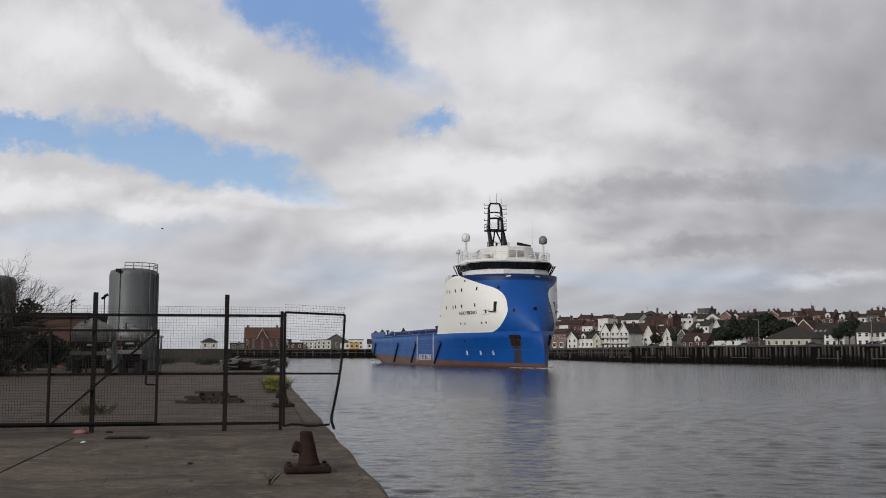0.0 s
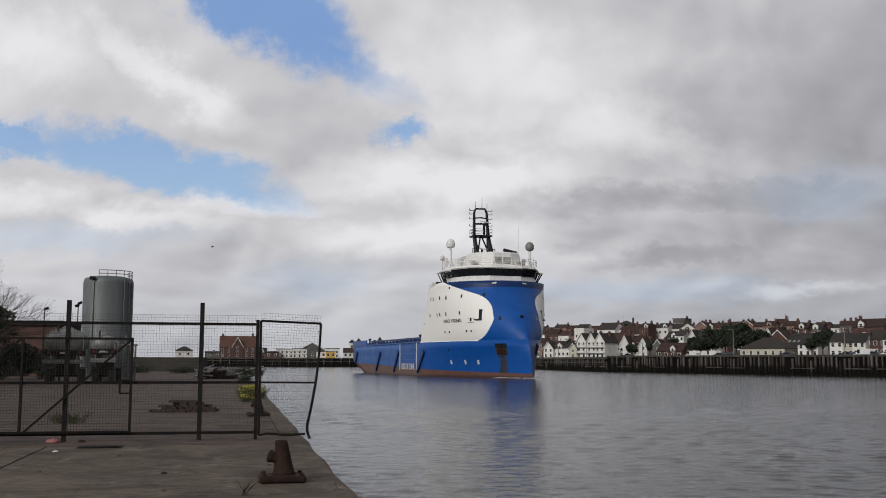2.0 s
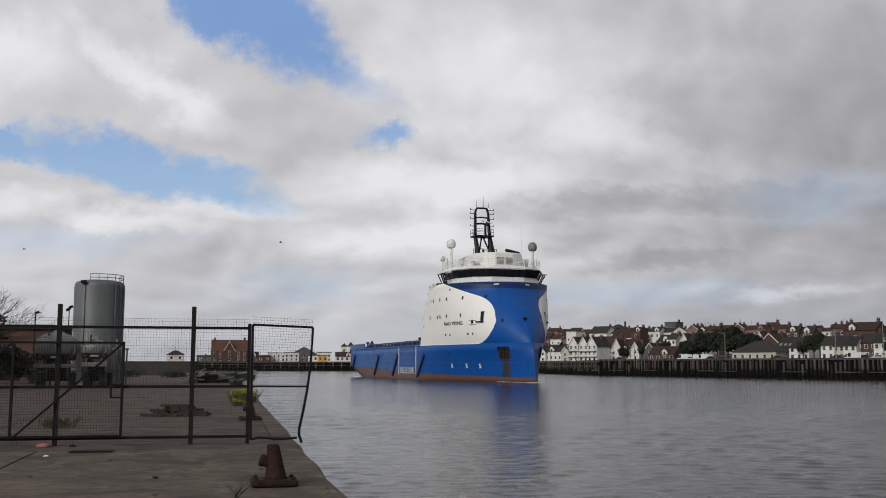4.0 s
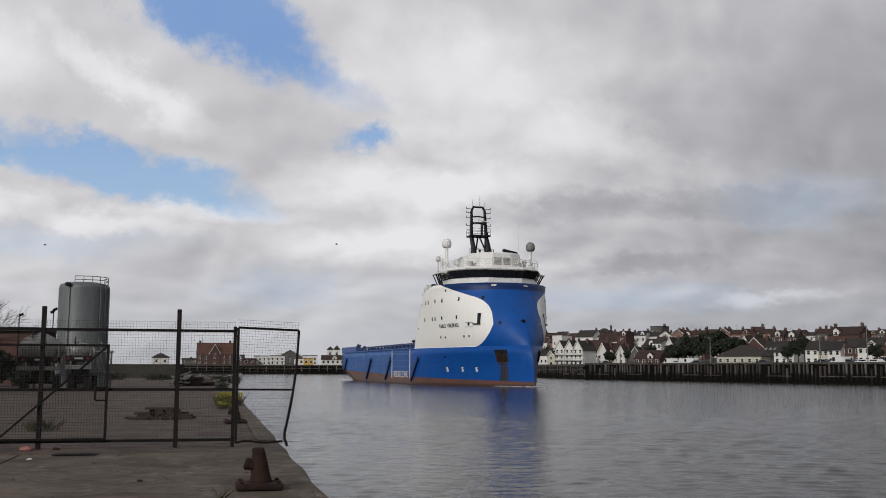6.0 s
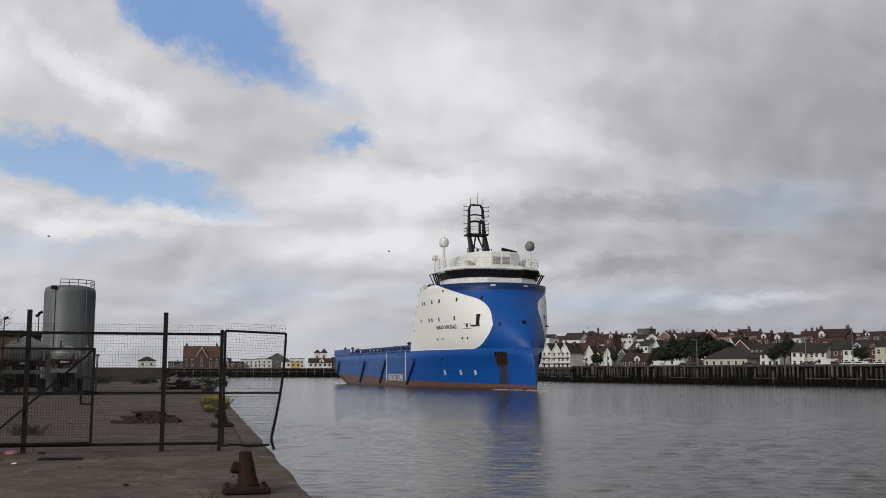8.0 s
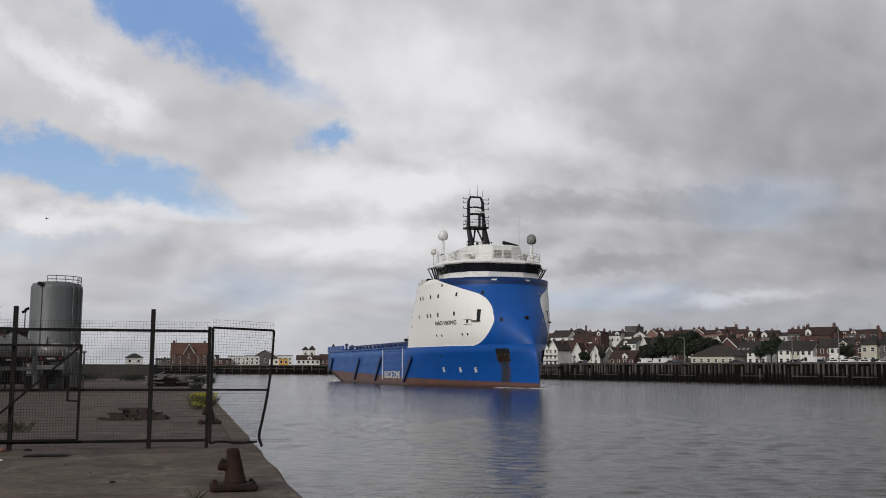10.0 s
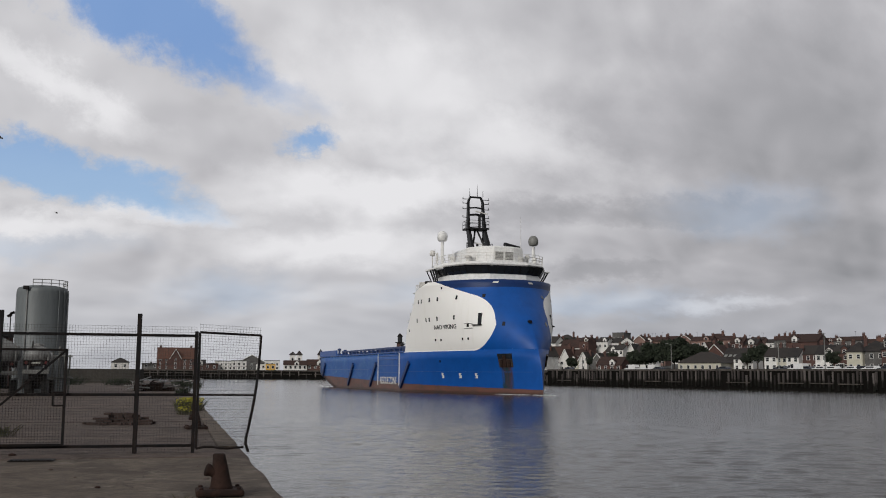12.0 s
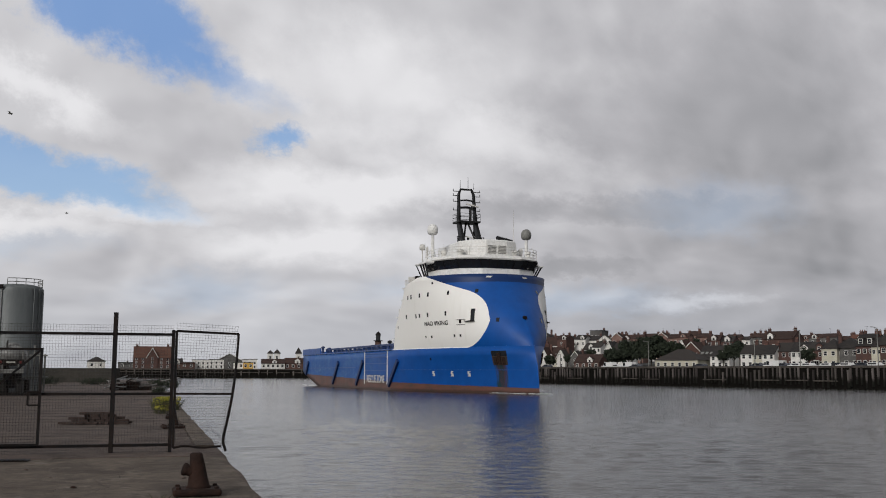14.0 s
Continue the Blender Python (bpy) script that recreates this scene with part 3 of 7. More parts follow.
def tank_trailer(m, length, wide, tall, centre, axles, label):
    """An oval tank on a chassis, its rear end at -x with lamp board, bumper and mudguards."""
    t = thing("tank_trailer", label, "tank trailer", m, "tank trailers")
    squash = Matrix.Translation((0, 0, centre)) @ Matrix.Diagonal((1, wide, tall, 1)) @ pose(0, 0, 0, 0, 90, 0)
    bm = mesh()
    h = length / 2
    lathe(bm, [(0.05, -h - 0.42), (0.45, -h - 0.36), (0.75, -h - 0.24), (0.93, -h - 0.08), (1, -h + 0.1), (1, h - 0.1), (0.93, h + 0.08), (0.7, h + 0.24), (0.05, h + 0.4)], 40, m=squash)
    barrel = part("tank", bm, SILVER, t, "dull silver tank", smooth=True)
    for x in (-h + 0.05, h - 0.05):
        bm = mesh()
        lathe(bm, [(1.004, -0.05), (1.03, -0.04), (1.03, 0.04), (1.004, 0.05)], 40, m=Matrix.Translation((x, 0, 0)) @ squash)
        part("band", bm, SILVER, barrel)
    for x in (-h * 0.5, h * 0.4):
        bm = mesh()
        lathe(bm, [(0.3, -0.06), (0.3, 0.1), (0.26, 0.16), (0.05, 0.18)], 16, (x, 0, centre + tall))
        part("hatch", bm, SILVER, barrel)
    deck = centre - tall
    for y in (-0.45, 0.45):
        bm = mesh()
        box(bm, -h - 0.3, h, y - 0.06, y + 0.06, deck - 0.35, deck - 0.05, 0.01)
        part("chassis_beam", bm, STEEL, t)
    for x in (-h * 0.8, 0, h * 0.8):
        bm = mesh()
        box(bm, x - 0.1, x + 0.1, -wide * 0.8, wide * 0.8, deck - 0.06, deck + 0.35, 0.02)
        part("saddle", bm, STEEL, t)
    bm = mesh()
    box(bm, -h - 0.52, -h - 0.44, -wide, wide, deck - 0.02, deck + 0.32, 0.02)
    board = part("lamp_board", bm, STEEL, t)
    for y in (-0.75 * wide, 0.75 * wide):
        bm = mesh()
        lathe(bm, [(0.10, 0), (0.09, 0.03), (0.02, 0.04)], 14, m=Matrix.Translation((-h - 0.52, y, deck + 0.15)) @ pose(0, 0, 0, 0, -90, 0))
        part("tail_lamp", bm, TAIL_RED, board, "red tail lamp")
    bm = mesh()
    box(bm, -h - 0.54, -h - 0.51, -0.26, 0.26, deck + 0.09, deck + 0.2)
    part("plate", bm, OLD_PLATE, board)
    bm = mesh()
    box(bm, -h - 0.62, -h - 0.40, -wide * 1.02, wide * 1.02, deck - 0.55, deck - 0.28, 0.04)
    part("bumper", bm, GREY_PAINT, t, "pale grey rear bumper")
    for y in (-0.6, 0.6):
        part("frame_tube", rod(mesh(), (-h - 0.5, y * wide, deck - 0.3), (-h - 0.5, y * wide, deck), 0.04), GREY_PAINT, t)
    part("ladder_rail", rod(mesh(), (-h - 0.45, -wide * 0.9, deck - 0.5), (-h - 0.45, -wide * 0.9, centre + tall * 0.5), 0.05), GREY_PAINT, t)
    for x in axles:
        for y in (-wide + 0.28, wide - 0.28):
            bm = mesh()
            lathe(bm, [(0.26, -0.2), (0.42, -0.2), (0.48, -0.13), (0.48, 0.13), (0.42, 0.2), (0.26, 0.2)], 24, m=Matrix.Translation((x, y, 0.49)) @ pose(0, 0, 0, 90, 0, 0))
            wheel = part("wheel", bm, TYRE, t)
            bm = mesh()
            lathe(bm, [(0.1, -0.14), (0.25, -0.18), (0.25, 0.18), (0.1, 0.14)], 16, m=Matrix.Translation((x, y, 0.49)) @ pose(0, 0, 0, 90, 0, 0))
            part("rim", bm, GREY_PAINT, wheel)
        bm = mesh()
        rod(bm, (x, -wide + 0.3, 0.49), (x, wide - 0.3, 0.49), 0.07)
        box(bm, x - 0.08, x + 0.08, -0.5, 0.5, 0.5, deck - 0.3)
        part("axle", bm, STEEL, t)
        for y in (-wide + 0.28, wide - 0.28):
            bm = mesh()
            box(bm, x - 0.55, x + 0.55, y - 0.24, y + 0.24, 1.02, 1.06, 0.01)
            part("mudguard", bm, TYRE, t)
    for y in (-0.5 * wide, 0.5 * wide):
        bm = mesh()
        box(bm, h - 0.25, h - 0.13, y - 0.07, y + 0.07, 0.02, deck - 0.2, 0.01)
        box(bm, h - 0.35, h - 0.03, y - 0.16, y + 0.16, 0.0, 0.05, 0.01)
        part("landing_leg", bm, STEEL, t)
    bm = mesh()
    pts = [Vector((-h - 0.3 + 0.5 * k / 8, 0.35 * wide, centre + tall * 0.75 + 0.42 * math.sin(k * math.pi / 8))) for k in range(9)]
    tube(bm, pts, 0.05)
    part("hose", bm, TYRE, t)
    return t


def pipe_manifold():
    """Uprights and a header beside the silo."""
    p = thing("pipe_manifold", "pale grey upright pipes beside the silo", "pipework", pose(-20.6, 72.2, 0))
    for k, (x, z) in enumerate(((-0.75, 2.9), (-0.35, 3.3), (0.0, 3.0), (0.3, 2.7))):
        part("pipe", rod(mesh(), (x, 0.1 * k, 0), (x, 0.1 * k, z), 0.07, n=10), GREY_PAINT, p)
    part("header", rod(mesh(), (-1.0, 0, 1.1), (0.6, 0.2, 1.1), 0.08, n=10), GREY_PAINT, p)
    part("header", rod(mesh(), (-1.0, 0, 2.6), (0.5, 0.2, 2.6), 0.06, n=10), GREY_PAINT, p)
    bm = mesh()
    box(bm, -1.3, -0.5, -0.6, -0.2, 0.0, 0.95, 0.03)
    part("pump_housing", bm, STEEL, p)
    return p


def flood_lamp(x, y, h, heads):
    p = thing("floodlight_pole", "thin dark pole with floodlight heads", "floodlight", pose(x, y, 0), "yard floodlights")
    bm = mesh()
    rod(bm, (0, 0, 0), (0, 0, h), 0.07, 0.045)
    part("pole", bm, STEEL, p)
    for k in range(heads):
        bm = mesh()
        box(bm, -0.19, 0.19, -0.08, 0.08, -0.11, 0.11, 0.02, m=Matrix.Translation((0.14 - 0.24 * k, 0, h - 0.03 - 0.22 * k)) @ pose(0, 0, 0, 20, -25, 0))
        part("lamp_head", bm, STEEL, p)


yard_fence()
first = mooring_bollard()
first.matrix_basis = pose(-1.74, 13.05, 0.022, 0, 0, QUAY_TURN)
copy_thing(first, pose(-4.44, 28.1, 0.022, 0, 0, QUAY_TURN + 8))
storage_silo(pose(-23.15, 75.0, 0), 7.65, 1.79, SILO)
storage_silo(pose(-34.1, 75.5, 0), 7.2, 1.79, SILO, False)
tank_trailer(pose(-23.9, 69.0, 0, 0, 0, 106), 6.0, 1.28, 0.88, 2.72, (-2.0, -0.8, 0.4), "silver oval road tank trailer parked in the yard")
tank_trailer(pose(-21.2, 68.6, 0, 0, 0, 104), 4.6, 0.78, 0.62, 2.55, (-1.3, -0.2), "small silver tank trailer beside the grey silo")
pipe_manifold()
flood_lamp(-32.6, 88, 6.0, 1)
flood_lamp(-30.4, 90, 6.6, 2)

BRICK = paint("red_brick", (0.115, 0.055, 0.045), (0.066, 0.038, 0.033), 0.9, 0, 6, 0.6, 0.3, vary=0.6)
ROOF_DARK = paint("dark_roof", (0.045, 0.04, 0.04), (0.03, 0.028, 0.028), 0.85, 0, 4, 0.5, 0.2)


def yard_shed():
    s = thing("yard_shed", "low red brick shed with a flat dark roof", "shed", pose(-37.0, 97.0, 0))
    bm = mesh()
    box(bm, -4.5, 3.6, -3, 3, 0, 4.75, 0.02)
    part("wall", bm, BRICK, s)
    bm = mesh()
    box(bm, -4.9, 4.0, -3.4, 3.4, 4.754, 5.15, 0.04)
    part("roof", bm, ROOF_DARK, s)
    bm = mesh()
    box(bm, -1.2, 1.0, -3.06, -2.98, 0.0, 3.0, 0.01)
    part("door", bm, STEEL, s)


yard_shed()
WALL = paint("old_sea_wall", (0.055, 0.05, 0.043), (0.03, 0.03, 0.026), 0.95, 0, 3, 0.3, 0.4)
bm = mesh()
slab(bm, [(-120, 140), (-60, 139), (-31.5, 146), (-30.9, 147.5), (-60, 141), (-120, 142)], -0.1, 1.95)
tagged(part("sea_wall", bm, WALL), "dark weathered wall closing the dock yard", "wall", kind="structure")


# ------------------------------------------------------------------ town
RENDER_WHITE = paint("white_render", (0.82, 0.81, 0.79), (0.58, 0.56, 0.53), 0.85, 0, 3, 0.4, 0.1, vary=0.6)
RENDER_CREAM = paint("cream_render", (0.56, 0.53, 0.43), (0.42, 0.40, 0.33), 0.85, 0, 3, 0.4, 0.1, vary=0.5)
RENDER_GREY = paint("grey_render", (0.07, 0.068, 0.066), (0.14, 0.135, 0.13), 0.85, 0, 3, 0.4, 0.1, vary=0.5)
BRICK_PALE = paint("pale_brick", (0.27, 0.17, 0.145), (0.16, 0.095, 0.08), 0.9, 0, 4, 0.5, 0.2, vary=0.6)
TILE_RED = paint("red_roof_tile", (0.085, 0.046, 0.038), (0.042, 0.030, 0.027), 0.85, 0, 4, 0.5, 0.3, (1, 1, 3), spec=0.12, vary=0.8)
TILE_ORANGE = paint("orange_roof_tile", (0.165, 0.078, 0.056), (0.09, 0.05, 0.04), 0.85, 0, 4, 0.5, 0.3, (1, 1, 3), spec=0.12, vary=0.7)
SLATE = paint("slate_roof", (0.028, 0.027, 0.028), (0.046, 0.040, 0.037), 0.7, 0, 4, 0.5, 0.2, (1, 1, 3), spec=0.12, vary=0.8)
YELLOW = paint("yellow_paint", (0.65, 0.38, 0.06), (0.55, 0.33, 0.07), 0.6, 0, 3, 0.5, 0.05)
FRAME = paint("white_window_frame", (0.75, 0.75, 0.73), (0.65, 0.64, 0.6), 0.5, 0, 3, 1, 0.0)
CAR_WHITE = paint("white_car_paint", (0.75, 0.75, 0.75), (0.7, 0.7, 0.7), 0.25, 0, 3, 1, 0.0)
CAR_DARK = paint("dark_car_paint", (0.05, 0.055, 0.07), (0.04, 0.045, 0.06), 0.25, 0, 3, 1, 0.0)
POT = paint("chimney_pot", (0.17, 0.085, 0.06), (0.10, 0.06, 0.045), 0.9, 0, 4, 1, 0.1)

SHARED = {}


def shared(key, build, materials):
    """One mesh for all alike pieces."""
    if key not in SHARED:
        bm = build(mesh())
        me = bpy.data.meshes.new(key)
        bm.to_mesh(me)
        bm.free()
        for m in materials:
            me.materials.append(m)
        SHARED[key] = me
    return SHARED[key]


def piece(name, key, build, material, parent, m):
    ob = new(name, shared(key, build, [material]))
    ob.parent = parent
    ob.matrix_basis = m
    return ob


def window_frame_mesh(bm):
    for x0, x1, z0, z1 in ((-0.55, -0.45, 0, 1.35), (0.45, 0.55, 0, 1.35), (-0.45, 0.45, 0, 0.1), (-0.45, 0.45, 1.25, 1.35), (-0.45, 0.45, 0.66, 0.72)):
        box(bm, x0, x1, -0.05, 0.03, z0, z1)
    return bm


def pane_mesh(bm):
    return box(bm, -0.45, 0.45, -0.02, 0.02, 0.1, 1.25)


def house(x, y, z, turn, w, d, eave, ridge, roof, wall, tiles, floors, bays, label, chimneys):
    rng = random.Random(int(x * 7 + y * 3))
    far_off = "hillside" in label or "skyline" in label
    if far_off and w > 4.5 and chimneys and rng.random() < 0.6:
        chimneys = 2
    if floors > 1 or w > 6:
        bays = max(bays, int(w / 2.3))
    h = thing("house", label, "house", pose(x, y, z - 0.1, 0, 0, turn), "houses behind the far quay")
    eave, ridge = eave + 0.1, ridge + 0.1
    bm = mesh()
    hw = w / 2
    if roof == "gable":
        front = [(-hw, 0), (hw, 0), (hw, eave), (0, ridge - 0.1), (-hw, eave)]
        a = [bm.verts.new((px, 0, pz)) for px, pz in front]
        b = [bm.verts.new((px, d, pz)) for px, pz in front]
    elif roof == "side":
        front = [(0, 0), (d, 0), (d, eave), (d / 2, ridge - 0.1), (0, eave)]
        a = [bm.verts.new((hw, py, pz)) for py, pz in front]
        b = [bm.verts.new((-hw, py, pz)) for py, pz in front]
    else:
        top = eave if roof == "hip" else ridge - 0.15
        front = [(-hw, 0), (hw, 0), (hw, top), (-hw, top)]
        a = [bm.verts.new((px, 0, pz)) for px, pz in front]
        b = [bm.verts.new((px, d, pz)) for px, pz in front]
    n = len(a)
    for k in range(n):
        bm.faces.new((a[k], a[(k + 1) % n], b[(k + 1) % n], b[k]))
    bm.faces.new(a[::-1])
    bm.faces.new(b)
    bmesh.ops.recalc_face_normals(bm, faces=bm.faces)
    part("wall", bm, wall, h)
    # roof: a shell with thickness and eaves
    bm = mesh()
    o, th = 0.3, 0.14
    if roof in ("gable", "side"):
        half = hw if roof == "gable" else d / 2
        run = half + o
        drop = o * (ridge - eave) / half
        line = [(-run, eave - drop), (0, ridge), (run, eave - drop), (run, eave - drop + th), (0, ridge + th), (-run, eave - drop + th)]
        e0, e1 = (-o, d + o) if roof == "gable" else (-hw - 0.15, hw + 0.15)
        def spot(s, pz, e):
            return (s, e, pz) if roof == "gable" else (e, d / 2 + s, pz)
        a = [bm.verts.new(spot(s, pz, e0)) for s, pz in line]
        b = [bm.verts.new(spot(s, pz, e1)) for s, pz in line]
        for k in range(6):
            bm.faces.new((a[k], a[(k + 1) % 6], b[(k + 1) % 6], b[k]))
        for s in (a, b):
            bm.faces.new((s[0], s[1], s[4], s[5]))
            bm.faces.new((s[1], s[2], s[3], s[4]))
    elif roof == "hip":
        q = min(hw, d / 2) * 0.95
        base = [(-hw - o, -o), (hw + o, -o), (hw + o, d + o), (-hw - o, d + o)]
        lo = [bm.verts.new((px, py, eave)) for px, py in base]
        mid = [bm.verts.new((px, py, eave + 0.12)) for px, py in base]
        r0, r1 = bm.verts.new((-hw + q, d / 2, ridge)), bm.verts.new((hw - q + 0.01, d / 2, ridge))
        for k in range(4):
            bm.faces.new((lo[k], lo[(k + 1) % 4], mid[(k + 1) % 4], mid[k]))
        bm.faces.new(lo[::-1])
        bm.faces.new((mid[0], mid[1], r1, r0))
        bm.faces.new((mid[2], mid[3], r0, r1))
        bm.faces.new((mid[1], mid[2], r1))
        bm.faces.new((mid[3], mid[0], r0))
    else:
        box(bm, -hw - 0.15, hw + 0.15, -0.15, d + 0.15, ridge - 0.146, ridge + 0.05)
    bmesh.ops.recalc_face_normals(bm, faces=bm.faces)
    part("roof", bm, tiles, h)
    storey = eave / floors
    for f in range(floors):
        for b in range(bays):
            wx = -hw + (b + 0.5) * w / bays
            scale = min(0.9, w / bays / 1.7, storey / 2.1)
            m = Matrix.Translation((wx, -0.02, f * storey + storey * 0.3)) @ Matrix.Diagonal((scale, 1, scale, 1))
            win = piece("window", "window_frame", window_frame_mesh, FRAME, h, m)
            piece("pane", "window_pane", pane_mesh, GLASS_DARK, win, Matrix.Identity(4))
    if "balcon" in label:
        for f in range(1, floors):
            z0 = f * storey
            bm = mesh()
            box(bm, -hw, hw, -1.1, -0.01, z0, z0 + 0.14)
            b = part("balcony", bm, FRAME, h, "white balcony")
            for k in range(9):
                part("baluster", rod(mesh(), (-hw + 0.05 + k * (w - 0.1) / 8, -1.05, z0 + 0.14), (-hw + 0.05 + k * (w - 0.1) / 8, -1.05, z0 + 0.95), 0.03, n=4), FRAME, b)
            part("handrail", rod(mesh(), (-hw, -1.05, z0 + 0.97), (hw, -1.05, z0 + 0.97), 0.05, n=5), FRAME, b)
    if roof == "gable":
        for sx in (-1, 1):
            drop = 0.3 * (ridge - eave) / hw
            part("bargeboard", rod(mesh(), (sx * (hw + 0.3), -0.33, eave - drop + 0.02), (0, -0.33, ridge + 0.02), 0.14, square=True), FRAME, h, "white bargeboard")
    # gabled dormer breaking the eaves
    if roof == "side" and w > 4.2 and eave < 12 and rng.random() < 0.55 and "dormer" not in label and "roof lights" not in label:
        cx, half, tall = rng.uniform(-0.28, 0.28) * w, rng.uniform(0.8, 1.15), rng.uniform(0.9, 1.4)
        peak = min(eave + tall + half * 0.9, ridge - 0.1)
        front = [(-half, eave - 0.3), (half, eave - 0.3), (half, peak - half * 0.8), (0, peak), (-half, peak - half * 0.8)]
        bm = mesh()
        a = [bm.verts.new((cx + px, -0.12, pz)) for px, pz in front]
        b = [bm.verts.new((cx + px, d * 0.48, pz)) for px, pz in front]
        for k in range(5):
            bm.faces.new((a[k], a[(k + 1) % 5], b[(k + 1) % 5], b[k]))
        bm.faces.new(a[::-1])
        bm.faces.new(b)
        bmesh.ops.recalc_face_normals(bm, faces=bm.faces)
        dormer = part("dormer", bm, RENDER_WHITE if rng.random() < 0.7 else wall, h)
        for sx in (-1, 1):
            bm = mesh()
            line = [(0, peak + 0.02), (sx * (half + 0.2), peak - half * 0.8 - 0.14), (sx * (half + 0.2), peak - half * 0.8), (0, peak + 0.16)]
            a = [bm.verts.new((cx + px, -0.3, pz)) for px, pz in line]
            b = [bm.verts.new((cx + px, d * 0.48, pz)) for px, pz in line]
            for k in range(4):
                bm.faces.new((a[k], a[(k + 1) % 4], b[(k + 1) % 4], b[k]))
            bm.faces.new(a)
            bm.faces.new(b[::-1])
            bmesh.ops.recalc_face_normals(bm, faces=bm.faces)
            part("dormer_roof", bm, tiles, dormer)
        win = piece("window", "window_frame", window_frame_mesh, FRAME, h, Matrix.Translation((cx, -0.14, eave - 0.1)) @ Matrix.Diagonal((0.8, 1, 0.75, 1)))
        piece("pane", "window_pane", pane_mesh, GLASS_DARK, win, Matrix.Identity(4))
    if "terraced" in label and not far_off:
        for k in range(max(1, int(w / 3.5))):
            bx = -hw + (k + 0.5) * w / max(1, int(w / 3.5))
            bm = mesh()
            box(bm, bx - 0.8, bx + 0.8, -0.6, -0.01, 0.0, storey * 0.9, 0.02)
            bay = part("bay_window", bm, FRAME, h, "white bay window")
            for px in (-0.5, 0, 0.5):
                bm = mesh()
                box(bm, bx + px - 0.2, bx + px + 0.2, -0.63, -0.605, storey * 0.35, storey * 0.8)
                part("pane", bm, GLASS_DARK, bay)
    if rng.random() < 0.3:
        bm = mesh()
        ax = rng.uniform(-0.4, 0.4) * w
        rod(bm, (ax, d / 2, ridge - 0.3), (ax, d / 2, ridge + 2.0), 0.03, n=4)
        for k in range(4):
            rod(bm, (ax - 0.4 + 0.05 * k, d / 2 - 0.3 + 0.2 * k, ridge + 1.9), (ax + 0.4 - 0.05 * k, d / 2 - 0.3 + 0.2 * k, ridge + 1.9), 0.02, n=4)
        part("aerial", bm, STEEL, h)
    if "dormer" in label:
        for s in (-0.25, 0.25):
            bm = mesh()
            box(bm, s * w - 0.75, s * w + 0.75, 0.5, d * 0.45, eave + 0.2, eave + 2.0)
            dormer = part("dormer", bm, tiles, h)
            win = piece("window", "window_frame", window_frame_mesh, FRAME, h, Matrix.Translation((s * w, 0.46, eave + 0.4)))
            piece("pane", "window_pane", pane_mesh, GLASS_DARK, win, Matrix.Identity(4))
    if "roof lights" in label:
        tilt = math.degrees(math.atan2(ridge - eave, d / 2))
        for k in range(5):
            m = Matrix.Translation((-hw + (k + 0.5) * w / 5, d * 0.22, eave + (ridge - eave) * 0.44 + 0.17)) @ pose(0, 0, 0, tilt, 0, 0)
            piece("roof_light", "roof_light", lambda q: box(q, -0.45, 0.45, -0.6, 0.6, 0.0, 0.06), GREY_PAINT, h, m)
    spots = {0: (), 1: (0.42,), 2: (-0.42, 0.42)}[chimneys]
    for s in spots:
        cx, cy = (s * w, d / 2) if roof != "gable" else (s * w * 0.4, d * 0.6)
        top = ridge + rng.uniform(0.7, 1.3) if roof != "gable" else ridge + 0.6
        bm = mesh()
        box(bm, cx - 0.45, cx + 0.45, cy - 0.3, cy + 0.3, eave + (ridge - eave) * 0.4, top - 0.12)
        box(bm, cx - 0.52, cx + 0.52, cy - 0.37, cy + 0.37, top - 0.118, top)
        c = part("chimney", bm, BRICK, h)
        for k in (-0.22, 0.22):
            piece("chimney_pot", "chimney_pot", lambda q: lathe(q, [(0.14, 0), (0.11, 0.4), (0.14, 0.45)], 8), POT, c, Matrix.Translation((cx + k, cy, top)))
    return h


BARK = paint("dark_bark", (0.06, 0.05, 0.04), (0.035, 0.03, 0.025), 0.95, 0, 8, 1, 0.4)
LEAF = paint("dark_foliage", (0.020, 0.030, 0.014), (0.012, 0.018, 0.010), 0.8, 0, 3, 0.8, 0.0)
LEAF_GREEN = paint("weed_green", (0.055, 0.062, 0.028), (0.08, 0.07, 0.035), 0.8, 0, 5, 2, 0.0)
LEAF_YELLOW = paint("yellow_flower", (0.42, 0.37, 0.03), (0.24, 0.27, 0.03), 0.8, 0, 5, 3, 0.0)


def leaves(bm, rng, centre, radius, count, size):
    """Small tilted leaf clumps spread in an uneven ball."""
    for _ in range(count):
        d = Vector((rng.gauss(0, 1), rng.gauss(0, 1), rng.gauss(0, 1))).normalized() * radius * rng.random() ** 0.45
        c = Vector(centre) + Vector((d.x, d.y, d.z * 0.85))
        q = Euler((rng.uniform(0, 6.3), rng.uniform(0, 6.3), rng.uniform(0, 6.3))).to_matrix()
        s = size * rng.uniform(0.6, 1.3)
        pts = [q @ Vector(p) * s + c for p in ((-0.5, -0.3, 0), (0.2, -0.45, 0.1), (0.6, 0.1, 0), (0.1, 0.5, 0.12), (-0.45, 0.3, 0.05))]
        bm.faces.new([bm.verts.new(p) for p in pts])


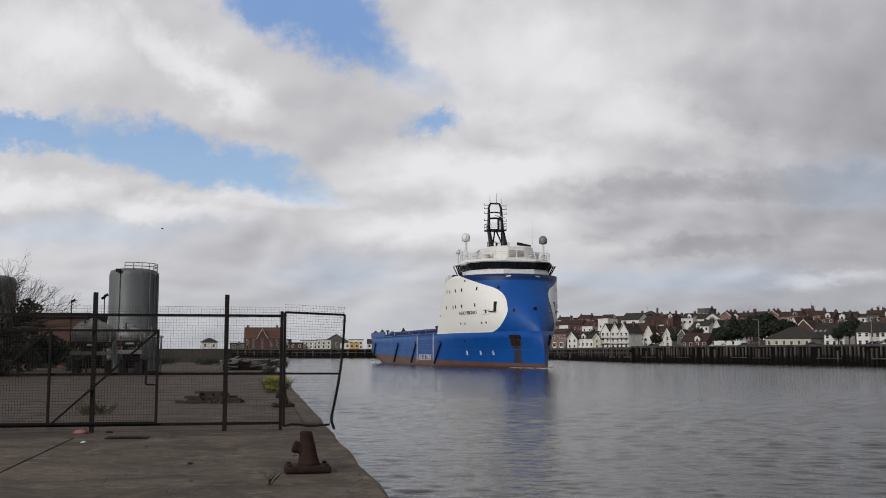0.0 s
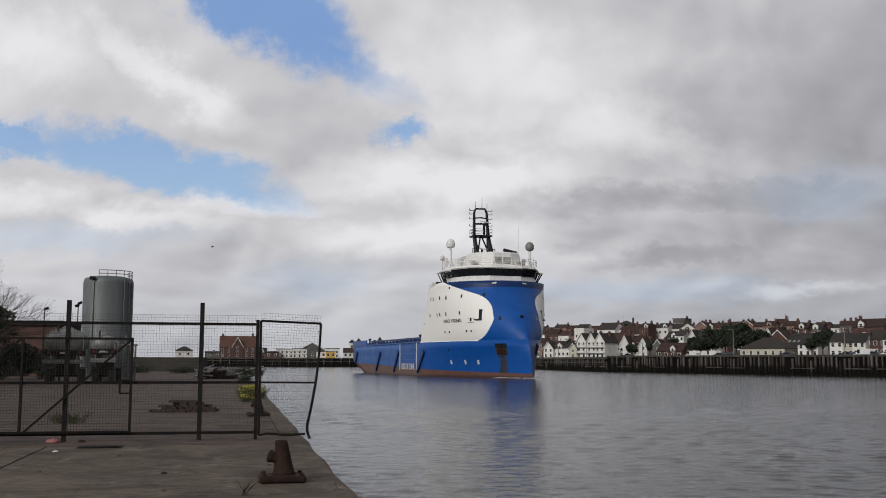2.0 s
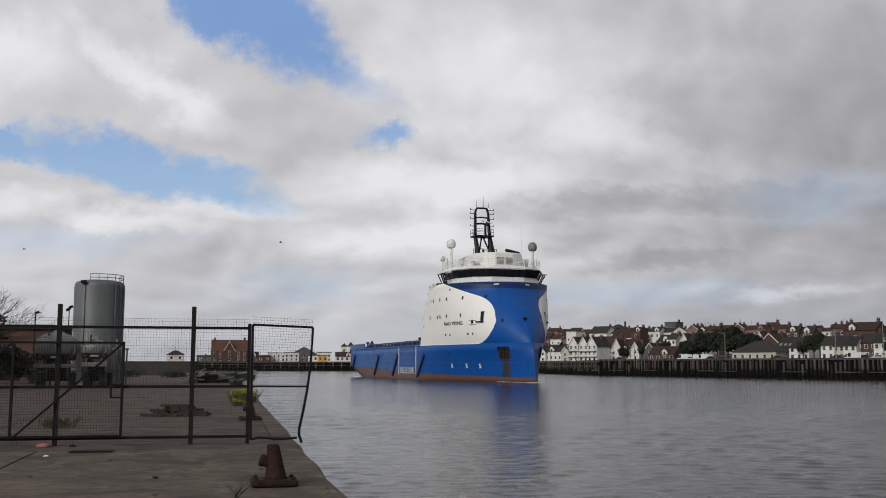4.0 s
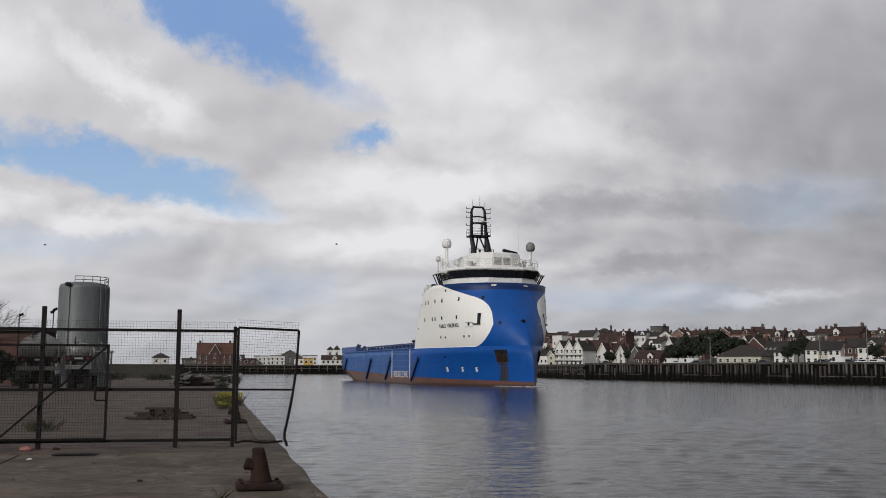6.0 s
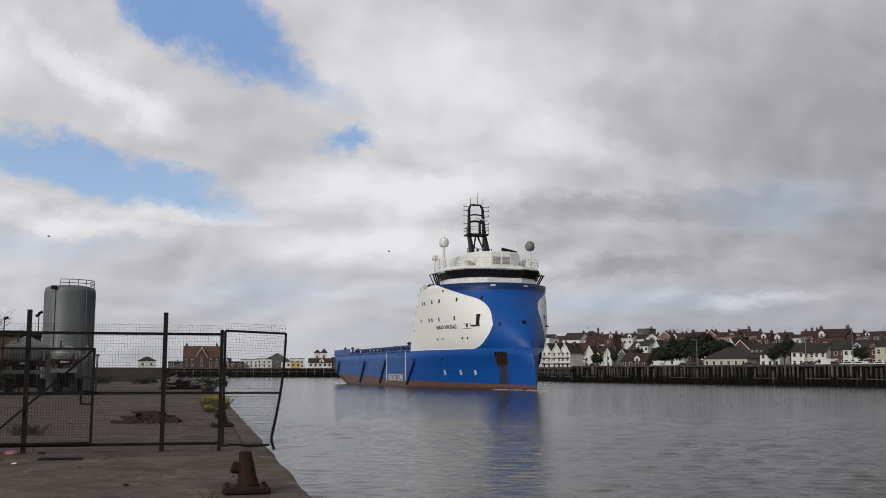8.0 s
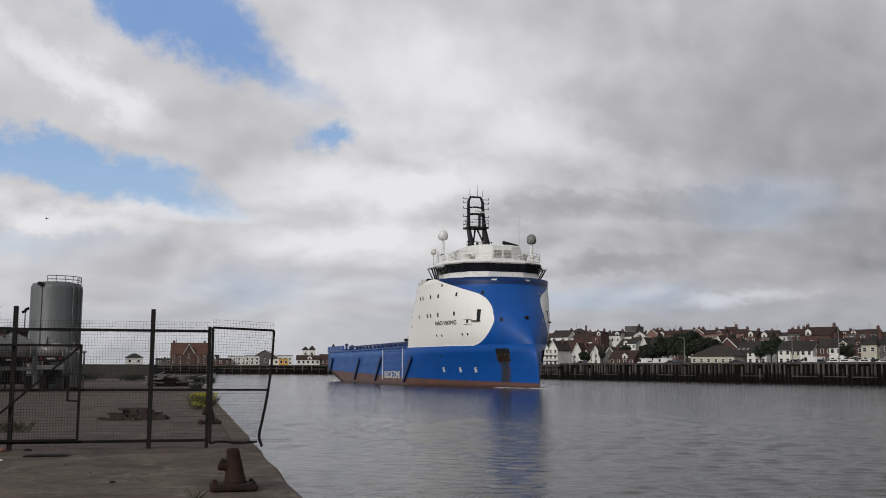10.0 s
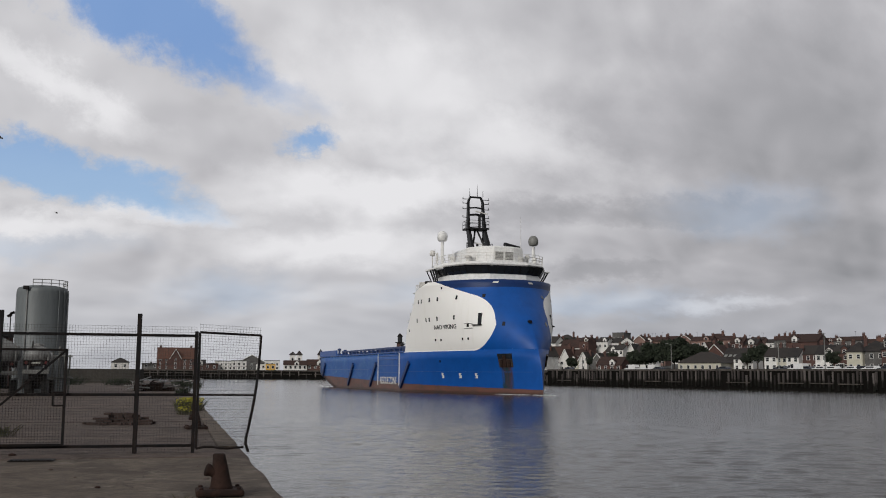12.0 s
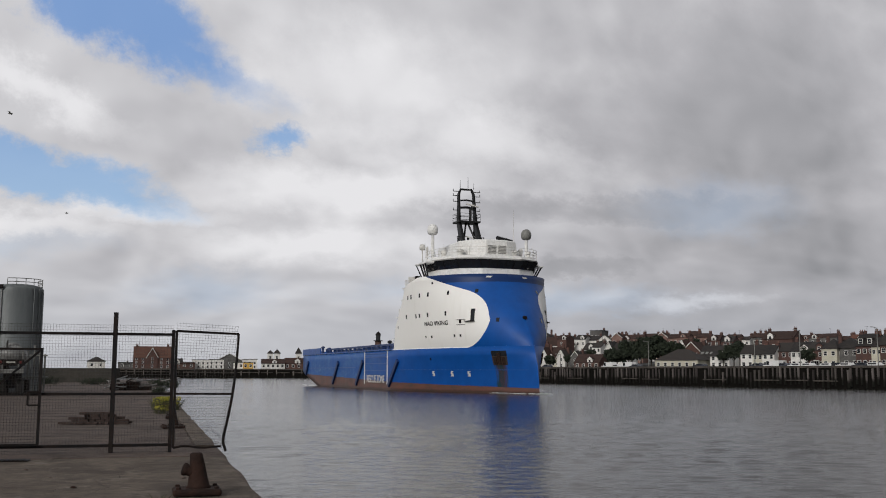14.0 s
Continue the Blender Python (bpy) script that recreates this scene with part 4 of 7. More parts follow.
def tree(x, y, z, h, r):
    rng = random.Random(int(x * 10 + y))
    t = thing("tree", "dark green leafy tree among the houses", "tree", pose(x, y, z - 0.2), "trees behind the far quay")
    bm = mesh()
    rod(bm, (0, 0, 0), (0.1, 0, h * 0.45), 0.22, 0.14, 8)
    limbs = []
    for k in range(7):
        a = k * 2.4 + rng.random()
        tip = Vector((math.cos(a) * r * 0.65, math.sin(a) * r * 0.65, h * rng.uniform(0.5, 0.85)))
        rod(bm, (0.08, 0, h * rng.uniform(0.25, 0.44)), tip, 0.10, 0.03, 6)
        limbs.append(tip)
    part("trunk", bm, BARK, t)
    bm = mesh()
    leaves(bm, rng, (0, 0, h * 0.62), min(r, h * 0.4) * 0.8, 500, r * 0.16)
    for tip in limbs:
        leaves(bm, rng, tip, r * rng.uniform(0.3, 0.48), 170, r * 0.14)
    for _ in range(6):
        c = (rng.uniform(-r, r) * 0.6, rng.uniform(-r, r) * 0.6, h * rng.uniform(0.6, 0.9))
        leaves(bm, rng, c, h * 0.1 + r * 0.1, 90, r * 0.13)
    part("crown", bm, LEAF, t)


def parked_car(x, y, z, turn, colour, van):
    name = "van" if van else "car"
    c = thing("parked_" + name, ("white" if colour is CAR_WHITE else "dark") + f" {name} parked on the far quay", name, pose(x, y, z, 0, 0, turn), "parked vehicles")
    h, l = (2.1, 5.0) if van else (1.45, 4.2)
    prof = [(-l / 2, 0.35), (l / 2, 0.35), (l / 2, 0.85), (l / 2 - 0.9, 1.0), (l / 2 - (1.3 if van else 1.6), h), (-l / 2 + (0.1 if van else 0.7), h), (-l / 2, 1.0 if not van else h - 0.15)]
    bm = mesh()
    a = [bm.verts.new((px, -0.85, pz)) for px, pz in prof]
    b = [bm.verts.new((px, 0.85, pz)) for px, pz in prof]
    for k in range(7):
        bm.faces.new((a[k], a[(k + 1) % 7], b[(k + 1) % 7], b[k]))
    bm.faces.new(a[::-1])
    bm.faces.new(b)
    bmesh.ops.recalc_face_normals(bm, faces=bm.faces)
    part("body", bm, colour, c)
    x0, x1 = (l / 2 - 2.0, l / 2 - 1.15) if van else (-l / 2 + 0.75, l / 2 - 1.45)
    for s in (-1, 1):
        bm = mesh()
        box(bm, x0, x1, s * 0.86 - 0.006, s * 0.86 + 0.006, 1.0, h - 0.15)
        part("side_window", bm, GLASS_DARK, c)
    for px in (-l / 2 + 0.8, l / 2 - 0.8):
        for py in (-0.8, 0.8):
            piece("wheel", "car_wheel", lambda q: lathe(q, [(0.2, -0.1), (0.33, -0.1), (0.33, 0.1), (0.2, 0.1)], 14, m=pose(0, 0, 0, 90, 0, 0)), TYRE, c, Matrix.Translation((px, py, 0.33)))
    return c


house(47.9, 416.7, 2.50, -45, 7.4, 8, 6.6, 8.4, "side", BRICK_PALE, SLATE, 2, 4, "red brick terraced house with white windows", 1)
house(49.9, 388.9, 2.49, -45, 4.7, 8, 3.9, 6.3, "gable", RENDER_WHITE, SLATE, 2, 1, "white rendered gabled house facing the river", 1)
house(54.5, 386.0, 2.48, -45, 7.9, 8, 4.1, 6.7, "side", RENDER_WHITE, SLATE, 1, 4, "white rendered house with a dark slate roof", 0)
house(55.5, 363.0, 2.47, -46, 3.6, 8, 3.4, 5.4, "gable", RENDER_CREAM, SLATE, 2, 1, "white rendered gabled house facing the river", 1)
house(58.2, 360.7, 2.46, -46, 4.1, 8, 6.0, 9.0, "gable", RENDER_WHITE, SLATE, 3, 2, "white gabled house with long balconies", 1)
house(60.3, 351.8, 2.46, -46, 3.9, 8, 5.8, 8.8, "gable", RENDER_WHITE, SLATE, 3, 2, "white gabled house with long balconies", 1)
house(62.0, 344.7, 2.45, -46, 3.9, 8, 5.7, 8.6, "gable", RENDER_WHITE, SLATE, 3, 2, "white gabled house with long balconies", 1)
house(78.6, 406.3, 3.42, -38, 11.1, 10, 3.2, 9.6, "side", BRICK, TILE_RED, 1, 3, "large house with a deep dark red roof", 1)
house(71.1, 367.9, 2.80, -38, 5.1, 5, 2.7, 3.1, "flat", RENDER_WHITE, SLATE, 1, 3, "low white flat-roofed building on the quay", 0)
house(75.0, 366.6, 2.86, -38, 4.7, 9, 3.7, 8.0, "gable", RENDER_WHITE, TILE_RED, 2, 1, "white rendered gabled house facing the river", 1)
house(79.1, 367.4, 2.97, -39, 5.1, 8, 3.8, 7.9, "side", RENDER_CREAM, TILE_RED, 1, 3, "low house with a red tiled roof", 1)
house(79.6, 356.7, 2.89, -39, 3.2, 8, 4.1, 6.7, "gable", RENDER_WHITE, SLATE, 2, 1, "white rendered gabled house facing the river", 1)
house(83.8, 352.5, 2.93, -39, 4.0, 8, 3.6, 6.2, "gable", RENDER_GREY, SLATE, 2, 1, "grey rendered house with a gable front", 1)
house(84.9, 340.4, 2.85, -40, 9.5, 8, 2.2, 4.9, "side", BRICK, TILE_RED, 1, 3, "low building with a large brown-red roof", 0)
house(97.1, 385.6, 3.75, -40, 4.9, 8, 6.9, 9.3, "side", RENDER_GREY, SLATE, 3, 2, "tall grey house with a slate roof", 1)
house(97.5, 375.2, 3.59, -40, 3.6, 8, 7.5, 9.4, "side", RENDER_WHITE, SLATE, 3, 2, "white rendered house with a dark slate roof", 1)
house(99.7, 365.6, 3.51, -40, 3.5, 12, 5.9, 9.4, "gable", RENDER_WHITE, SLATE, 2, 1, "white rendered gabled house facing the river", 1)
house(103.2, 362.8, 3.59, -41, 6.7, 8, 5.7, 8.8, "side", RENDER_WHITE, SLATE, 2, 2, "white rendered house with a dark slate roof", 1)
house(102.7, 299.7, 2.83, -42, 13.8, 11, 2.5, 6.0, "hip", RENDER_CREAM, SLATE, 1, 6, "cream bungalow with a dark hipped roof", 0)
house(115.6, 321.9, 3.37, -42, 5.8, 14, 5.4, 8.3, "gable", BRICK, TILE_RED, 2, 1, "brown brick building with a gable front", 1)
house(119.5, 342.1, 3.84, -42, 2.4, 12, 6.8, 9.1, "gable", RENDER_WHITE, TILE_RED, 2, 1, "white rendered gabled house facing the river", 1)
house(115.8, 307.2, 3.18, -43, 7.5, 12, 2.5, 7.0, "side", BRICK, SLATE, 1, 4, "dark building with roof lights in its slates", 0)
house(115.8, 297.7, 3.07, -43, 6.1, 8, 3.6, 5.3, "side", RENDER_WHITE, SLATE, 2, 3, "white rendered house with a dark slate roof", 1)
house(117.2, 280.4, 2.93, -44, 3.8, 8, 4.2, 6.7, "side", RENDER_WHITE, SLATE, 2, 2, "white rendered house with a dark slate roof", 1)
house(118.9, 276.8, 2.93, -44, 3.0, 8, 3.9, 6.6, "side", RENDER_CREAM, SLATE, 2, 2, "cream rendered house with a slate roof", 1)
house(120.5, 273.3, 2.93, -44, 3.5, 8, 4.0, 6.5, "side", RENDER_WHITE, SLATE, 2, 2, "white rendered house with a dark slate roof", 1)
house(139.3, 308.8, 4.03, -45, 10.0, 10, 8.4, 10.9, "side", BRICK, TILE_RED, 2, 4, "large brick house with end chimneys", 2)
house(125.0, 273.2, 3.02, -45, 5.9, 8, 4.7, 7.1, "side", BRICK, SLATE, 2, 3, "red brick terraced house with white windows", 1)
house(127.8, 267.0, 3.02, -45, 7.0, 8, 4.6, 7.1, "side", RENDER_WHITE, SLATE, 2, 4, "white rendered house with a dark slate roof", 1)
house(128.5, 260.7, 2.97, -46, 4.6, 8, 4.8, 6.9, "side", BRICK, SLATE, 2, 2, "red brick terraced house with white windows", 1)
house(127.4, 251.3, 2.87, -46, 4.0, 8, 5.0, 7.8, "hip", RENDER_CREAM, SLATE, 2, 2, "cream rendered house with a slate roof", 1)
# the cream house's side wall, its shade put into a separate dark grey block
house(131.3, 249.9, 2.93, -46, 6.5, 8, 5.1, 8.0, "hip", RENDER_GREY, SLATE, 2, 3, "hipped block in dark grey for the cream house's shaded side wall", 1)
house(132.5, 242.7, 2.89, -47, 4.5, 8, 5.7, 8.7, "side", BRICK, SLATE, 2, 3, "tall red brick house with dormer windows", 2)
house(133.9, 239.5, 2.89, -47, 2.7, 8, 5.4, 7.7, "side", RENDER_CREAM, SLATE, 2, 2, "cream rendered house with a slate roof", 1)
house(135.5, 236.1, 2.89, -48, 4.9, 8, 5.8, 8.6, "side", BRICK, SLATE, 2, 3, "red brick terraced house with white windows", 2)
house(137.6, 231.7, 2.89, -48, 4.4, 8, 5.4, 8.2, "side", RENDER_WHITE, SLATE, 2, 3, "white rendered house with a dark slate roof", 1)
house(67.6, 609.3, 3.32, -36, 7.4, 8, 13.7, 16.4, "side", BRICK_PALE, TILE_RED, 3, 2, "house with a red tiled roof on the hillside", 1)
house(70.9, 588.4, 3.28, -36, 6.4, 8, 13.8, 16.5, "side", RENDER_WHITE, TILE_RED, 3, 2, "house with a red tiled roof on the hillside", 1)
house(74.1, 563.8, 3.20, -36, 8.7, 8, 13.6, 16.1, "side", BRICK, TILE_RED, 3, 2, "house with a red tiled roof on the hillside", 1)
house(80.2, 559.0, 3.37, -37, 6.8, 8, 12.4, 14.9, "side", RENDER_WHITE, TILE_RED, 3, 2, "house with a red tiled roof on the hillside", 1)
house(85.5, 557.3, 3.47, -37, 6.4, 8, 12.2, 14.7, "side", BRICK_PALE, TILE_RED, 3, 2, "house with a red tiled roof on the hillside", 1)
house(89.3, 532.4, 3.33, -38, 8.5, 8, 12.3, 14.7, "side", BRICK_PALE, TILE_RED, 3, 2, "house with a red tiled roof on the hillside", 1)
house(95.2, 526.8, 3.40, -38, 7.7, 8, 11.2, 13.6, "side", BRICK_PALE, TILE_RED, 3, 2, "house with a red tiled roof on the hillside", 1)
house(93.1, 479.8, 6.05, -32, 7.3, 8, 10.4, 12.6, "side", RENDER_WHITE, SLATE, 3, 2, "white rendered house with a dark slate roof", 1)
house(100.7, 482.5, 6.74, -33, 7.3, 8, 9.8, 11.9, "side", BRICK_PALE, TILE_RED, 3, 2, "house with a red tiled roof on the hillside", 1)
house(100.0, 453.0, 5.65, -33, 5.5, 8, 9.4, 11.4, "side", BRICK_PALE, TILE_RED, 3, 2, "house with a red tiled roof on the hillside", 1)
house(108.5, 468.1, 6.83, -34, 6.6, 8, 9.9, 12.0, "gable", RENDER_WHITE, SLATE, 3, 2, "white rendered house with a dark slate roof", 1)
house(107.1, 440.2, 5.73, -34, 4.8, 8, 10.5, 12.5, "side", RENDER_WHITE, SLATE, 3, 2, "white rendered house with a dark slate roof", 1)
house(112.8, 442.2, 6.22, -34, 7.0, 8, 9.7, 11.7, "side", RENDER_WHITE, SLATE, 3, 2, "white rendered house with a dark slate roof", 1)
house(117.4, 437.0, 6.39, -35, 5.9, 8, 9.4, 11.4, "gable", RENDER_WHITE, SLATE, 3, 2, "white rendered house with a dark slate roof", 1)
house(117.1, 416.3, 5.65, -35, 4.8, 8, 10.6, 12.5, "gable", BRICK_PALE, TILE_RED, 3, 2, "house with a red tiled roof on the hillside", 1)
house(122.3, 419.3, 6.13, -36, 5.1, 8, 9.4, 11.3, "side", RENDER_GREY, TILE_RED, 3, 2, "house with a red tiled roof on the hillside", 1)
house(121.9, 403.4, 5.57, -36, 4.5, 8, 9.8, 11.6, "side", BRICK_PALE, TILE_RED, 3, 2, "house with a red tiled roof on the hillside", 1)
house(129.4, 411.0, 6.39, -36, 6.8, 8, 9.6, 11.5, "side", RENDER_WHITE, TILE_RED, 3, 3, "house with a red tiled roof on the hillside", 1)
house(134.0, 408.4, 6.65, -37, 5.0, 8, 9.7, 11.6, "gable", BRICK_PALE, TILE_RED, 3, 2, "house with a red tiled roof on the hillside", 1)
house(133.6, 392.6, 6.05, -37, 4.1, 8, 9.3, 11.0, "side", BRICK_PALE, TILE_RED, 3, 2, "house with a red tiled roof on the hillside", 1)
house(135.3, 386.5, 5.97, -37, 4.3, 8, 9.5, 11.2, "side", BRICK_PALE, TILE_RED, 3, 2, "house with a red tiled roof on the hillside", 1)
house(142.0, 393.5, 6.74, -38, 3.9, 8, 9.8, 11.6, "side", BRICK_PALE, TILE_RED, 3, 2, "house with a red tiled roof on the hillside", 1)
house(138.8, 374.1, 5.81, -38, 4.9, 8, 9.3, 10.9, "side", BRICK_PALE, TILE_RED, 3, 2, "house with a red tiled roof on the hillside", 1)
house(140.2, 366.4, 5.65, -38, 5.0, 8, 8.2, 10.2, "side", BRICK, TILE_RED, 3, 2, "house with a red tiled roof on the hillside", 1)
house(144.2, 364.9, 5.89, -39, 6.2, 8, 7.4, 9.6, "side", BRICK, SLATE, 3, 3, "brick house with a dark slate roof on the hillside", 1)
house(86.7, 726.0, 6.30, -36, 10.7, 8, 17.8, 20.2, "side", RENDER_WHITE, SLATE, 2, 2, "distant terraced house on the skyline", 1)
house(94.8, 730.1, 6.83, -36, 7.5, 8, 16.7, 19.1, "side", RENDER_GREY, TILE_RED, 2, 2, "distant terraced house on the skyline", 1)
house(101.2, 720.7, 6.92, -37, 10.1, 8, 18.4, 20.8, "side", BRICK_PALE, TILE_RED, 2, 2, "distant terraced house on the skyline", 1)
house(107.7, 708.4, 6.92, -37, 6.8, 8, 17.3, 19.7, "side", BRICK_PALE, TILE_RED, 2, 2, "distant terraced house on the skyline", 0)
house(107.4, 661.5, 5.81, -37, 7.6, 8, 17.8, 20.0, "side", RENDER_WHITE, SLATE, 2, 2, "distant terraced house on the skyline", 0)
house(115.3, 665.4, 6.22, -38, 8.1, 8, 16.5, 18.7, "side", BRICK_PALE, TILE_RED, 2, 2, "distant terraced house on the skyline", 0)
house(118.7, 641.1, 5.81, -38, 7.8, 8, 16.9, 19.1, "side", BRICK_PALE, TILE_RED, 2, 2, "distant terraced house on the skyline", 1)
house(115.0, 584.9, 11.23, -32, 5.7, 8, 8.8, 10.7, "side", RENDER_WHITE, SLATE, 2, 2, "distant terraced house on the skyline", 1)
house(116.7, 564.6, 10.82, -33, 7.5, 8, 10.2, 12.1, "side", RENDER_WHITE, SLATE, 2, 2, "distant terraced house on the skyline", 0)
house(122.3, 557.4, 10.94, -33, 5.8, 8, 9.3, 11.2, "side", RENDER_GREY, TILE_RED, 2, 2, "distant terraced house on the skyline", 1)
house(123.9, 537.2, 10.49, -33, 6.9, 8, 8.3, 10.1, "side", BRICK_PALE, TILE_RED, 2, 2, "distant terraced house on the skyline", 1)
house(128.5, 527.2, 10.49, -34, 7.1, 8, 7.7, 9.5, "side", RENDER_GREY, TILE_ORANGE, 2, 2, "distant terraced house on the skyline", 1)
house(130.5, 513.4, 10.21, -34, 4.7, 8, 8.2, 10.0, "side", RENDER_WHITE, SLATE, 2, 2, "distant terraced house on the skyline", 1)
house(137.7, 524.2, 10.94, -35, 5.4, 8, 7.9, 9.7, "side", RENDER_WHITE, SLATE, 2, 2, "distant terraced house on the skyline", 1)
house(135.4, 493.4, 9.90, -35, 6.3, 8, 7.5, 9.1, "side", BRICK_PALE, TILE_RED, 2, 2, "distant terraced house on the skyline", 0)
house(143.5, 504.4, 10.76, -35, 4.6, 8, 8.7, 10.4, "side", RENDER_GREY, TILE_RED, 2, 2, "distant terraced house on the skyline", 1)
house(143.8, 487.1, 10.28, -36, 6.9, 8, 8.4, 10.0, "side", RENDER_GREY, TILE_ORANGE, 2, 2, "distant terraced house on the skyline", 1)
house(151.8, 491.3, 10.88, -36, 6.0, 8, 7.2, 8.9, "side", RENDER_WHITE, SLATE, 2, 2, "distant terraced house on the skyline", 0)
house(155.9, 489.7, 11.06, -36, 4.5, 8, 7.3, 9.0, "side", RENDER_GREY, TILE_ORANGE, 2, 2, "distant terraced house on the skyline", 1)
house(152.0, 462.2, 10.06, -37, 4.8, 8, 7.7, 9.3, "side", RENDER_GREY, TILE_ORANGE, 2, 2, "distant terraced house on the skyline", 1)
house(154.6, 456.7, 10.06, -37, 5.4, 8, 6.5, 8.1, "side", RENDER_GREY, TILE_RED, 2, 2, "distant terraced house on the skyline", 0)
house(161.4, 458.8, 10.56, -37, 6.3, 8, 7.5, 9.0, "side", RENDER_WHITE, SLATE, 2, 2, "distant terraced house on the skyline", 1)
house(161.1, 442.6, 10.06, -38, 6.0, 8, 7.7, 9.2, "side", RENDER_WHITE, SLATE, 2, 2, "distant terraced house on the skyline", 0)
house(170.4, 451.2, 10.88, -38, 5.6, 8, 6.5, 8.1, "side", RENDER_WHITE, SLATE, 2, 2, "distant terraced house on the skyline", 0)
house(174.0, 445.9, 10.94, -39, 7.0, 8, 5.6, 7.1, "side", RENDER_GREY, TILE_RED, 2, 2, "distant terraced house on the skyline", 1)
house(171.9, 426.5, 10.28, -39, 6.1, 8, 6.7, 8.1, "side", BRICK_PALE, TILE_RED, 2, 2, "distant terraced house on the skyline", 0)
house(177.2, 426.9, 10.62, -39, 5.4, 8, 5.4, 6.9, "side", RENDER_WHITE, SLATE, 2, 2, "distant terraced house on the skyline", 1)
house(185.1, 433.8, 11.23, -40, 4.1, 8, 6.6, 8.1, "side", BRICK_PALE, TILE_RED, 2, 2, "distant terraced house on the skyline", 1)
house(186.8, 427.7, 11.18, -40, 6.2, 8, 5.8, 7.2, "side", RENDER_GREY, TILE_ORANGE, 2, 2, "distant terraced house on the skyline", 1)
house(168.9, 392.6, 8.91, -40, 5.2, 8, 7.1, 8.7, "side", RENDER_GREY, TILE_RED, 2, 2, "distant terraced house on the skyline", 1)
house(164.6, 370.8, 7.74, -40, 5.4, 8, 6.4, 7.9, "side", RENDER_GREY, TILE_ORANGE, 2, 2, "distant terraced house on the skyline", 1)
house(175.2, 381.4, 9.00, -41, 7.0, 8, 6.0, 7.6, "side", BRICK_PALE, TILE_RED, 2, 2, "distant terraced house on the skyline", 1)
house(178.6, 374.1, 9.00, -41, 6.7, 8, 5.8, 7.3, "side", BRICK_PALE, TILE_RED, 2, 2, "distant terraced house on the skyline", 1)
house(179.2, 363.2, 8.65, -42, 5.6, 8, 6.2, 7.7, "side", RENDER_GREY, TILE_RED, 2, 2, "distant terraced house on the skyline", 0)
house(178.9, 351.9, 8.19, -42, 4.8, 8, 6.5, 7.9, "side", RENDER_GREY, TILE_RED, 2, 2, "distant terraced house on the skyline", 1)
house(184.8, 353.6, 8.73, -42, 5.3, 8, 5.0, 6.5, "side", RENDER_GREY, TILE_RED, 2, 2, "distant terraced house on the skyline", 1)
house(183.7, 341.5, 8.19, -43, 4.7, 8, 5.8, 7.2, "side", RENDER_GREY, TILE_ORANGE, 2, 2, "distant terraced house on the skyline", 1)
house(183.0, 331.1, 7.74, -43, 5.4, 8, 6.1, 7.4, "side", RENDER_GREY, TILE_ORANGE, 2, 2, "distant terraced house on the skyline", 1)
house(192.1, 337.7, 8.73, -44, 6.2, 8, 4.6, 6.0, "side", RENDER_GREY, TILE_ORANGE, 2, 2, "distant terraced house on the skyline", 0)
house(188.9, 323.2, 7.92, -44, 4.7, 8, 5.5, 6.8, "side", RENDER_GREY, TILE_RED, 2, 2, "distant terraced house on the skyline", 0)
house(89.4, 480.0, 2.97, -47, 10.4, 8, 13.7, 16.9, "side", RENDER_WHITE, SLATE, 2, 4, "white rendered house with a dark slate roof", 1)
house(104.3, 512.8, 8.19, -38, 9.1, 8, 11.3, 14.1, "hip", BRICK, SLATE, 2, 2, "house with a rounded dark roof", 1)
house(95.0, 452.0, 5.27, -39, 10.3, 8, 8.5, 12.1, "side", RENDER_WHITE, TILE_RED, 2, 5, "house with a red tiled roof on the hillside", 1)
house(97.1, 433.2, 4.85, -39, 4.4, 8, 11.3, 13.0, "side", BRICK, TILE_RED, 3, 1, "tall red brick house on the hillside", 1)
house(78.4, 492.3, 2.88, -46, 5.9, 8, 13.4, 15.0, "flat", RENDER_WHITE, SLATE, 3, 2, "tall white flat-roofed house", 1)
house(126.7, 488.3, 9.08, -40, 6.2, 8, 12.5, 13.3, "flat", RENDER_GREY, SLATE, 3, 3, "grey flat-roofed block on the hill", 1)
house(-74.7, 415.7, 2.60, 10, 14.5, 14, 4.4, 8.9, "side", BRICK, TILE_ORANGE, 3, 5, "large red brick building with a steep orange roof", 2)
house(-74.6, 415.3, 2.60, 10, 4.2, 6, 4.6, 8.2, "gable", BRICK, TILE_ORANGE, 3, 1, "stone-trimmed gabled front bay", 0)
house(-65.2, 415.3, 2.60, 9, 5.1, 8, 2.2, 4.0, "side", BRICK, SLATE, 2, 2, "brick wing with a dark roof", 0)
house(-95.8, 412.6, 2.60, 13, 6.8, 6, 2.7, 4.5, "hip", RENDER_WHITE, SLATE, 1, 2, "small white pavilion with a dark roof", 0)
house(-84.3, 414.1, 2.60, 12, 6.6, 6, 2.2, 2.5, "side", RENDER_GREY, SLATE, 1, 2, "low grey hut by the wall", 0)
house(-59.9, 411.1, 2.60, 8, 5.5, 8, 2.2, 2.5, "side", BRICK, TILE_RED, 1, 2, "low hut with a red roof", 0)
house(-55.3, 414.9, 2.60, 8, 7.0, 8, 2.7, 3.6, "flat", RENDER_WHITE, SLATE, 2, 4, "white flat-roofed seafront building", 0)
house(-48.9, 412.6, 2.60, 7, 5.8, 8, 2.9, 3.8, "flat", RENDER_WHITE, SLATE, 2, 3, "white flat-roofed seafront building", 0)
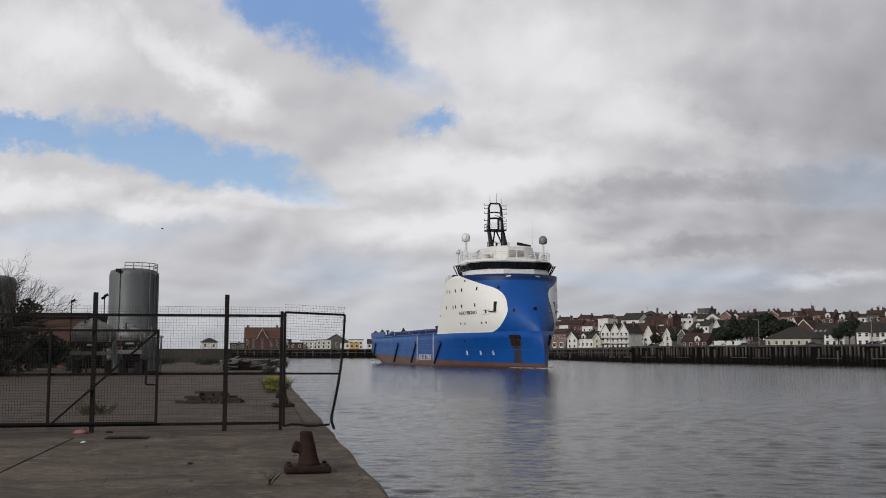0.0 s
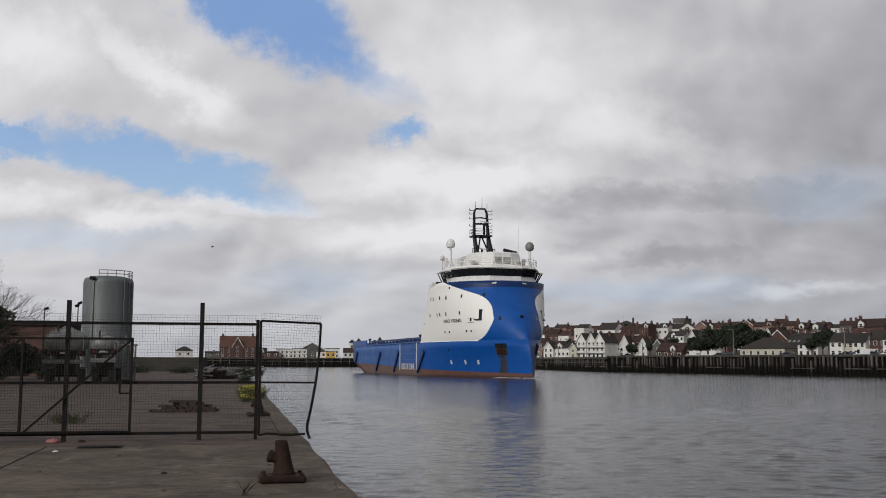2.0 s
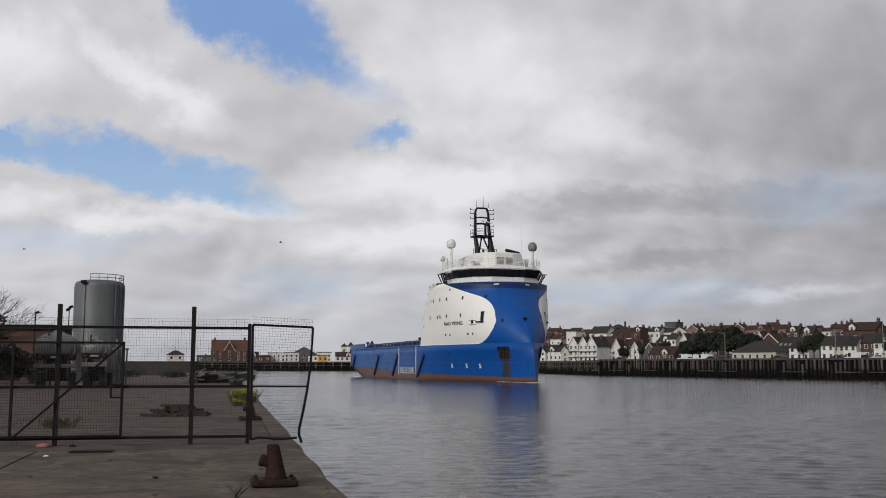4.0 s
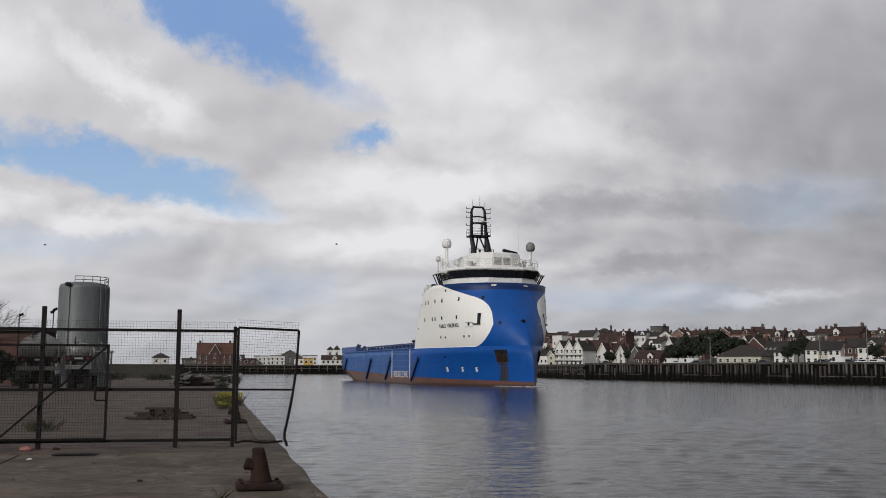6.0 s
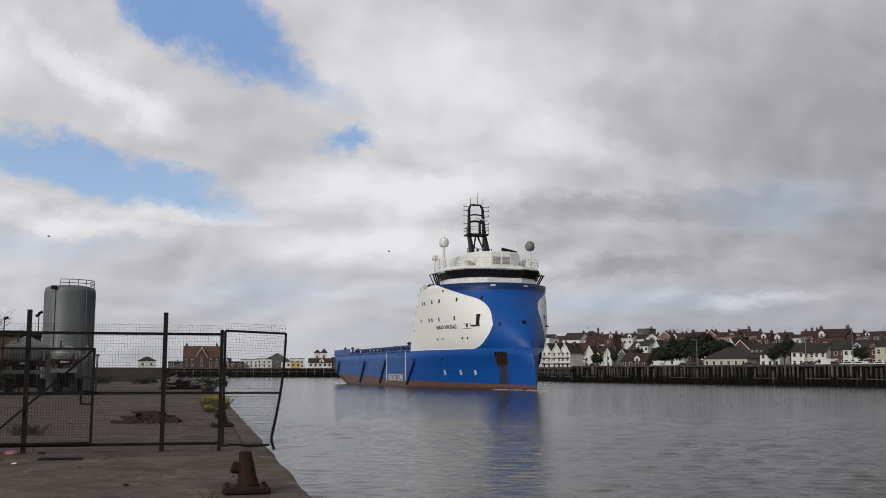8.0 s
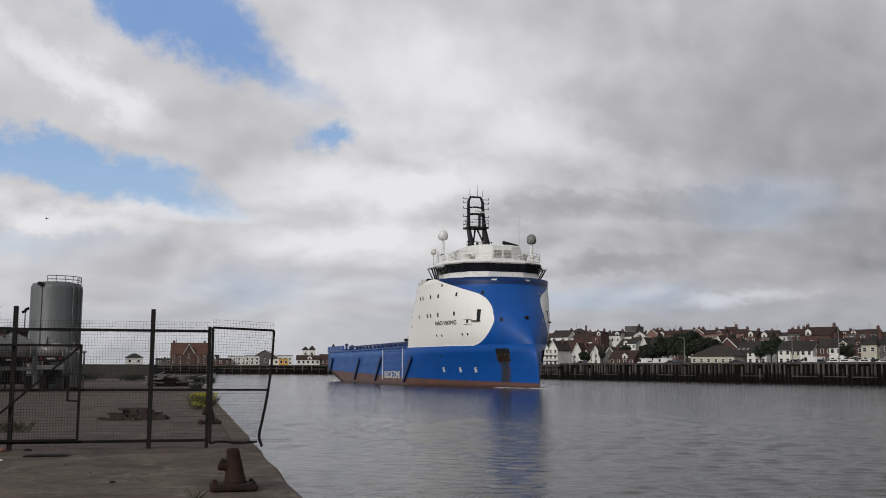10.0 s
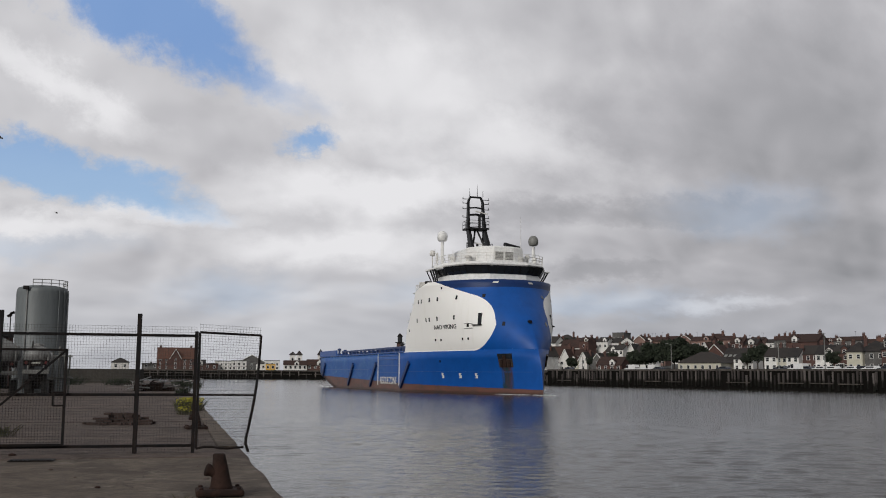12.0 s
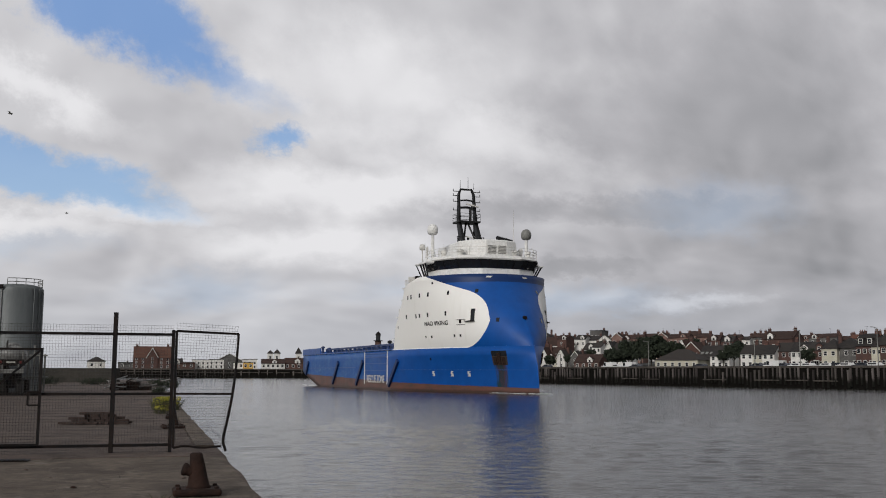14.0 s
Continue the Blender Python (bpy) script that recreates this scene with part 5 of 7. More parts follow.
house(-46.1, 434.5, 2.60, 6, 13.1, 18, 2.9, 6.5, "gable", RENDER_GREY, SLATE, 2, 3, "large dark hall with a wide gable", 0)
house(-39.7, 408.2, 2.60, 6, 3.9, 8, 2.2, 2.5, "flat", RENDER_WHITE, SLATE, 1, 2, "small white kiosk on the quay", 0)
house(-35.8, 407.0, 2.60, 5, 3.9, 4, 2.2, 2.5, "flat", YELLOW, SLATE, 1, 2, "small yellow kiosk on the quay", 0)
house(-37.2, 430.1, 2.60, 5, 6.2, 8, 3.1, 4.1, "flat", RENDER_WHITE, SLATE, 2, 3, "white flat-roofed seafront building", 0)
house(-26.3, 411.6, 2.60, 4, 9.4, 8, 2.2, 3.9, "side", RENDER_WHITE, TILE_RED, 1, 5, "white cafe with a red tiled roof", 0)
house(-17.2, 413.2, 2.60, 2, 9.2, 8, 2.2, 4.4, "side", BRICK, TILE_RED, 1, 4, "long brick building with a red roof", 0)
house(-28.7, 429.7, 2.60, 4, 2.4, 3, 6.5, 7.9, "hip", RENDER_WHITE, SLATE, 2, 1, "small white house with a turret roof", 0)
house(-25.9, 429.6, 2.60, 3, 2.4, 3, 6.5, 8.4, "hip", RENDER_WHITE, SLATE, 2, 1, "small white house with a turret roof", 0)
house(-16.9, 429.2, 2.60, 2, 2.4, 3, 6.5, 9.1, "hip", RENDER_WHITE, SLATE, 2, 1, "small white house with a turret roof", 0)
house(-7.5, 412.8, 2.60, 1, 10.3, 8, 2.2, 4.4, "side", BRICK, TILE_RED, 1, 4, "long brick building with a red roof", 0)
house(3.4, 412.3, 2.60, -0, 11.5, 8, 2.2, 4.2, "side", RENDER_WHITE, TILE_RED, 1, 4, "white cafe with a red tiled roof", 0)
house(16.5, 422.4, 2.60, -2, 14.1, 8, 2.2, 4.2, "side", BRICK, SLATE, 2, 4, "red brick terraced house with white windows", 1)
tree(96.5, 329.7, 2.97, 10.1, 3.3)
tree(100.0, 326.9, 3.02, 11.2, 3.2)
tree(104.4, 322.3, 3.07, 11.4, 4.9)
tree(97.0, 328.0, 2.95, 8.5, 4.2)
tree(107.5, 318.0, 3.05, 9.2, 4.6)
tree(102.0, 322.0, 3.0, 8.6, 4.4)
tree(93.0, 331.0, 2.9, 6.4, 3.6)
tree(110.5, 314.0, 3.05, 6.2, 3.2)
tree(115.6, 286.2, 2.95, 7.8, 3.1)
tree(123.4, 255.2, 2.83, 6.0, 2.2)
tree(92.2, 334.3, 2.93, 7.5, 2.9)
tree(135.1, 375.1, 5.57, 9.9, 3.4)
tree(100.9, 496.3, 7.28, 13.5, 4.6)
tree(107.9, 445.6, 5.97, 10.6, 2.6)
tree(74.1, 349.6, 2.73, 5.1, 2.2)
tree(79.7, 346.9, 2.81, 5.4, 1.4)
tree(91.7, 361.5, 3.21, 7.3, 2.2)
tree(111.8, 330.2, 3.37, 6.9, 2.3)
tree(128.7, 279.3, 3.18, 6.3, 1.9)
tree(137.0, 275.7, 3.37, 7.0, 1.7)
tree(139.9, 340.8, 4.85, 9.0, 3.1)
tree(109.3, 406.8, 4.85, 11.8, 3.0)
tree(58.1, 388.9, 2.48, 8.3, 2.2)
tree(116.4, 296.3, 3.07, 6.2, 2.0)
parked_car(80.9, 296.7, 2.54, 115, CAR_WHITE, 1)
parked_car(82.3, 293.7, 2.54, 115, CAR_WHITE, 0)
parked_car(84.6, 288.9, 2.54, 115, CAR_WHITE, 1)
parked_car(85.9, 285.9, 2.54, 115, CAR_DARK, 0)
parked_car(96.7, 262.7, 2.54, 115, CAR_DARK, 0)
parked_car(105.0, 244.9, 2.54, 115, CAR_DARK, 0)
parked_car(107.1, 240.3, 2.54, 115, CAR_WHITE, 1)
parked_car(108.3, 237.8, 2.54, 115, CAR_DARK, 0)
parked_car(110.1, 233.9, 2.54, 115, CAR_WHITE, 0)
parked_car(111.4, 231.0, 2.54, 115, CAR_WHITE, 0)
parked_car(113.7, 226.0, 2.54, 115, CAR_WHITE, 0)
parked_car(114.9, 223.5, 2.54, 115, CAR_DARK, 0)
parked_car(115.9, 221.2, 2.54, 115, CAR_WHITE, 0)
parked_car(117.7, 217.3, 2.54, 115, CAR_DARK, 0)
parked_car(119.0, 214.7, 2.54, 115, CAR_WHITE, 0)
parked_car(60.8, 448.9, 2.56, 97, CAR_WHITE, 0)
parked_car(67.8, 325.1, 2.55, 115, CAR_DARK, 0)

# ------------------------------------------------ timber face of the far quay
def timber_face(a, b, step, top, name_label, walers, wide=0.32):
    a, b = Vector((*a, 0)), Vector((*b, 0))
    along = (b - a).normalized()
    out = Vector((-along.y, along.x, 0))
    if out.x > 0:
        out = -out
    if abs(along.x) > 0.9:
        out = Vector((0, -1, 0))
    turn = math.degrees(math.atan2(along.y, along.x))
    q = thing("timber_quay", name_label, "quay wall", kind="structure")
    length = (b - a).length
    count = int(length / step)
    for k in range(count):
        if random.random() < 0.1:
            continue
        p = a + along * (k * step + random.uniform(-0.22, 0.22)) + out * random.uniform(0.28, 0.48)
        h = top - random.choice((-0.12, 0.0, 0.02, 0.05, 0.12, 0.25, 0.3, 0.5, 0.9))
        key = f"pile_{name_label}_{k % 5}"
        piece("pile", key, lambda bm: box(bm, -wide * (0.34 + 0.08 * (k % 5)), wide * (0.34 + 0.08 * (k % 5)), -0.16, 0.16, WATER_Z - 2.0, 0.0, 0.03), PILE, q, Matrix.Translation((p.x, p.y, h)) @ pose(0, 0, 0, random.uniform(-1.0, 1.0), random.uniform(-1.3, 1.3), turn))
    for z, half in walers:
        for k in range(int(length / 6)):
            if z < 1.0 and random.random() < 0.45:
                continue
            bm = mesh()
            z += random.uniform(-0.06, 0.06)
            s = a + along * (6 * k) + out * 0.56
            e = a + along * (6 * k + random.uniform(4.2, 5.95)) + out * 0.56
            rod(bm, s + Vector((0, 0, z)), e + Vector((0, 0, z)), half * 1.41, square=True)
            part("waler", bm, TIMBER, q)
    bm = mesh()
    rod(bm, a + out * 0.2 + Vector((0, 0, top + 0.02)), b + out * 0.2 + Vector((0, 0, top + 0.02)), 0.26, square=True)
    part("capping", bm, TIMBER, q)
    # backing sheet, coloured as the shade behind the piles
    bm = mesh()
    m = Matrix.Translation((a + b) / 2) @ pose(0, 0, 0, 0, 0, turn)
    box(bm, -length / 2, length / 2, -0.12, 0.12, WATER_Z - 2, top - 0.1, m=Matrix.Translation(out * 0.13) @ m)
    part("sheeting", bm, GAP_SHADE, q)
    return q


random.seed(11)
timber_face((160.0, -11.0), BANK[1], 0.95, QUAY_Z, "tall dark timber piles facing the far quay", ((0.35, 0.09),), 0.26)
timber_face(BANK[1], BANK[2], 1.9, QUAY_Z - 0.3, "older timber jetty with three long walers", ((2.1, 0.12), (1.2, 0.13), (0.2, 0.13)))
timber_face(BANK[2], BANK[3], 3.0, QUAY_Z - 0.3, "distant timber jetty at the bend", ((2.0, 0.14), (0.6, 0.14)), 0.4)
timber_face((-150, 405), BANK[3], 3.4, QUAY_Z - 0.3, "low dark quay closing the river", ((1.2, 0.14),), 0.4)


def quay_lamp(x, y, h):
    p = thing("street_lamp", "tall thin grey street lamp by the far quay", "street lamp", pose(x, y, QUAY_Z), "street lamps")
    bm = mesh()
    rod(bm, (0, 0, 0), (0, 0, h), 0.10, 0.06)
    part("pole", bm, GREY_PAINT, p)
    bm = mesh()
    rod(bm, (0, 0, h - 0.05), (-0.9, -0.4, h + 0.1), 0.04)
    part("arm", bm, GREY_PAINT, p)
    bm = mesh()
    box(bm, -1.3, -0.8, -0.5, -0.3, h + 0.04, h + 0.16, 0.03)
    part("lamp_head", bm, GREY_PAINT, p)


for lx, ly, lh in ((63.6, 202.5, 5.3), (75.6, 177.3, 4.5), (79.9, 168.1, 6.4), (86.5, 154.4, 6.3), (51.0, 229.1, 3.1), (39.5, 285.7, 3.3)):
    quay_lamp(lx, ly, lh)


# ------------------------------------------------------------------- ship
# Ship space: origin on the stem at the water, +x ahead, -y starboard, z up.
SHIP_LEN, HALF = 83.0, 9.0
RAIL_Z, RIM_Z = 5.5, 14.45


def lerp(table, x):
    return float(np.interp(x, [a for a, _ in table], [b for _, b in table]))


def stem_x(z):
    return lerp([(-5, 0.4), (0, 0), (3.2, -0.4), (4.0, -0.75), (6.5, -2.0), (9.4, -4.35), (12.3, -7.4), (13.4, -8.3), (14.45, -8.7)], z)


def entry(z):
    """Length over which the bow widens to the full beam, its fullness and its bluntness."""
    return (lerp([(-5, 32), (0, 28.5), (5, 26), (9, 20.5), (12, 14.2), (14.45, 11.5)], z),
            lerp([(0, 1.5), (5, 1.65), (9, 1.9), (12, 2.0)], z),
            lerp([(0, 1.0), (3, 1.02), (4.5, 1.2), (6, 1.42), (8, 1.68), (10, 1.82), (14.45, 1.95)], z))


def half_breadth(x, z):
    length, full, blunt = entry(z)
    u = min(1.0, max(0.0, (stem_x(z) - x) / length))
    return HALF * max(0.0, 1 - (1 - u) ** full) ** (1 / blunt)


def aft_x(z):
    if z <= RAIL_Z:
        return -SHIP_LEN + max(0.0, 2.3 - z) * 5.2
    return lerp([(5.5, -26.6), (8.4, -25.8), (10.5, -24.05), (12.0, -22.6), (13.5, -22.2), (13.9, -20.4), (14.45, -17.4)], z)


def hull_point(x, z, off=0.0):
    """A point of the starboard plating and the way out of it."""
    y = half_breadth(x, z)
    d = (half_breadth(x + 0.05, z) - half_breadth(x - 0.05, z)) / 0.1
    dz = (half_breadth(x, z + 0.05) - half_breadth(x, z - 0.05)) / 0.1
    n = Vector((-d, -1, -dz)).normalized()
    return Vector((x, -y, z)) + n * off, n


def hull_material():
    m = bpy.data.materials.new("ship_hull_paint")
    m.use_nodes = True
    n = Nodes(m.node_tree)
    b = n.add("ShaderNodeBsdfPrincipled")
    n.put(n.add("ShaderNodeOutputMaterial").inputs[0], b.outputs[0])
    p = n.coord("Object")
    x, y, z = n.split(p)[:3]
    wob = n.noise(p, 0.6, 5, 0.6)
    streak = n.noise(n.scaled(p, (0.9, 0.9, 0.12)), 1.0, 6, 0.65)
    blue = n.mix(n.ramp(wob, 0.3, 0.75), (0.002, 0.074, 0.33), (0.002, 0.060, 0.265))
    blue = n.mix(n.ramp(streak, 0.60, 0.82, 0.0, 0.3), blue, (0.05, 0.13, 0.34))
    worn = n.noise(n.scaled(p, (0.25, 0.25, 0.9)), 1.0, 7, 0.7, 0.5)
    aft = n.ramp(x, -45.0, -26.0, 1.0, 0.0)
    blue = n.mix(n.math("MULTIPLY", aft, n.ramp(worn, 0.38, 0.66, 0.1, 0.75)), blue, (0.045, 0.14, 0.34))
    blue = n.mix(n.math("MULTIPLY", aft, n.ramp(worn, 0.60, 0.72, 0.0, 0.5)), blue, (0.20, 0.29, 0.40))
    white = n.mix(n.ramp(streak, 0.5, 0.85, 0.0, 0.5), (0.86, 0.85, 0.83), (0.72, 0.70, 0.65))
    red = n.mix(n.ramp(n.noise(n.scaled(p, (0.35, 0.35, 1.2)), 1.0, 7, 0.7), 0.35, 0.7), (0.15, 0.068, 0.053), (0.085, 0.057, 0.049))
    # white flank: a rounded nose under a back that rises aft in a straight line
    ahead = n.math("MAXIMUM", n.math("ADD", x, 10.0), 0.0)
    below = n.math("MAXIMUM", n.math("DIVIDE", n.math("SUBTRACT", 8.5, z), 3.15), 0.0)
    low = n.math("ADD", n.math("POWER", n.math("DIVIDE", ahead, 3.95), 1.9), n.math("POWER", below, 1.9))
    lifted = n.math("ADD", z, n.math("MULTIPLY", n.math("ADD", x, 10.0), 0.345))
    above = n.math("MAXIMUM", n.math("DIVIDE", n.math("SUBTRACT", lifted, 9.0), 3.45), 0.0)
    high = n.math("ADD", n.math("POWER", n.math("DIVIDE", ahead, 4.1), 2.0), n.math("POWER", above, 2.0))
    isup = n.math("GREATER_THAN", z, 8.5)
    d = n.math("ADD", n.math("MULTIPLY", isup, high), n.math("MULTIPLY", n.math("SUBTRACT", 1.0, isup), low))
    inside = n.math("MULTIPLY", n.math("LESS_THAN", d, 1.0), n.math("GREATER_THAN", z, RAIL_Z - 0.1))
    colour = n.mix(inside, blue, white)
    # weed and rust washed down from the anchor pocket
    fray = n.math("MULTIPLY", n.math("SUBTRACT", n.noise(n.scaled(p, (2.2, 2.2, 0.35)), 1.0, 5, 0.65), 0.5), 1.5)
    mid = n.math("ABSOLUTE", n.math("ADD", x, 5.15))
    run = n.ramp(n.math("ADD", mid, fray), 0.45, 0.95, 1.0, 0.0)
    run = n.math("MULTIPLY", run, n.ramp(z, 3.3, 4.6, 1.0, 0.0))
    weed = n.mix(n.ramp(n.noise(n.scaled(p, (1.6, 1.6, 0.5)), 1.0, 6, 0.7), 0.40, 0.62), (0.012, 0.032, 0.018), (0.060, 0.028, 0.016))
    colour = n.mix(n.math("MULTIPLY", run, 0.9), colour, weed)
    rim = n.math("GREATER_THAN", z, 13.45)
    colour = n.mix(n.math("MULTIPLY", rim, n.math("SUBTRACT", 1.0, inside)), colour, (0.004, 0.025, 0.11))
    line = n.math("ADD", n.math("SUBTRACT", 0.66, n.math("MULTIPLY", x, 0.017)), n.math("MULTIPLY", n.math("SUBTRACT", wob, 0.5), 0.10))
    colour = n.mix(n.math("LESS_THAN", z, line), colour, red)
    wet = n.ramp(n.math("ADD", z, n.math("MULTIPLY", n.math("SUBTRACT", streak, 0.5), 0.4)), 0.10, 0.45, 0.65, 0.0)
    colour = n.mix(wet, colour, (0.022, 0.020, 0.017))
    n.put(b.inputs["Base Color"], colour)
    n.put(b.inputs["Roughness"], n.math("ADD", 0.36, n.math("MULTIPLY", streak, 0.25)))
    b.inputs["Specular IOR Level"].default_value = 0.28
    k = n.add("ShaderNodeBump")
    k.inputs["Strength"].default_value, k.inputs["Distance"].default_value = 0.25, 0.03
    n.put(k.inputs["Height"], n.noise(n.scaled(p, (0.45, 0.45, 0.7)), 1.0, 2, 0.5))
    n.put(b.inputs["Normal"], k.outputs[0])
    return m


def loft(bm, rings, closed=False):
    for a, b in zip(rings, rings[1:]):
        m = len(a)
        for k in range(m if closed else m - 1):
            q = (a[k], a[(k + 1) % m], b[(k + 1) % m], b[k])
            if len({id(v) for v in q}) == 4:
                bm.faces.new(q)


def ship_hull(parent):
    bm = mesh()
    def level(z):
        xs0, xa = stem_x(z), aft_x(z)
        length = entry(z)[0]
        xs = [xs0 - length * s ** 1.8 for s in np.linspace(0, 1, 30)]
        xs = [x for x in xs if x > xa + 0.3] + list(np.linspace(max(xs[-1], xa + 0.3) - 0.1 if xs[-1] > xa else xa + 0.2, xa, 12))
        # even count
        t = np.linspace(0, 1, 46)
        xs = np.interp(t, np.linspace(0, 1, len(xs)), xs)
        star = [(x, -half_breadth(x, z), z) for x in xs]
        port = [(x, -yy, z) for x, yy, _ in star[::-1]]
        return [bm.verts.new(p) for p in port], [bm.verts.new(p) for p in star]
    low = [level(z) for z in (-4.5, -3, -1.5, -0.5, 0, 0.6, 1.2, 2.0, 2.6, 3.4, 4.4, RAIL_Z)]
    up = [level(z) for z in (RAIL_Z + 0.001, 6.0, 6.7, 7.4, 8.3, 9.4, 10.5, 11.4, 12.3, 13.0, 13.44, 13.9, RIM_Z)]
    for rings in (low, up):
        for side in (0, 1):
            loft(bm, [r[side] for r in rings])
        for a, b in zip(rings, rings[1:]):
            bm.faces.new((a[1][-1], a[0][0], b[0][0], b[1][-1]))
        bm.faces.new(rings[-1][0] + rings[-1][1][1:])
    bm.faces.new((low[0][0] + low[0][1][1:])[::-1])
    bmesh.ops.recalc_face_normals(bm, faces=bm.faces)
    return part("hull", bm, hull_material(), parent, "blue hull with white flanks and red bottom paint", smooth=True)


def oval(z, front, aft, half, n=40, power=2.6):
    """A deck outline: rounded ahead, square behind."""
    pts = []
    for k in range(n + 1):
        a = -math.pi / 2 + math.pi * k / n
        c, s = math.cos(a), math.sin(a)
        pts.append((aft + (front - aft) * abs(c) ** (2 / power), half * math.copysign(abs(s) ** (2 / power), s), z))
    return pts


def drum(name, sections, material, parent, label="", caps=True):
    bm = mesh()
    rings = [[bm.verts.new(p) for p in s] for s in sections]
    loft(bm, rings, closed=True)
    if caps:
        bm.faces.new(rings[0][::-1])
        bm.faces.new(rings[-1])
    bmesh.ops.recalc_face_normals(bm, faces=bm.faces)
    return part(name, bm, material, parent, label)


DARK_BLUE = paint("dark_blue_paint", (0.006, 0.028, 0.12), (0.010, 0.03, 0.10), 0.5, 0, 4, 0.8, 0.05)
MID_BLUE = paint("ship_blue_paint", (0.010, 0.075, 0.32), (0.014, 0.07, 0.25), 0.4, 0, 4, 0.8, 0.05)
OLD_WHITE = paint("worn_white_paint", (0.70, 0.69, 0.66), (0.55, 0.53, 0.5), 0.6, 0, 4, 1.0, 0.05)
BLACK_MARK = paint("black_lettering", (0.02, 0.02, 0.025), (0.03, 0.03, 0.03), 0.6, 0, 4, 1.0, 0.0)
RUSTY_BLUE = paint("rust_streaked_recess", (0.030, 0.020, 0.014), (0.060, 0.024, 0.012), 0.8, 0, 3, 0.8, 0.2, (1, 1, 0.3))
FOAM = paint("white_foam", (0.62, 0.64, 0.64), (0.35, 0.37, 0.36), 0.8, 0, 6, 2.0, 0.4)


def plate(bm, x0, x1, z0, z1, off, steps=3, back=0.05):
    """A sheet that follows the starboard plating, standing off it."""
    cols = []
    for x in np.linspace(x0, x1, steps):
        a, n0 = hull_point(x, z0, off)
        b, n1 = hull_point(x, z1, off)
        cols.append([bm.verts.new(p) for p in (a, b, b - n1 * (off + back), a - n0 * (off + back))])
    for p, q in zip(cols, cols[1:]):
        for k in range(4):
            bm.faces.new((p[k], p[(k + 1) % 4], q[(k + 1) % 4], q[k]))
    bm.faces.new(cols[0])
    bm.faces.new(cols[-1][::-1])
    bmesh.ops.recalc_face_normals(bm, faces=bm.faces)
    return bm


def mirrored(bm):
    bmesh.ops.scale(bm, vec=(1, -1, 1), verts=bm.verts)
    bmesh.ops.reverse_faces(bm, faces=bm.faces)
    return bm


def flat_plate(x, z, w, h, off, back):
    """An upright rectangle lying on the starboard plating."""
    bm = mesh()
    p, n = hull_point(x, z)
    right = Vector((0, 0, 1)).cross(n).normalized()
    up = n.cross(right).normalized()
    vs = []
    for d in (off, -back):
        vs.append([bm.verts.new(p + n * d + right * a * w / 2 + up * b * h / 2) for a, b in ((-1, -1), (1, -1), (1, 1), (-1, 1))])
    for k in range(4):
        bm.faces.new((vs[0][k], vs[0][(k + 1) % 4], vs[1][(k + 1) % 4], vs[1][k]))
    bm.faces.new(vs[0])
    bm.faces.new(vs[1][::-1])
    bmesh.ops.recalc_face_normals(bm, faces=bm.faces)
    return bm


def hull_plate(name, parent, material, x0, x1, z0, z1, off=0.02, steps=3, label="", flat=False):
    def made():
        if flat:
            return flat_plate((x0 + x1) / 2, (z0 + z1) / 2, x1 - x0, z1 - z0, off, 0.25)
        return plate(mesh(), x0, x1, z0, z1, off, steps)
    ob = part(name, made(), material, parent, label)
    part(name, mirrored(made()), material, parent, label)
    return ob


def lettering(parent, text, x0, x1, z, height, material, label, port=False):
    """Words on the plating, running forward on starboard."""
    curve = bpy.data.curves.new("lettering", "FONT")
    curve.body, curve.size, curve.extrude = text, 1.0, 0.01
    curve.offset = 0.012
    tmp = bpy.data.objects.new("lettering", curve)
    me = bpy.data.meshes.new_from_object(tmp)
    bpy.data.objects.remove(tmp)
    xs = [v.co.x for v in me.vertices]
    hs = [v.co.y for v in me.vertices]
    for v in me.vertices:
        u = (v.co.x - min(xs)) / (max(xs) - min(xs))
        w = (v.co.y - min(hs)) / (max(hs) - min(hs))
        p, n = hull_point(x0 + (x1 - x0) * u, z + height * w, 0.03 + (0.02 if v.co.z > 0 else 0.0))
        v.co = p
    me.materials.clear()
    me.materials.append(material)
    ob = new("lettering", me)
    ob.parent = parent
    ob["label"] = label
    return ob


def rail(name, parent, path, posts, height, material, r=0.03, bars=2):
    """A guard rail along points: each bar and each post by itself."""
    top = part(name, tube(mesh(), [Vector(p) + Vector((0, 0, height)) for p in path], r, 5), material, parent)
    nested = parent.parent is not None
    for k in range(1, bars):
        part("middle_bar", tube(mesh(), [Vector(p) + Vector((0, 0, height * k / bars)) for p in path], r, 5), material, parent if nested else top)
    for p in path[::posts]:
        part("rail_post", rod(mesh(), p, Vector(p) + Vector((0, 0, height)), r, n=5), material, parent if nested else top)
    return top


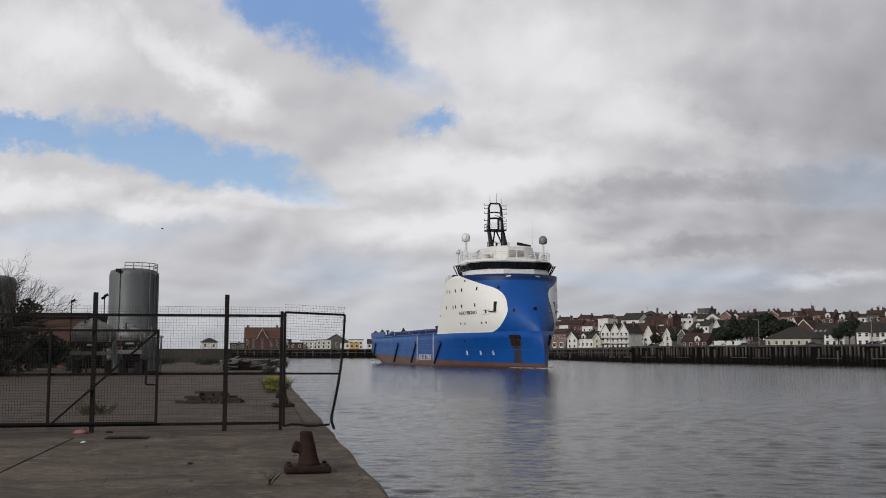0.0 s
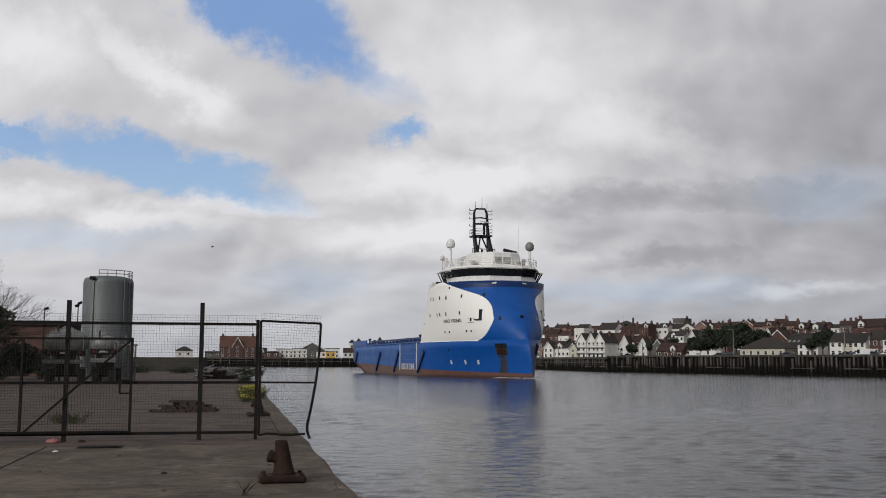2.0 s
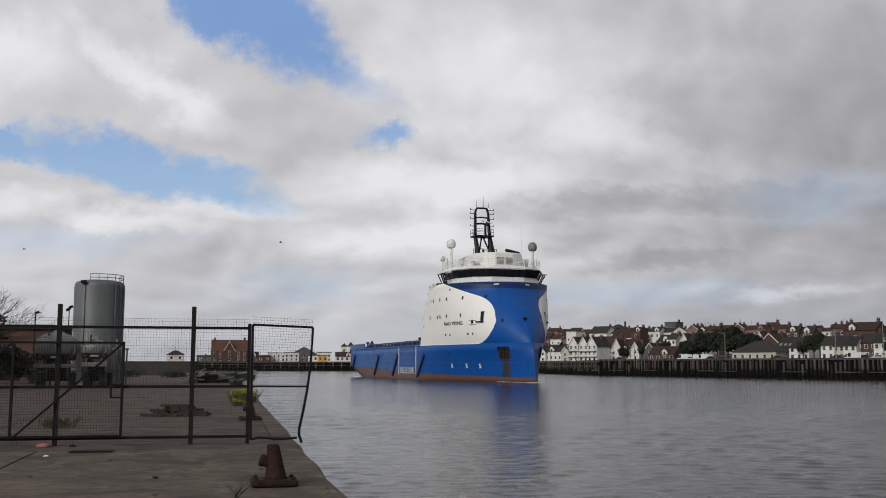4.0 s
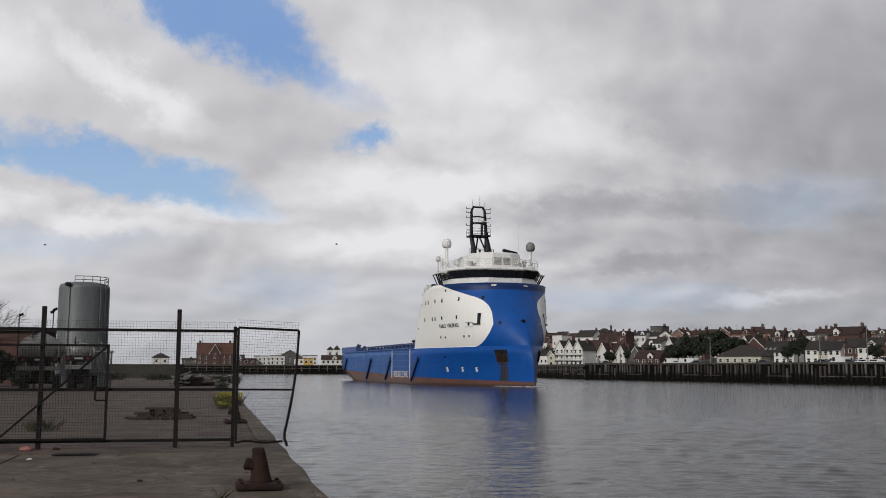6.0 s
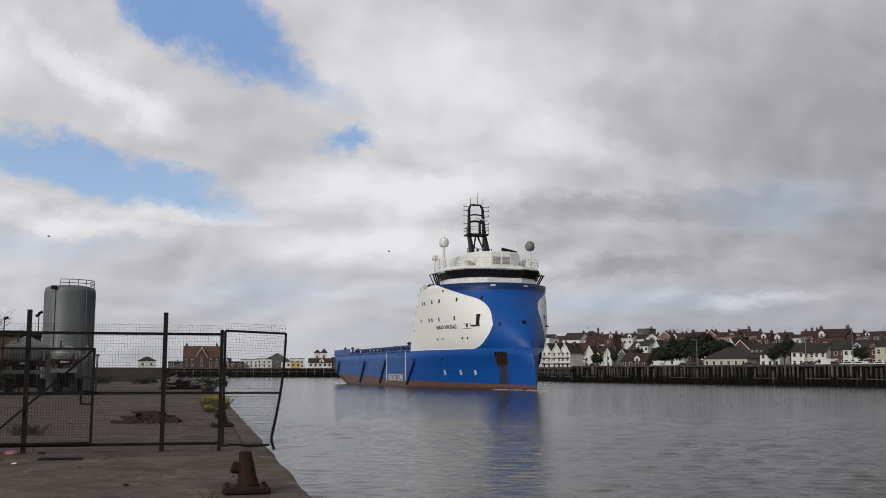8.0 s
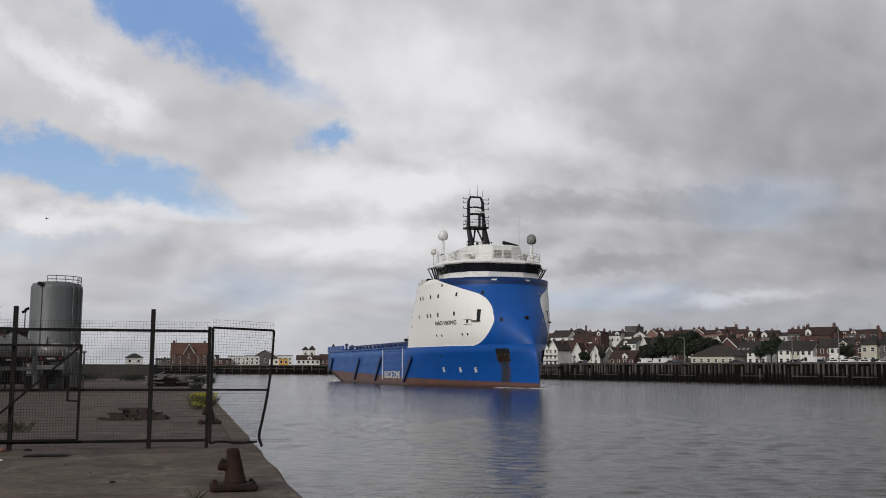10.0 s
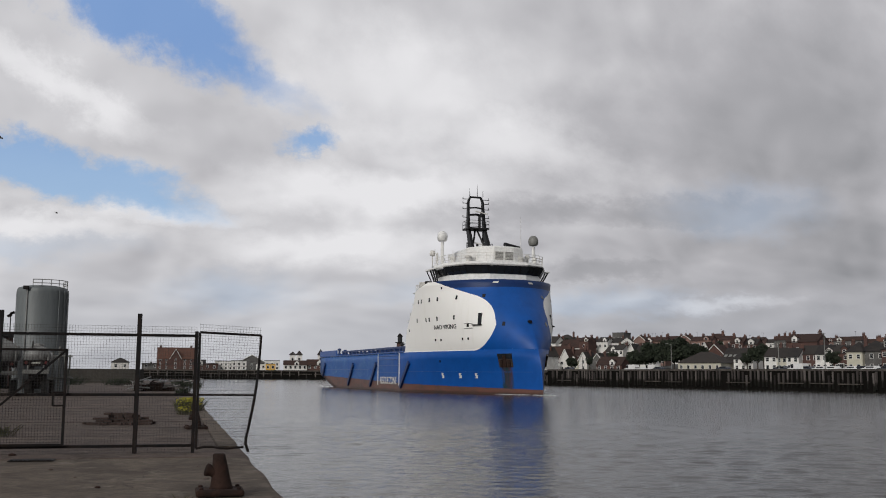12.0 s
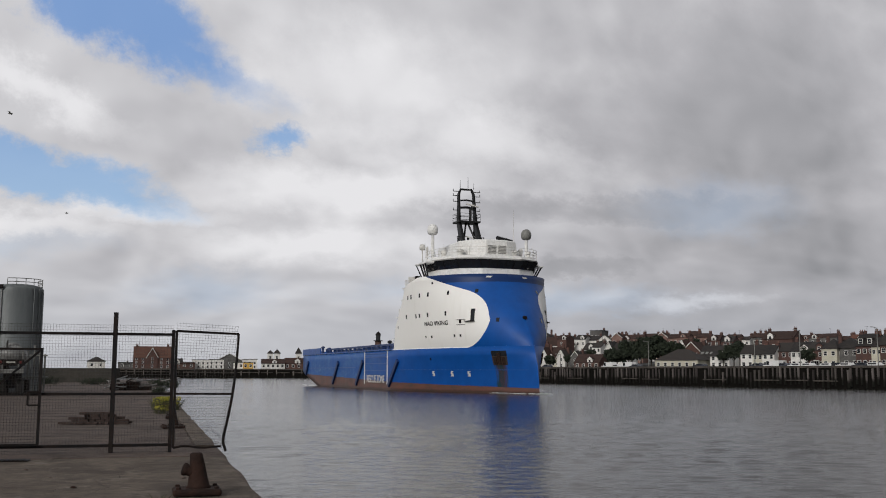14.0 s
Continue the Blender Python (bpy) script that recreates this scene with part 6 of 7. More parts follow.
def build_ship():
    ship = thing("supply_ship", "blue and white offshore supply ship with an inverted bow", "ship")
    hull = ship_hull(ship)
    # raised stern bulwark and its cap
    for side in (-1, 1):
        bm = mesh()
        box(bm, -83.0, -69.0, side * 9.0 - 0.12, side * 9.0 + 0.12, 5.45, 6.55, 0.03)
        part("stern_bulwark", bm, MID_BLUE, ship)
        bm = mesh()
        box(bm, -69.0, -27.0, side * 9.02 - 0.1, side * 9.02 + 0.1, 5.42, 5.60, 0.03)
        part("side_rail", bm, MID_BLUE, ship)
        # inboard crash barrier: posts, caps and sheets
        bm = mesh()
        box(bm, -70, -28, side * 7.7 - 0.2, side * 7.7 + 0.2, 6.15, 6.42, 0.03)
        barrier = part("crash_barrier", bm, DARK_BLUE, ship, "dark blue cargo barrier")
        for x in np.arange(-69.5, -28, 2.6):
            bm = mesh()
            box(bm, x - 0.15, x + 0.15, side * 7.7 - 0.18, side * 7.7 + 0.18, 5.4, 6.16)
            part("post", bm, DARK_BLUE, barrier)
    bm = mesh()
    box(bm, -83.1, -82.9, -8.9, 8.9, 5.45, 6.2, 0.03)
    part("stern_roller_guard", bm, MID_BLUE, ship)
    for x, y, h in ((-80, -6, 1.6), (-78, -4, 1.1), (-73, -6.5, 1.2), (-66, 2, 1.0), (-60, -6.2, 0.9), (-52, 0, 1.2), (-45, -5, 1.0), (-38, -6, 1.5), (-33, -6.5, 1.9), (-31, -6.0, 1.3)):
        bm = mesh()
        lathe(bm, [(0.35, 0), (0.35, h * 0.4), (0.2, h * 0.5), (0.22, h * 0.8), (0.4, h * 0.85), (0.3, h), (0.1, h * 1.05)], 12, (x, y, 5.5))
        part("deck_fitting", bm, MAST if x > -70 else DARK_BLUE, ship)
    for x in np.linspace(-66, -30, 9):
        bm = mesh()
        box(bm, x - 1.2, x + 1.0, -6.9, -6.1, 5.5, 6.3 + 0.25 * math.sin(x * 3), 0.05)
        part("deck_locker", bm, DARK_BLUE, ship)
    # sloping rubbing strips, rescue zone
    for x0, z0, x1, z1 in ((-77.9, 4.2, -79.9, 2.0), (-56.0, 4.0, -59.6, 0.6), (-41.4, 4.0, -45.0, 0.6), (-24.8, 4.0, -28.3, 0.6)):
        for side in (-1, 1):
            bm = mesh()
            rod(bm, (x0, side * (half_breadth(x0, z0) + 0.02), z0), (x1, side * (half_breadth(x1, z1) + 0.02), z1), 0.40, square=True)
            part("fender", bm, DARK_BLUE, ship, "dark blue rubbing strip")
    for x in (-40.8, -29.4):
        hull_plate("zone_stripe", ship, OLD_WHITE, x - 0.22, x + 0.22, 0.75, 5.4, 0.02, 2)
    hull_plate("zone_stripe", ship, MID_BLUE, -40.4, -29.8, 5.0, 5.16, 0.06, 2)
    for z in (2.6, 3.6, 4.5):
        hull_plate("hull_strake", ship, MID_BLUE, -40.4, -29.8, z, z + 0.10, 0.05, 2)
    hull_plate("hull_strake", ship, MID_BLUE, -82.5, -45.5, 3.05, 3.17, 0.05, 4)
    hull_plate("hull_strake", ship, MID_BLUE, -28, -1.6, 2.72, 2.78, 0.03, 40)
    lettering(ship, "RESCUE ZONE", -39.4, -30.6, 0.95, 1.05, OLD_WHITE, "white painted lettering")
    lettering(ship, "NAO VIKING", -16.48, -11.8, 8.22, 0.56, BLACK_MARK, "black painted ship name")
    # openings and marks on the plating
    for x, z in ((-11.98, 12.19), (-15.29, 12.15), (-17.16, 12.14), (-19.51, 12.08), (-20.59, 12.08), (-12.15, 9.64), (-15.64, 9.61), (-17.6, 9.58), (-18.5, 9.57), (-21.36, 9.59)):
        hull_plate("cabin_window", ship, GLASS_DARK, x - 0.14, x + 0.14, z - 0.27, z + 0.27, 0.02, flat=True)
    for x, z in ((-10.94, 6.88), (-9.94, 6.88), (-16.58, 6.87), (-15.29, 6.84), (-16.63, 4.1), (-24.61, 8.36), (-14.6, 13.55)):
        hull_plate("porthole", ship, GLASS_DARK, x - 0.13, x + 0.13, z - 0.15, z + 0.15, 0.02, flat=True)
    hull_plate("boarding_opening", ship, GLASS_DARK, -8.42, -7.86, 8.62, 10.05, 0.05, label="dark open doorway in the plating", flat=True)
    hull_plate("step", ship, STEEL, -9.1, -7.7, 8.5, 8.6, 0.30, flat=True)
    hull_plate("pilot_ladder_pocket", ship, STEEL, -10.0, -9.65, 8.35, 8.85, 0.04, flat=True)
    for z in (8.15, 8.75):
        hull_plate("ladder_rung", ship, GREY_PAINT, -10.5, -9.0, z, z + 0.06, 0.06, flat=True)
    for x, z in ((-8.99, 12.28), (-5.3, 8.62)):
        hull_plate("fairlead", ship, GLASS_DARK, x - 0.2, x + 0.2, z - 0.26, z + 0.26, 0.03, flat=True)
    for x in (-16.5, -13.0, -10.1):
        hull_plate("thruster_mark", ship, OLD_WHITE, x - 0.24, x + 0.24, 1.95, 2.58, 0.02, flat=True)
        for a, b in ((-0.24, 0.0), (0.08, 0.28)):
            hull_plate("thruster_cross", ship, MID_BLUE, x + a, x + a + 0.16, 2.06 + b, 2.24 + b, 0.03, flat=True)
    # no recess is cut: a dark plate carries the shade at the pocket's top
    hull_plate("anchor_pocket", ship, GLASS_DARK, -6.12, -4.12, 4.35, 4.98, 0.03, 8, "dark plate for the shade in the anchor pocket")
    hull_plate("anchor_bed", ship, RUSTY_BLUE, -6.12, -4.12, 3.30, 4.35, 0.025, 8, "rust-brown anchor recess")
    hull_plate("anchor_shank", ship, RUST, -5.35, -4.95, 3.45, 4.75, 0.16, 3)
    for x0, x1 in ((-5.85, -5.5), (-4.75, -4.4)):
        hull_plate("anchor_fluke", ship, RUST, x0, x1, 3.40, 4.25, 0.14, 3)
    bm = mesh()
    rod(bm, (-4.1, 0, 8.8), (-3.6, 0, 8.85), 0.3, 0.2, 12)
    part("bow_light", bm, STEEL, ship)
    # draught and rim lights
    hull_plate("rim_light", ship, OLD_WHITE, -9.15, -8.9, 13.95, 14.15, 0.06, 2)
    # bridge: faceted glazing leaning out, with lower glazed wings
    def facets(z, grow, rows):
        half = [(x + grow * 0.8, y + (grow if y else 0), z) for x, y in rows]
        return half + [(x, -y, z) for x, y, _ in half[::-1] if y]
    plan = [(-19.2, 6.7), (-15.4, 6.5), (-12.2, 4.9), (-10.9, 2.4)]
    drum("bridge_base", [facets(14.3, 0.15, plan), facets(15.34, 0.10, plan)], WHITE, ship, "white band under the bridge windows")
    lo, hi = facets(15.33, 0.16, plan), facets(16.40, 0.62, plan)
    drum("bridge_core", [facets(15.35, -0.25, plan), facets(16.38, 0.2, plan)], DARK_BLUE, ship, "dark bridge interior")
    frame_ring = part("window_frame", band(lo, hi, 0.12), STEEL, ship, "black window frame")
    for (a0, b0), (d0, c0) in zip(zip(lo, lo[1:]), zip(hi, hi[1:])):
        a0, b0, c0, d0 = (Vector(p) for p in (a0, b0, c0, d0))
        count = max(2, round((b0 - a0).length / 1.05))
        for k in range(count):
            bm = mesh()
            u, v = k / count, (k + 1) / count
            a, b, c, d = a0.lerp(b0, u), a0.lerp(b0, v), d0.lerp(c0, v), d0.lerp(c0, u)
            mid = (a + b + c + d) / 4
            vs = [bm.verts.new(mid + (p - mid) * 0.90) for p in (a, b, c, d)]
            f = bm.faces.new(vs)
            r = bmesh.ops.extrude_face_region(bm, geom=[f])
            push = (b - a).cross(d - a).normalized()
            push *= 0.03 * (1 if push.dot(mid - Vector((-16, 0, 15.7))) > 0 else -1)
            bmesh.ops.translate(bm, vec=push, verts=[v for v in r["geom"] if isinstance(v, bmesh.types.BMVert)])
            part("pane", bm, GLASS_DARK, frame_ring)
    for side in (-1, 1):
        # wing: sill and roof on leaning posts, open between them
        bm = mesh()
        box(bm, -19.5, -17.0, min(side * 6.6, side * 7.5), max(side * 6.6, side * 7.5), 14.36, 14.62, 0.04)
        w = part("bridge_wing", bm, STEEL, ship, "open bridge wing on black leaning posts")
        for x0, x1, tone in ((-17.1, -16.2, MAST), (-17.75, -17.1, MAST), (-18.4, -18.1, MAST), (-19.4, -19.7, MAST)):
            bm = mesh()
            rod(bm, (x0, side * 7.42, 14.5), (x1, side * 8.15, 16.22), 0.11, square=True)
            part("mullion", bm, tone, w)
        bm = mesh()
        box(bm, -20.1, -15.7, min(side * 6.2, side * 8.22), max(side * 6.2, side * 8.22), 16.2, 16.42, 0.05)
        part("wing_roof", bm, WHITE, w, "white wing roof")
    roof = [(-19.8, 7.4), (-15.6, 7.2), (-12.0, 5.4), (-10.5, 2.6)]
    drum("bridge_roof", [facets(16.41, 0.0, roof), facets(16.58, 0.12, roof), facets(16.95, -0.15, roof)], WHITE, ship, "white overhanging bridge roof")
    top = [(-23.6, 3.7), (-15.2, 4.0), (-13.0, 3.0), (-12.2, 1.4)]
    drum("top_house", [facets(16.9, 0.2, top), facets(18.95, 0.0, top), facets(19.15, -0.2, top)], WHITE, ship, "white house on the bridge roof")
    for x, y0, y1 in ((-12.15, -1.3, -0.1), (-12.15, 0.1, 1.3)):
        bm = mesh()
        box(bm, x - 0.1, x + 0.12, y0, y1, 17.3, 18.4, 0.02)
        part("louvre", bm, OLD_WHITE, ship)
        for z in np.linspace(17.4, 18.3, 6):
            bm = mesh()
            box(bm, x + 0.1, x + 0.17, y0 + 0.08, y1 - 0.08, z - 0.03, z + 0.03)
            part("louvre_blade", bm, GREY_PAINT, ship)
    for y in (-3.9, -2.6, 2.2, 3.3):
        bm = mesh()
        box(bm, -13.9, -13.3, y - 0.3, y + 0.3, 16.95, 17.8, 0.05)
        part("deck_box", bm, WHITE, ship)
    path = [Vector(p) for p in oval(16.95, -10.6, -19.6, 7.0, 34, 3.0)]
    rail("roof_rail", ship, path, 2, 1.05, OLD_WHITE, 0.028, 3)
    # equipment on the roof
    bm = mesh()
    rod(bm, (-15.2, 2.2, 18.9), (-15.2, 2.2, 19.5), 0.3)
    rod(bm, (-14.8, 1.2, 19.75), (-15.4, 3.6, 19.45), 0.26, 0.2, 10)
    part("fire_monitor", bm, MAST, ship)
    for x, y, h, r in ((-15.5, 4.8, 1.5, 0.25), (-18, -5.0, 1.2, 0.3), (-18.6, 5.2, 1.4, 0.2), (-13, -4.6, 0.8, 0.35), (-13.4, 5.0, 1.0, 0.22), (-11, 2.0, 0.7, 0.3), (-19.0, -6.9, 1.7, 0.12)):
        bm = mesh()
        lathe(bm, [(r, 0), (r, h * 0.7), (r * 1.4, h * 0.75), (r * 1.3, h), (r * 0.3, h * 1.08)], 12, (x, y, 16.9))
        part("roof_fitting", bm, OLD_WHITE, ship)
    for x, y, z0, z1 in ((-17.2, 4.6, 16.8, 24.0), (-14.6, -6.2, 16.8, 18.6), (-19.0, -7.2, 16.8, 19.2), (-15.0, 6.3, 16.8, 19.0)):
        bm = mesh()
        rod(bm, (x, y, z0), (x, y, z1), 0.045, 0.02, 6)
        part("whip_antenna", bm, OLD_WHITE, ship)
    for y, tone in ((-6.65, WHITE), (6.65, GREY_PAINT)):
        bm = mesh()
        rod(bm, (-17.6, y, 16.8), (-17.6, y, 20.0), 0.24, 0.2, 12)
        for k in range(3):
            a = k * 2.1
            rod(bm, (-17.6 + 0.9 * math.cos(a), y + 0.9 * math.sin(a), 16.8), (-17.6, y, 18.6), 0.05, n=5)
        post = part("dome_post", bm, WHITE, ship)
        bm = mesh()
        lathe(bm, [(0.2, -0.66), (0.46, -0.64), (0.64, -0.46), (0.70, -0.1), (0.68, 0.2), (0.57, 0.48), (0.36, 0.68), (0.18, 0.75), (0.03, 0.77)], 24, (-17.6, y, 20.75))
        part("radome", bm, tone, post, "white radome" if y < 0 else "grey radome", smooth=True)
    bm = mesh()
    lathe(bm, [(0.1, 0), (0.35, 0.1), (0.42, 0.4), (0.3, 0.75), (0.05, 0.85)], 16, (-19.2, -7.5, 18.2))
    rod(bm, (-19.2, -7.5, 16.7), (-19.2, -7.5, 18.25), 0.08)
    part("small_radome", bm, OLD_WHITE, ship, smooth=True)
    # mast
    mast = part("mast", mast_frame(), MAST, ship, "black lattice mast")
    bm = mesh()
    box(bm, -23.7, -21.3, -1.6, 1.6, 22.62, 22.86, 0.04)
    part("platform", bm, MAST, mast)
    path = [Vector(p) for p in ((-21.35, -1.55, 22.86), (-21.35, 0, 22.86), (-21.35, 1.55, 22.86), (-22.5, 1.55, 22.86), (-23.65, 1.55, 22.86), (-23.65, -1.55, 22.86), (-22.5, -1.55, 22.86), (-21.35, -1.55, 22.86))]
    rail("platform_rail", mast, path, 1, 1.0, MAST, 0.03, 2)
    for z, y0, y1, tone in ((25.0, -0.3, 1.5, OLD_WHITE), (20.6, -0.9, 0.9, OLD_WHITE)):
        bm = mesh()
        rod(bm, (-21.9, y0, z + 0.25), (-21.7, y1, z - 0.15), 0.11, square=True)
        part("radar_scanner", bm, tone, mast)
        bm = mesh()
        rod(bm, (-21.9, (y0 + y1) / 2, z - 0.6), (-21.9, (y0 + y1) / 2, z), 0.18)
        part("radar_motor", bm, MAST, mast)
    for z in (24.4, 25.6, 26.4, 27.0):
        for side in (-1, 1):
            bm = mesh()
            rod(bm, (-22.5, side * 1.0, z), (-22.5, side * 2.0, z), 0.05)
            rod(bm, (-22.5, side * 1.95, z), (-22.5, side * 1.95, z + 0.3), 0.045)
            part("antenna_arm", bm, MAST, mast)
    for y, z1 in ((-0.9, 28.6), (0.25, 29.2), (1.1, 28.3)):
        bm = mesh()
        rod(bm, (-22.6, y, 27.4), (-22.6, y, z1), 0.045, 0.02, 6)
        part("whip_antenna", bm, MAST, mast)
    # aft edge of the superstructure
    for z, x in ((13.5, -22.0), (12.0, -22.5), (9.8, -24.6), (6.9, -26.3)):
        for side in (-1, 1):
            path = [Vector((x + 0.2 - 0.3 * k, side * 8.6, z)) for k in range(5)]
            rail("aft_rail", ship, path, 1, 1.05, OLD_WHITE, 0.03, 2)
            bm = mesh()
            box(bm, x - 1.1, x + 0.4, side * 8.6 - 0.4, side * 8.6 + 0.2, z - 0.14, z, 0.03)
            part("aft_deck", bm, WHITE, ship)
    for x, z, h in ((-20.4, 13.8, 1.0), (-21.6, 13.4, 1.5), (-19.0, 14.1, 0.7), (-21.1, 13.6, 0.8), (-22.9, 11.9, 1.2)):
        bm = mesh()
        rod(bm, (x, -8.2, z), (x, -8.2, z + h), 0.12, 0.08)
        box(bm, x - 0.35, x + 0.3, -8.5, -7.9, z + h * 0.5, z + h, 0.04)
        part("deck_equipment", bm, STEEL if h < 0.75 else OLD_WHITE, ship)
    # foam at the stem and along the side
    rng = random.Random(5)
    for name, x0, x1, count, spread in (("bow_wave", 1.4, -6.5, 130, 0.9), ("stern_wake", -71, -86, 24, 1.2)):
        for side in (-1, 1):
            bm = mesh()
            for _ in range(count):
                x = x0 + (x1 - x0) * rng.random() ** 1.4
                y = side * (half_breadth(min(x, -0.1), 0) + 0.05 + rng.random() ** 1.5 * spread)
                r = rng.uniform(0.05, 0.19)
                n = 7
                ring = [bm.verts.new((x + r * 2.4 * math.cos(2 * math.pi * k / n) * rng.uniform(0.6, 1.2), y + r * math.sin(2 * math.pi * k / n), 0.035 + 0.01 * rng.random())) for k in range(n)]
                top = bm.verts.new((x, y, 0.05 + r * 0.4))
                for k in range(n):
                    bm.faces.new((ring[k], ring[(k + 1) % n], top))
            tagged(part(name, bm, FOAM, ship, "white foam on the water"), kind="stuff")
    return ship


def band(lo, hi, thick):
    """A closed strip between two outlines, with thickness inwards."""
    bm = mesh()
    c = Vector((-16, 0, 0))
    rows = []
    for pts, s in ((lo, 1.0), (hi, 1.0), (hi, 1 - thick / 8), (lo, 1 - thick / 8)):
        rows.append([bm.verts.new((c.x + (p[0] - c.x) * s, p[1] * s, p[2])) for p in pts])
    for a, b in zip(rows, rows[1:] + rows[:1]):
        for k in range(len(a) - 1):
            bm.faces.new((a[k], a[k + 1], b[k + 1], b[k]))
    bmesh.ops.recalc_face_normals(bm, faces=bm.faces)
    return bm


def mast_frame():
    """Two deep raked legs, an upper portal with rounded shoulders, braces and bars."""
    bm = mesh()

    def leg(a, b, deep, wide):
        """A plate-like leg from a to b, deep fore and aft."""
        ring = []
        for p, d, w in ((a, deep[0], wide[0]), (b, deep[1], wide[1])):
            ring.append([bm.verts.new((p[0] + sx * d / 2, p[1] + sy * w / 2, p[2])) for sx, sy in ((-1, -1), (1, -1), (1, 1), (-1, 1))])
        loft_rings(bm, ring)
    for y in (-1, 1):
        leg((-20.4, y * 1.25, 18.9), (-22.4, y * 1.20, 22.8), (1.5, 0.9), (0.42, 0.34))
        leg((-22.4, y * 1.20, 22.8), (-22.7, y * 1.08, 26.7), (0.8, 0.5), (0.32, 0.26))
        leg((-22.7, y * 1.08, 26.7), (-22.7, y * 0.80, 27.35), (0.5, 0.4), (0.26, 0.22))
        rod(bm, (-22.4, y * 0.15, 22.6), (-21.0, y * 1.1, 19.3), 0.13, n=6)
        rod(bm, (-22.6, y * 1.1, 18.9), (-22.5, y * 1.1, 22.4), 0.13, n=6)
        rod(bm, (-21.0, y * 1.9, 19.0), (-21.0, y * 1.9, 20.6), 0.05, n=6)
        rod(bm, (-21.0, y * 1.9, 20.55), (-21.4, y * 1.2, 20.55), 0.05, n=6)
    rod(bm, (-22.7, -0.85, 27.35), (-22.7, 0.85, 27.35), 0.17, square=True)
    for z, w, r in ((25.75, 1.1, 0.14), (24.75, 1.12, 0.2), (22.75, 1.2, 0.2)):
        rod(bm, (-22.6, -w, z), (-22.6, 0, z + 0.12), r, square=True)
        rod(bm, (-22.6, 0, z + 0.12), (-22.6, w, z), r, square=True)
    rod(bm, (-22.5, 0.55, 22.8), (-22.5, 0.55, 24.7), 0.2)
    return bm


ship = build_ship()


def afloat(x, y, heading):
    """The ship's pose with its stem at x, y."""
    return Matrix.Translation((x, y, WATER_Z)) @ pose(0, 0, 0, 0, 0, heading - 90)


# ----------------------------------------------------------- yard details
def lighthouse(x, y, h):
    t = thing("lighthouse", "slim dark brick lighthouse on the far bank", "lighthouse", pose(x, y, QUAY_Z))
    bm = mesh()
    lathe(bm, [(1.9, 0), (1.3, h * 0.72), (1.35, h * 0.74)], 20)
    part("tower", bm, BRICK, t)
    bm = mesh()
    lathe(bm, [(1.9, h * 0.74), (2.0, h * 0.76), (1.0, h * 0.765)], 20)
    part("gallery", bm, STEEL, t)
    bm = mesh()
    lathe(bm, [(1.0, h * 0.766), (1.0, h * 0.9)], 12)
    part("lantern", bm, GLASS_DARK, t)
    bm = mesh()
    lathe(bm, [(1.3, h * 0.9), (0.9, h * 0.95), (0.1, h)], 12)
    part("roof", bm, STEEL, t)


lighthouse(16.6, 430.0, 16.1)


def blades(bm, rng, count, spread, height, lean=0.5, wide=0.012):
    """Upright pointed leaves fanning out from the ground."""
    for _ in range(count):
        a, r = rng.uniform(0, 6.28), spread * rng.random() ** 0.7
        base = Vector((math.cos(a) * r, math.sin(a) * r, 0))
        h = height * rng.uniform(0.4, 1.0)
        b = rng.uniform(0, 6.28)
        tip = base + Vector((math.cos(b) * lean * h * rng.random(), math.sin(b) * lean * h * rng.random(), h))
        side = Vector((-math.sin(b), math.cos(b), 0)) * wide
        mid = (base + tip) / 2 + Vector((0, 0, h * 0.1))
        vs = [bm.verts.new(p) for p in (base - side, base + side, mid + side * 1.4, tip, mid - side * 1.4)]
        bm.faces.new(vs)


def weed(x, y, spread, height, count, label, flowers=0, seed=1, z=0.02):
    rng = random.Random(seed)
    w = thing("weed", label, "plant", pose(x, y, z), "weeds in the yard")
    bm = mesh()
    blades(bm, rng, count, spread, height, 1.2, 0.004 + height * 0.008)
    for _ in range(6):
        a, r = rng.uniform(0, 6.28), spread * rng.random()
        leaves(bm, rng, (math.cos(a) * r, math.sin(a) * r, height * rng.uniform(0.25, 0.6)), height * 0.35, count // 4, height * 0.09)
    tagged(part("leaves", bm, LEAF if "scrub" in label else LEAF_GREEN, w), kind="stuff")
    if flowers:
        bm = mesh()
        for _ in range(flowers):
            a, r = rng.uniform(0, 6.28), spread * rng.random() ** 0.6
            leaves(bm, rng, (math.cos(a) * r, math.sin(a) * r, height * rng.uniform(0.4, 0.95)), 0.04, 4, 0.035)
        tagged(part("bloom", bm, LEAF_YELLOW, w), kind="stuff")
    return w


weed(-6.75, 41.0, 0.55, 0.55, 260, "clump of yellow-flowering weed on the quay edge", 420, 2)
weed(-6.3, 37.5, 0.3, 0.3, 90, "clump of yellow-flowering weed on the quay edge", 40, 3)
weed(-8.6, 24.9, 0.42, 0.30, 130, "dry green weed clump behind the fence", 0, 4)
weed(-2.0, 11.75, 0.03, 0.2, 9, "thin green weed growing from a joint", 0, 5)
weed(-17.6, 103.0, 0.8, 0.9, 160, "dark green scrub on the quay edge", 0, 6)
weed(-15.2, 95.0, 0.6, 0.9, 120, "dark green scrub on the quay edge", 0, 7)
weed(-20.5, 118.0, 1.2, 0.8, 160, "dark green scrub on the quay edge", 0, 8)
weed(-12.4, 72.0, 0.5, 0.6, 120, "dark green scrub on the quay edge", 0, 9)
weed(-27.5, 118.0, 1.6, 0.9, 260, "dark green scrub below the wall", 0, 10)
